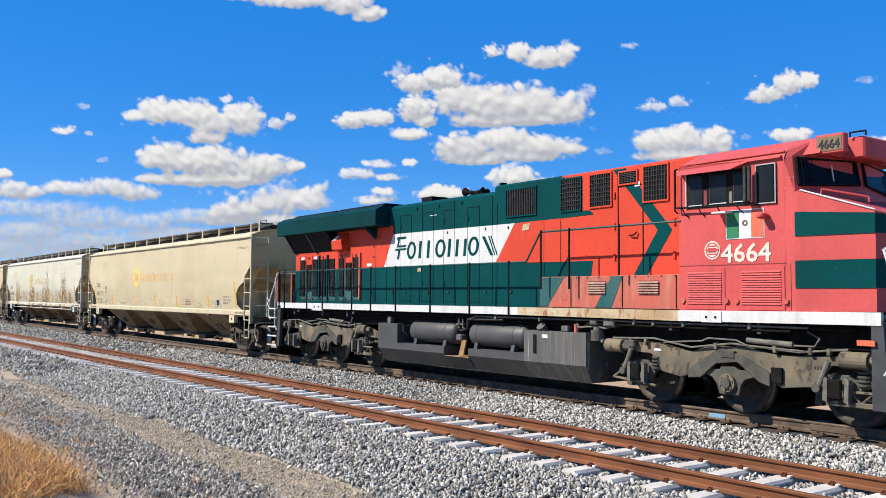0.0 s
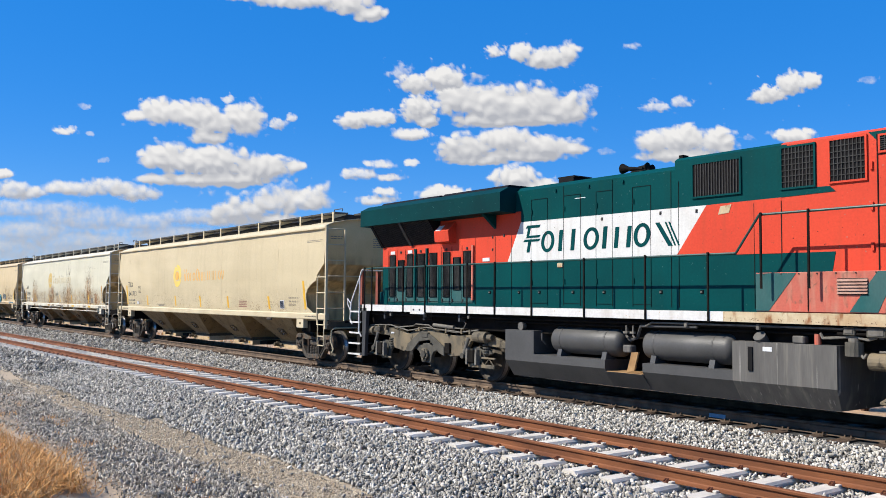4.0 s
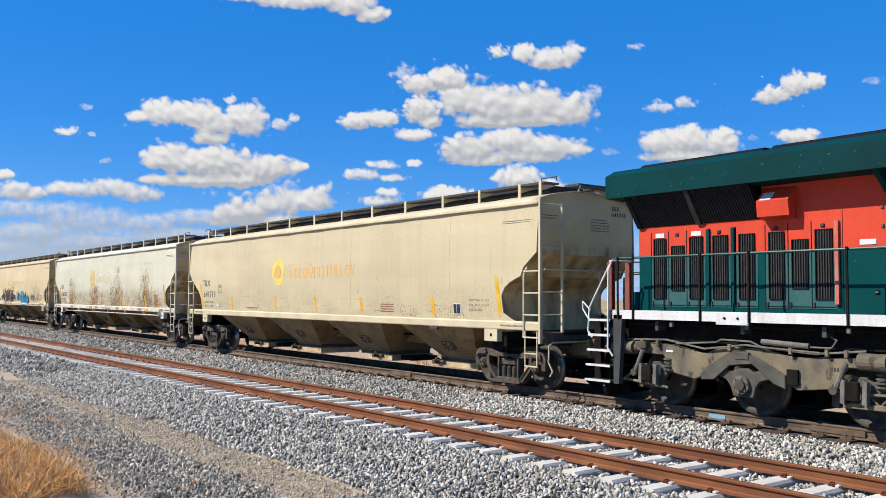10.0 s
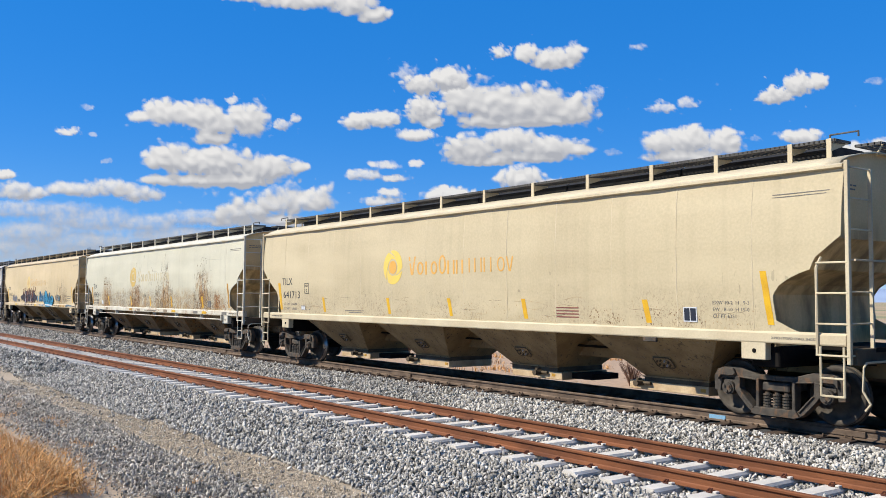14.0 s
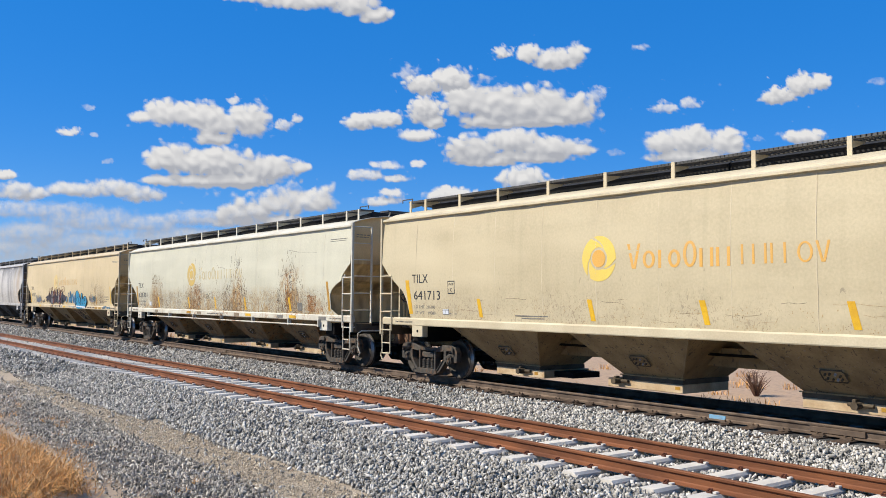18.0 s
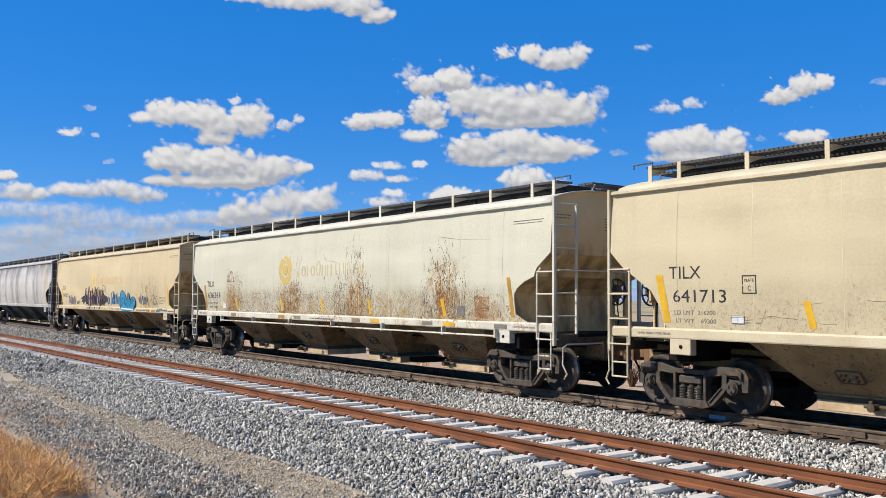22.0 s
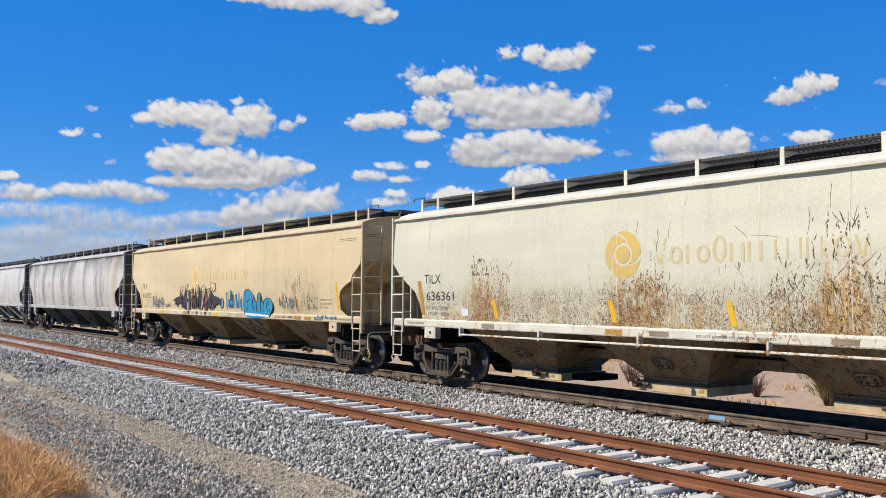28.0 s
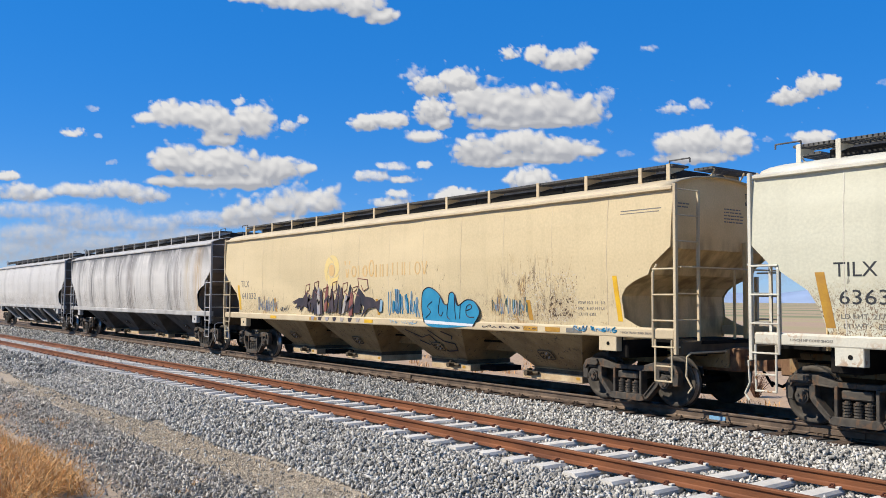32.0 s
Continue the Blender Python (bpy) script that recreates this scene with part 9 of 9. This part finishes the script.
def tangle(name, spots, length, width, material, label, category, seed):
    """Matted dry stalks: each a thin ribbon that sets out upwards and wanders over."""
    rng = random.Random(seed)
    verts, faces = [], []
    for x, y, z in spots:
        L = length * rng.uniform(0.4, 1.15) / 5
        d = Vector((rng.uniform(-1, 1), rng.uniform(-1, 1), rng.uniform(0.15, 1.3))).normalized()
        p = Vector((x, y, z + rng.uniform(0, 0.08)))
        w = Vector((rng.uniform(-1, 1), rng.uniform(-1, 1), rng.uniform(-0.3, 0.3))).normalized() * width * 0.5
        b = len(verts)
        for k in range(6):
            q = w * (1 - 0.16 * k)
            verts += [p - q, p + q]
            p = p + d * L
            d = (d + Vector((rng.uniform(-1, 1), rng.uniform(-1, 1), rng.uniform(-0.85, 0.6))) * 1.0).normalized()
            if p.z < z + 0.01:
                p.z = z + 0.01
        faces += [(b + 2 * k, b + 2 * k + 1, b + 2 * k + 3, b + 2 * k + 2) for k in range(5)]
    me = bpy.data.meshes.new(name)
    me.from_pydata(verts, [], faces)
    me.materials.append(material)
    return tagged(new(name, me), label, category, kind="stuff")


spots = []
for k, (cx, cy, rx, ry, n) in enumerate(((-14.0, -11.35, 1.0, 0.40, 1500), (-12.8, -11.40, 0.8, 0.42, 2000), (-11.7, -11.50, 0.7, 0.42, 2000), (-10.8, -11.75, 0.7, 0.50, 2400),
                                         (-15.4, -11.15, 0.6, 0.25, 350), (-10.0, -12.2, 0.8, 0.6, 1800), (-13.3, -11.0, 0.7, 0.22, 700), (-12.3, -11.02, 0.6, 0.22, 800), (-11.4, -11.12, 0.6, 0.22, 900), (-12.3, -10.78, 0.22, 0.10, 60), (-11.4, -10.85, 0.2, 0.1, 60), (-10.9, -10.9, 0.2, 0.1, 60))):
    spots += tuft_spots(cx, cy, rx, ry, n, 20 + k)
tangle("dry_grass", spots[::2], 0.42, 0.012, M_BRUSHDRY, "clump of golden dry grass on the sandy verge", "grass", 4)
tangle("dry_grass", spots[::8], 0.50, 0.008, M_STRAW, "taller pale straw stalks in the dry grass", "grass", 5)
# sparse wisps among the stones
rng = random.Random(31)
loose = []
for k in range(40):
    cx, cy = rng.uniform(-26, -9), rng.uniform(-10.4, -9.2)
    loose += tuft_spots(cx, cy, 0.12, 0.1, 22, 100 + k)
blades("dry_grass", loose, 0.16, 0.006, M_BRUSHDRY, "thin wisps of dry grass among the gravel", "grass", 6, 0.9, "stuff")
spots = []
rng = random.Random(44)
for k in range(260):
    cx, cy = rng.uniform(-60, -4), rng.uniform(5.0, 24)
    spots += tuft_spots(cx, cy, 0.3, 0.3, 24, 400 + k)
blades("dry_grass", spots, 0.30, 0.02, M_BRUSHDRY, "tufts of dry grass on the field behind the track", "grass", 9, 0.8, "stuff")


def bush(name, at, size, n, leaf, twig, label, seed, leafy=True):
    """Branching stems from the root, with small leaves or bare twigs along them."""
    rng = random.Random(seed)
    ob = thing(name, label, "bush", "bushes behind the track", at=(at[0], at[1], ground_z(*at)))
    bm = bmesh.new()
    tips = []
    for k in range(n):
        a, r = rng.uniform(0, 6.283), rng.uniform(0.2, 1) * size * 0.6
        h = rng.uniform(0.55, 1.0) * size
        p = [Vector((0.1 * r * math.cos(a), 0.1 * r * math.sin(a), -0.03)), Vector((0.5 * r * math.cos(a), 0.5 * r * math.sin(a), h * 0.55)), Vector((r * math.cos(a), r * math.sin(a), h))]
        rod(bm, p[0], p[1], 0.016, 4, 0.011)
        rod(bm, p[1], p[2], 0.011, 4, 0.004)
        for q in range(5):
            t = rng.uniform(0.25, 1)
            base = p[1].lerp(p[2], t) if rng.random() < 0.6 else p[0].lerp(p[1], t)
            end = base + Vector((rng.uniform(-1, 1), rng.uniform(-1, 1), rng.uniform(0.2, 1))) * 0.24 * size
            rod(bm, base, end, 0.006, 3, 0.003)
            tips.append((base, end))
    part("stem_mass", bm, twig, ob)
    if leafy:
        bm = bmesh.new()
        for base, end in tips:
            for q in range(12):
                c = base.lerp(end, rng.uniform(0.1, 1.1)) + Vector((rng.uniform(-1, 1), rng.uniform(-1, 1), rng.uniform(-1, 1))) * 0.05 * size
                d = ((end - base).normalized() + Vector((rng.uniform(-1, 1), rng.uniform(-1, 1), rng.uniform(-0.2, 1))) * 0.6).normalized()
                e = d.orthogonal().normalized() * 0.006 * (0.6 + size)
                L = 0.085 * (0.6 + size)
                bm.faces.new([bm.verts.new(v) for v in (c, c + d * L * 0.5 + e, c + d * L, c + d * L * 0.5 - e)])
        part("leaves", bm, leaf, ob)
    return ob


for k, (x, y, s) in enumerate(((-11.1, 7.0, 1.15), (-12.4, 7.6, 1.0), (-10.0, 6.6, 1.0))):
    bush("green_bush", (x, y), s * 1.1, 34, M_GREEN, M_TWIG, "olive-green desert bush on the bare ground", 60 + k)
for k, (x, y, s) in enumerate(((-28.3, 7.9, 1.1), (-29.4, 8.3, 0.9), (-23.0, 7.8, 1.1), (-21.9, 7.7, 0.9), (-17.0, 7.5, 0.9), (-34.4, 9.6, 1.1), (-18.4, 7.0, 0.8), (-38.5, 9.5, 1.0), (-14.6, 7.8, 0.7), (-44, 10, 1.1))):
    bush("dry_bush", (x, y), s, 44, M_TWIG, M_TWIG, "leafless reddish-brown thorn bush", 80 + k, False)


def motions():
    for car, x in [(loco, 0.0)] + [(c, c.location.x) for c in CARS]:
        walk(car, [(t, pose(x + S(t), 0, 0)) for t in range(0, 33)])
    for axle, x, r in AXLES:
        walk(axle, [(k * 0.2, pose(x, 0, r, 0, math.degrees((S(k * 0.2) - S(0)) / r), 0)) for k in range(161)])

    # the wind carries the clouds slowly to the right
    for ob, mid, drift in CLOUDS:
        rows = [(t, Matrix.Translation(mid + C_RIGHT * (drift * (t - 9) / 32 / LENS * FAR))) for t in (0, 16, 32)]
        walk(ob, rows)


motions()
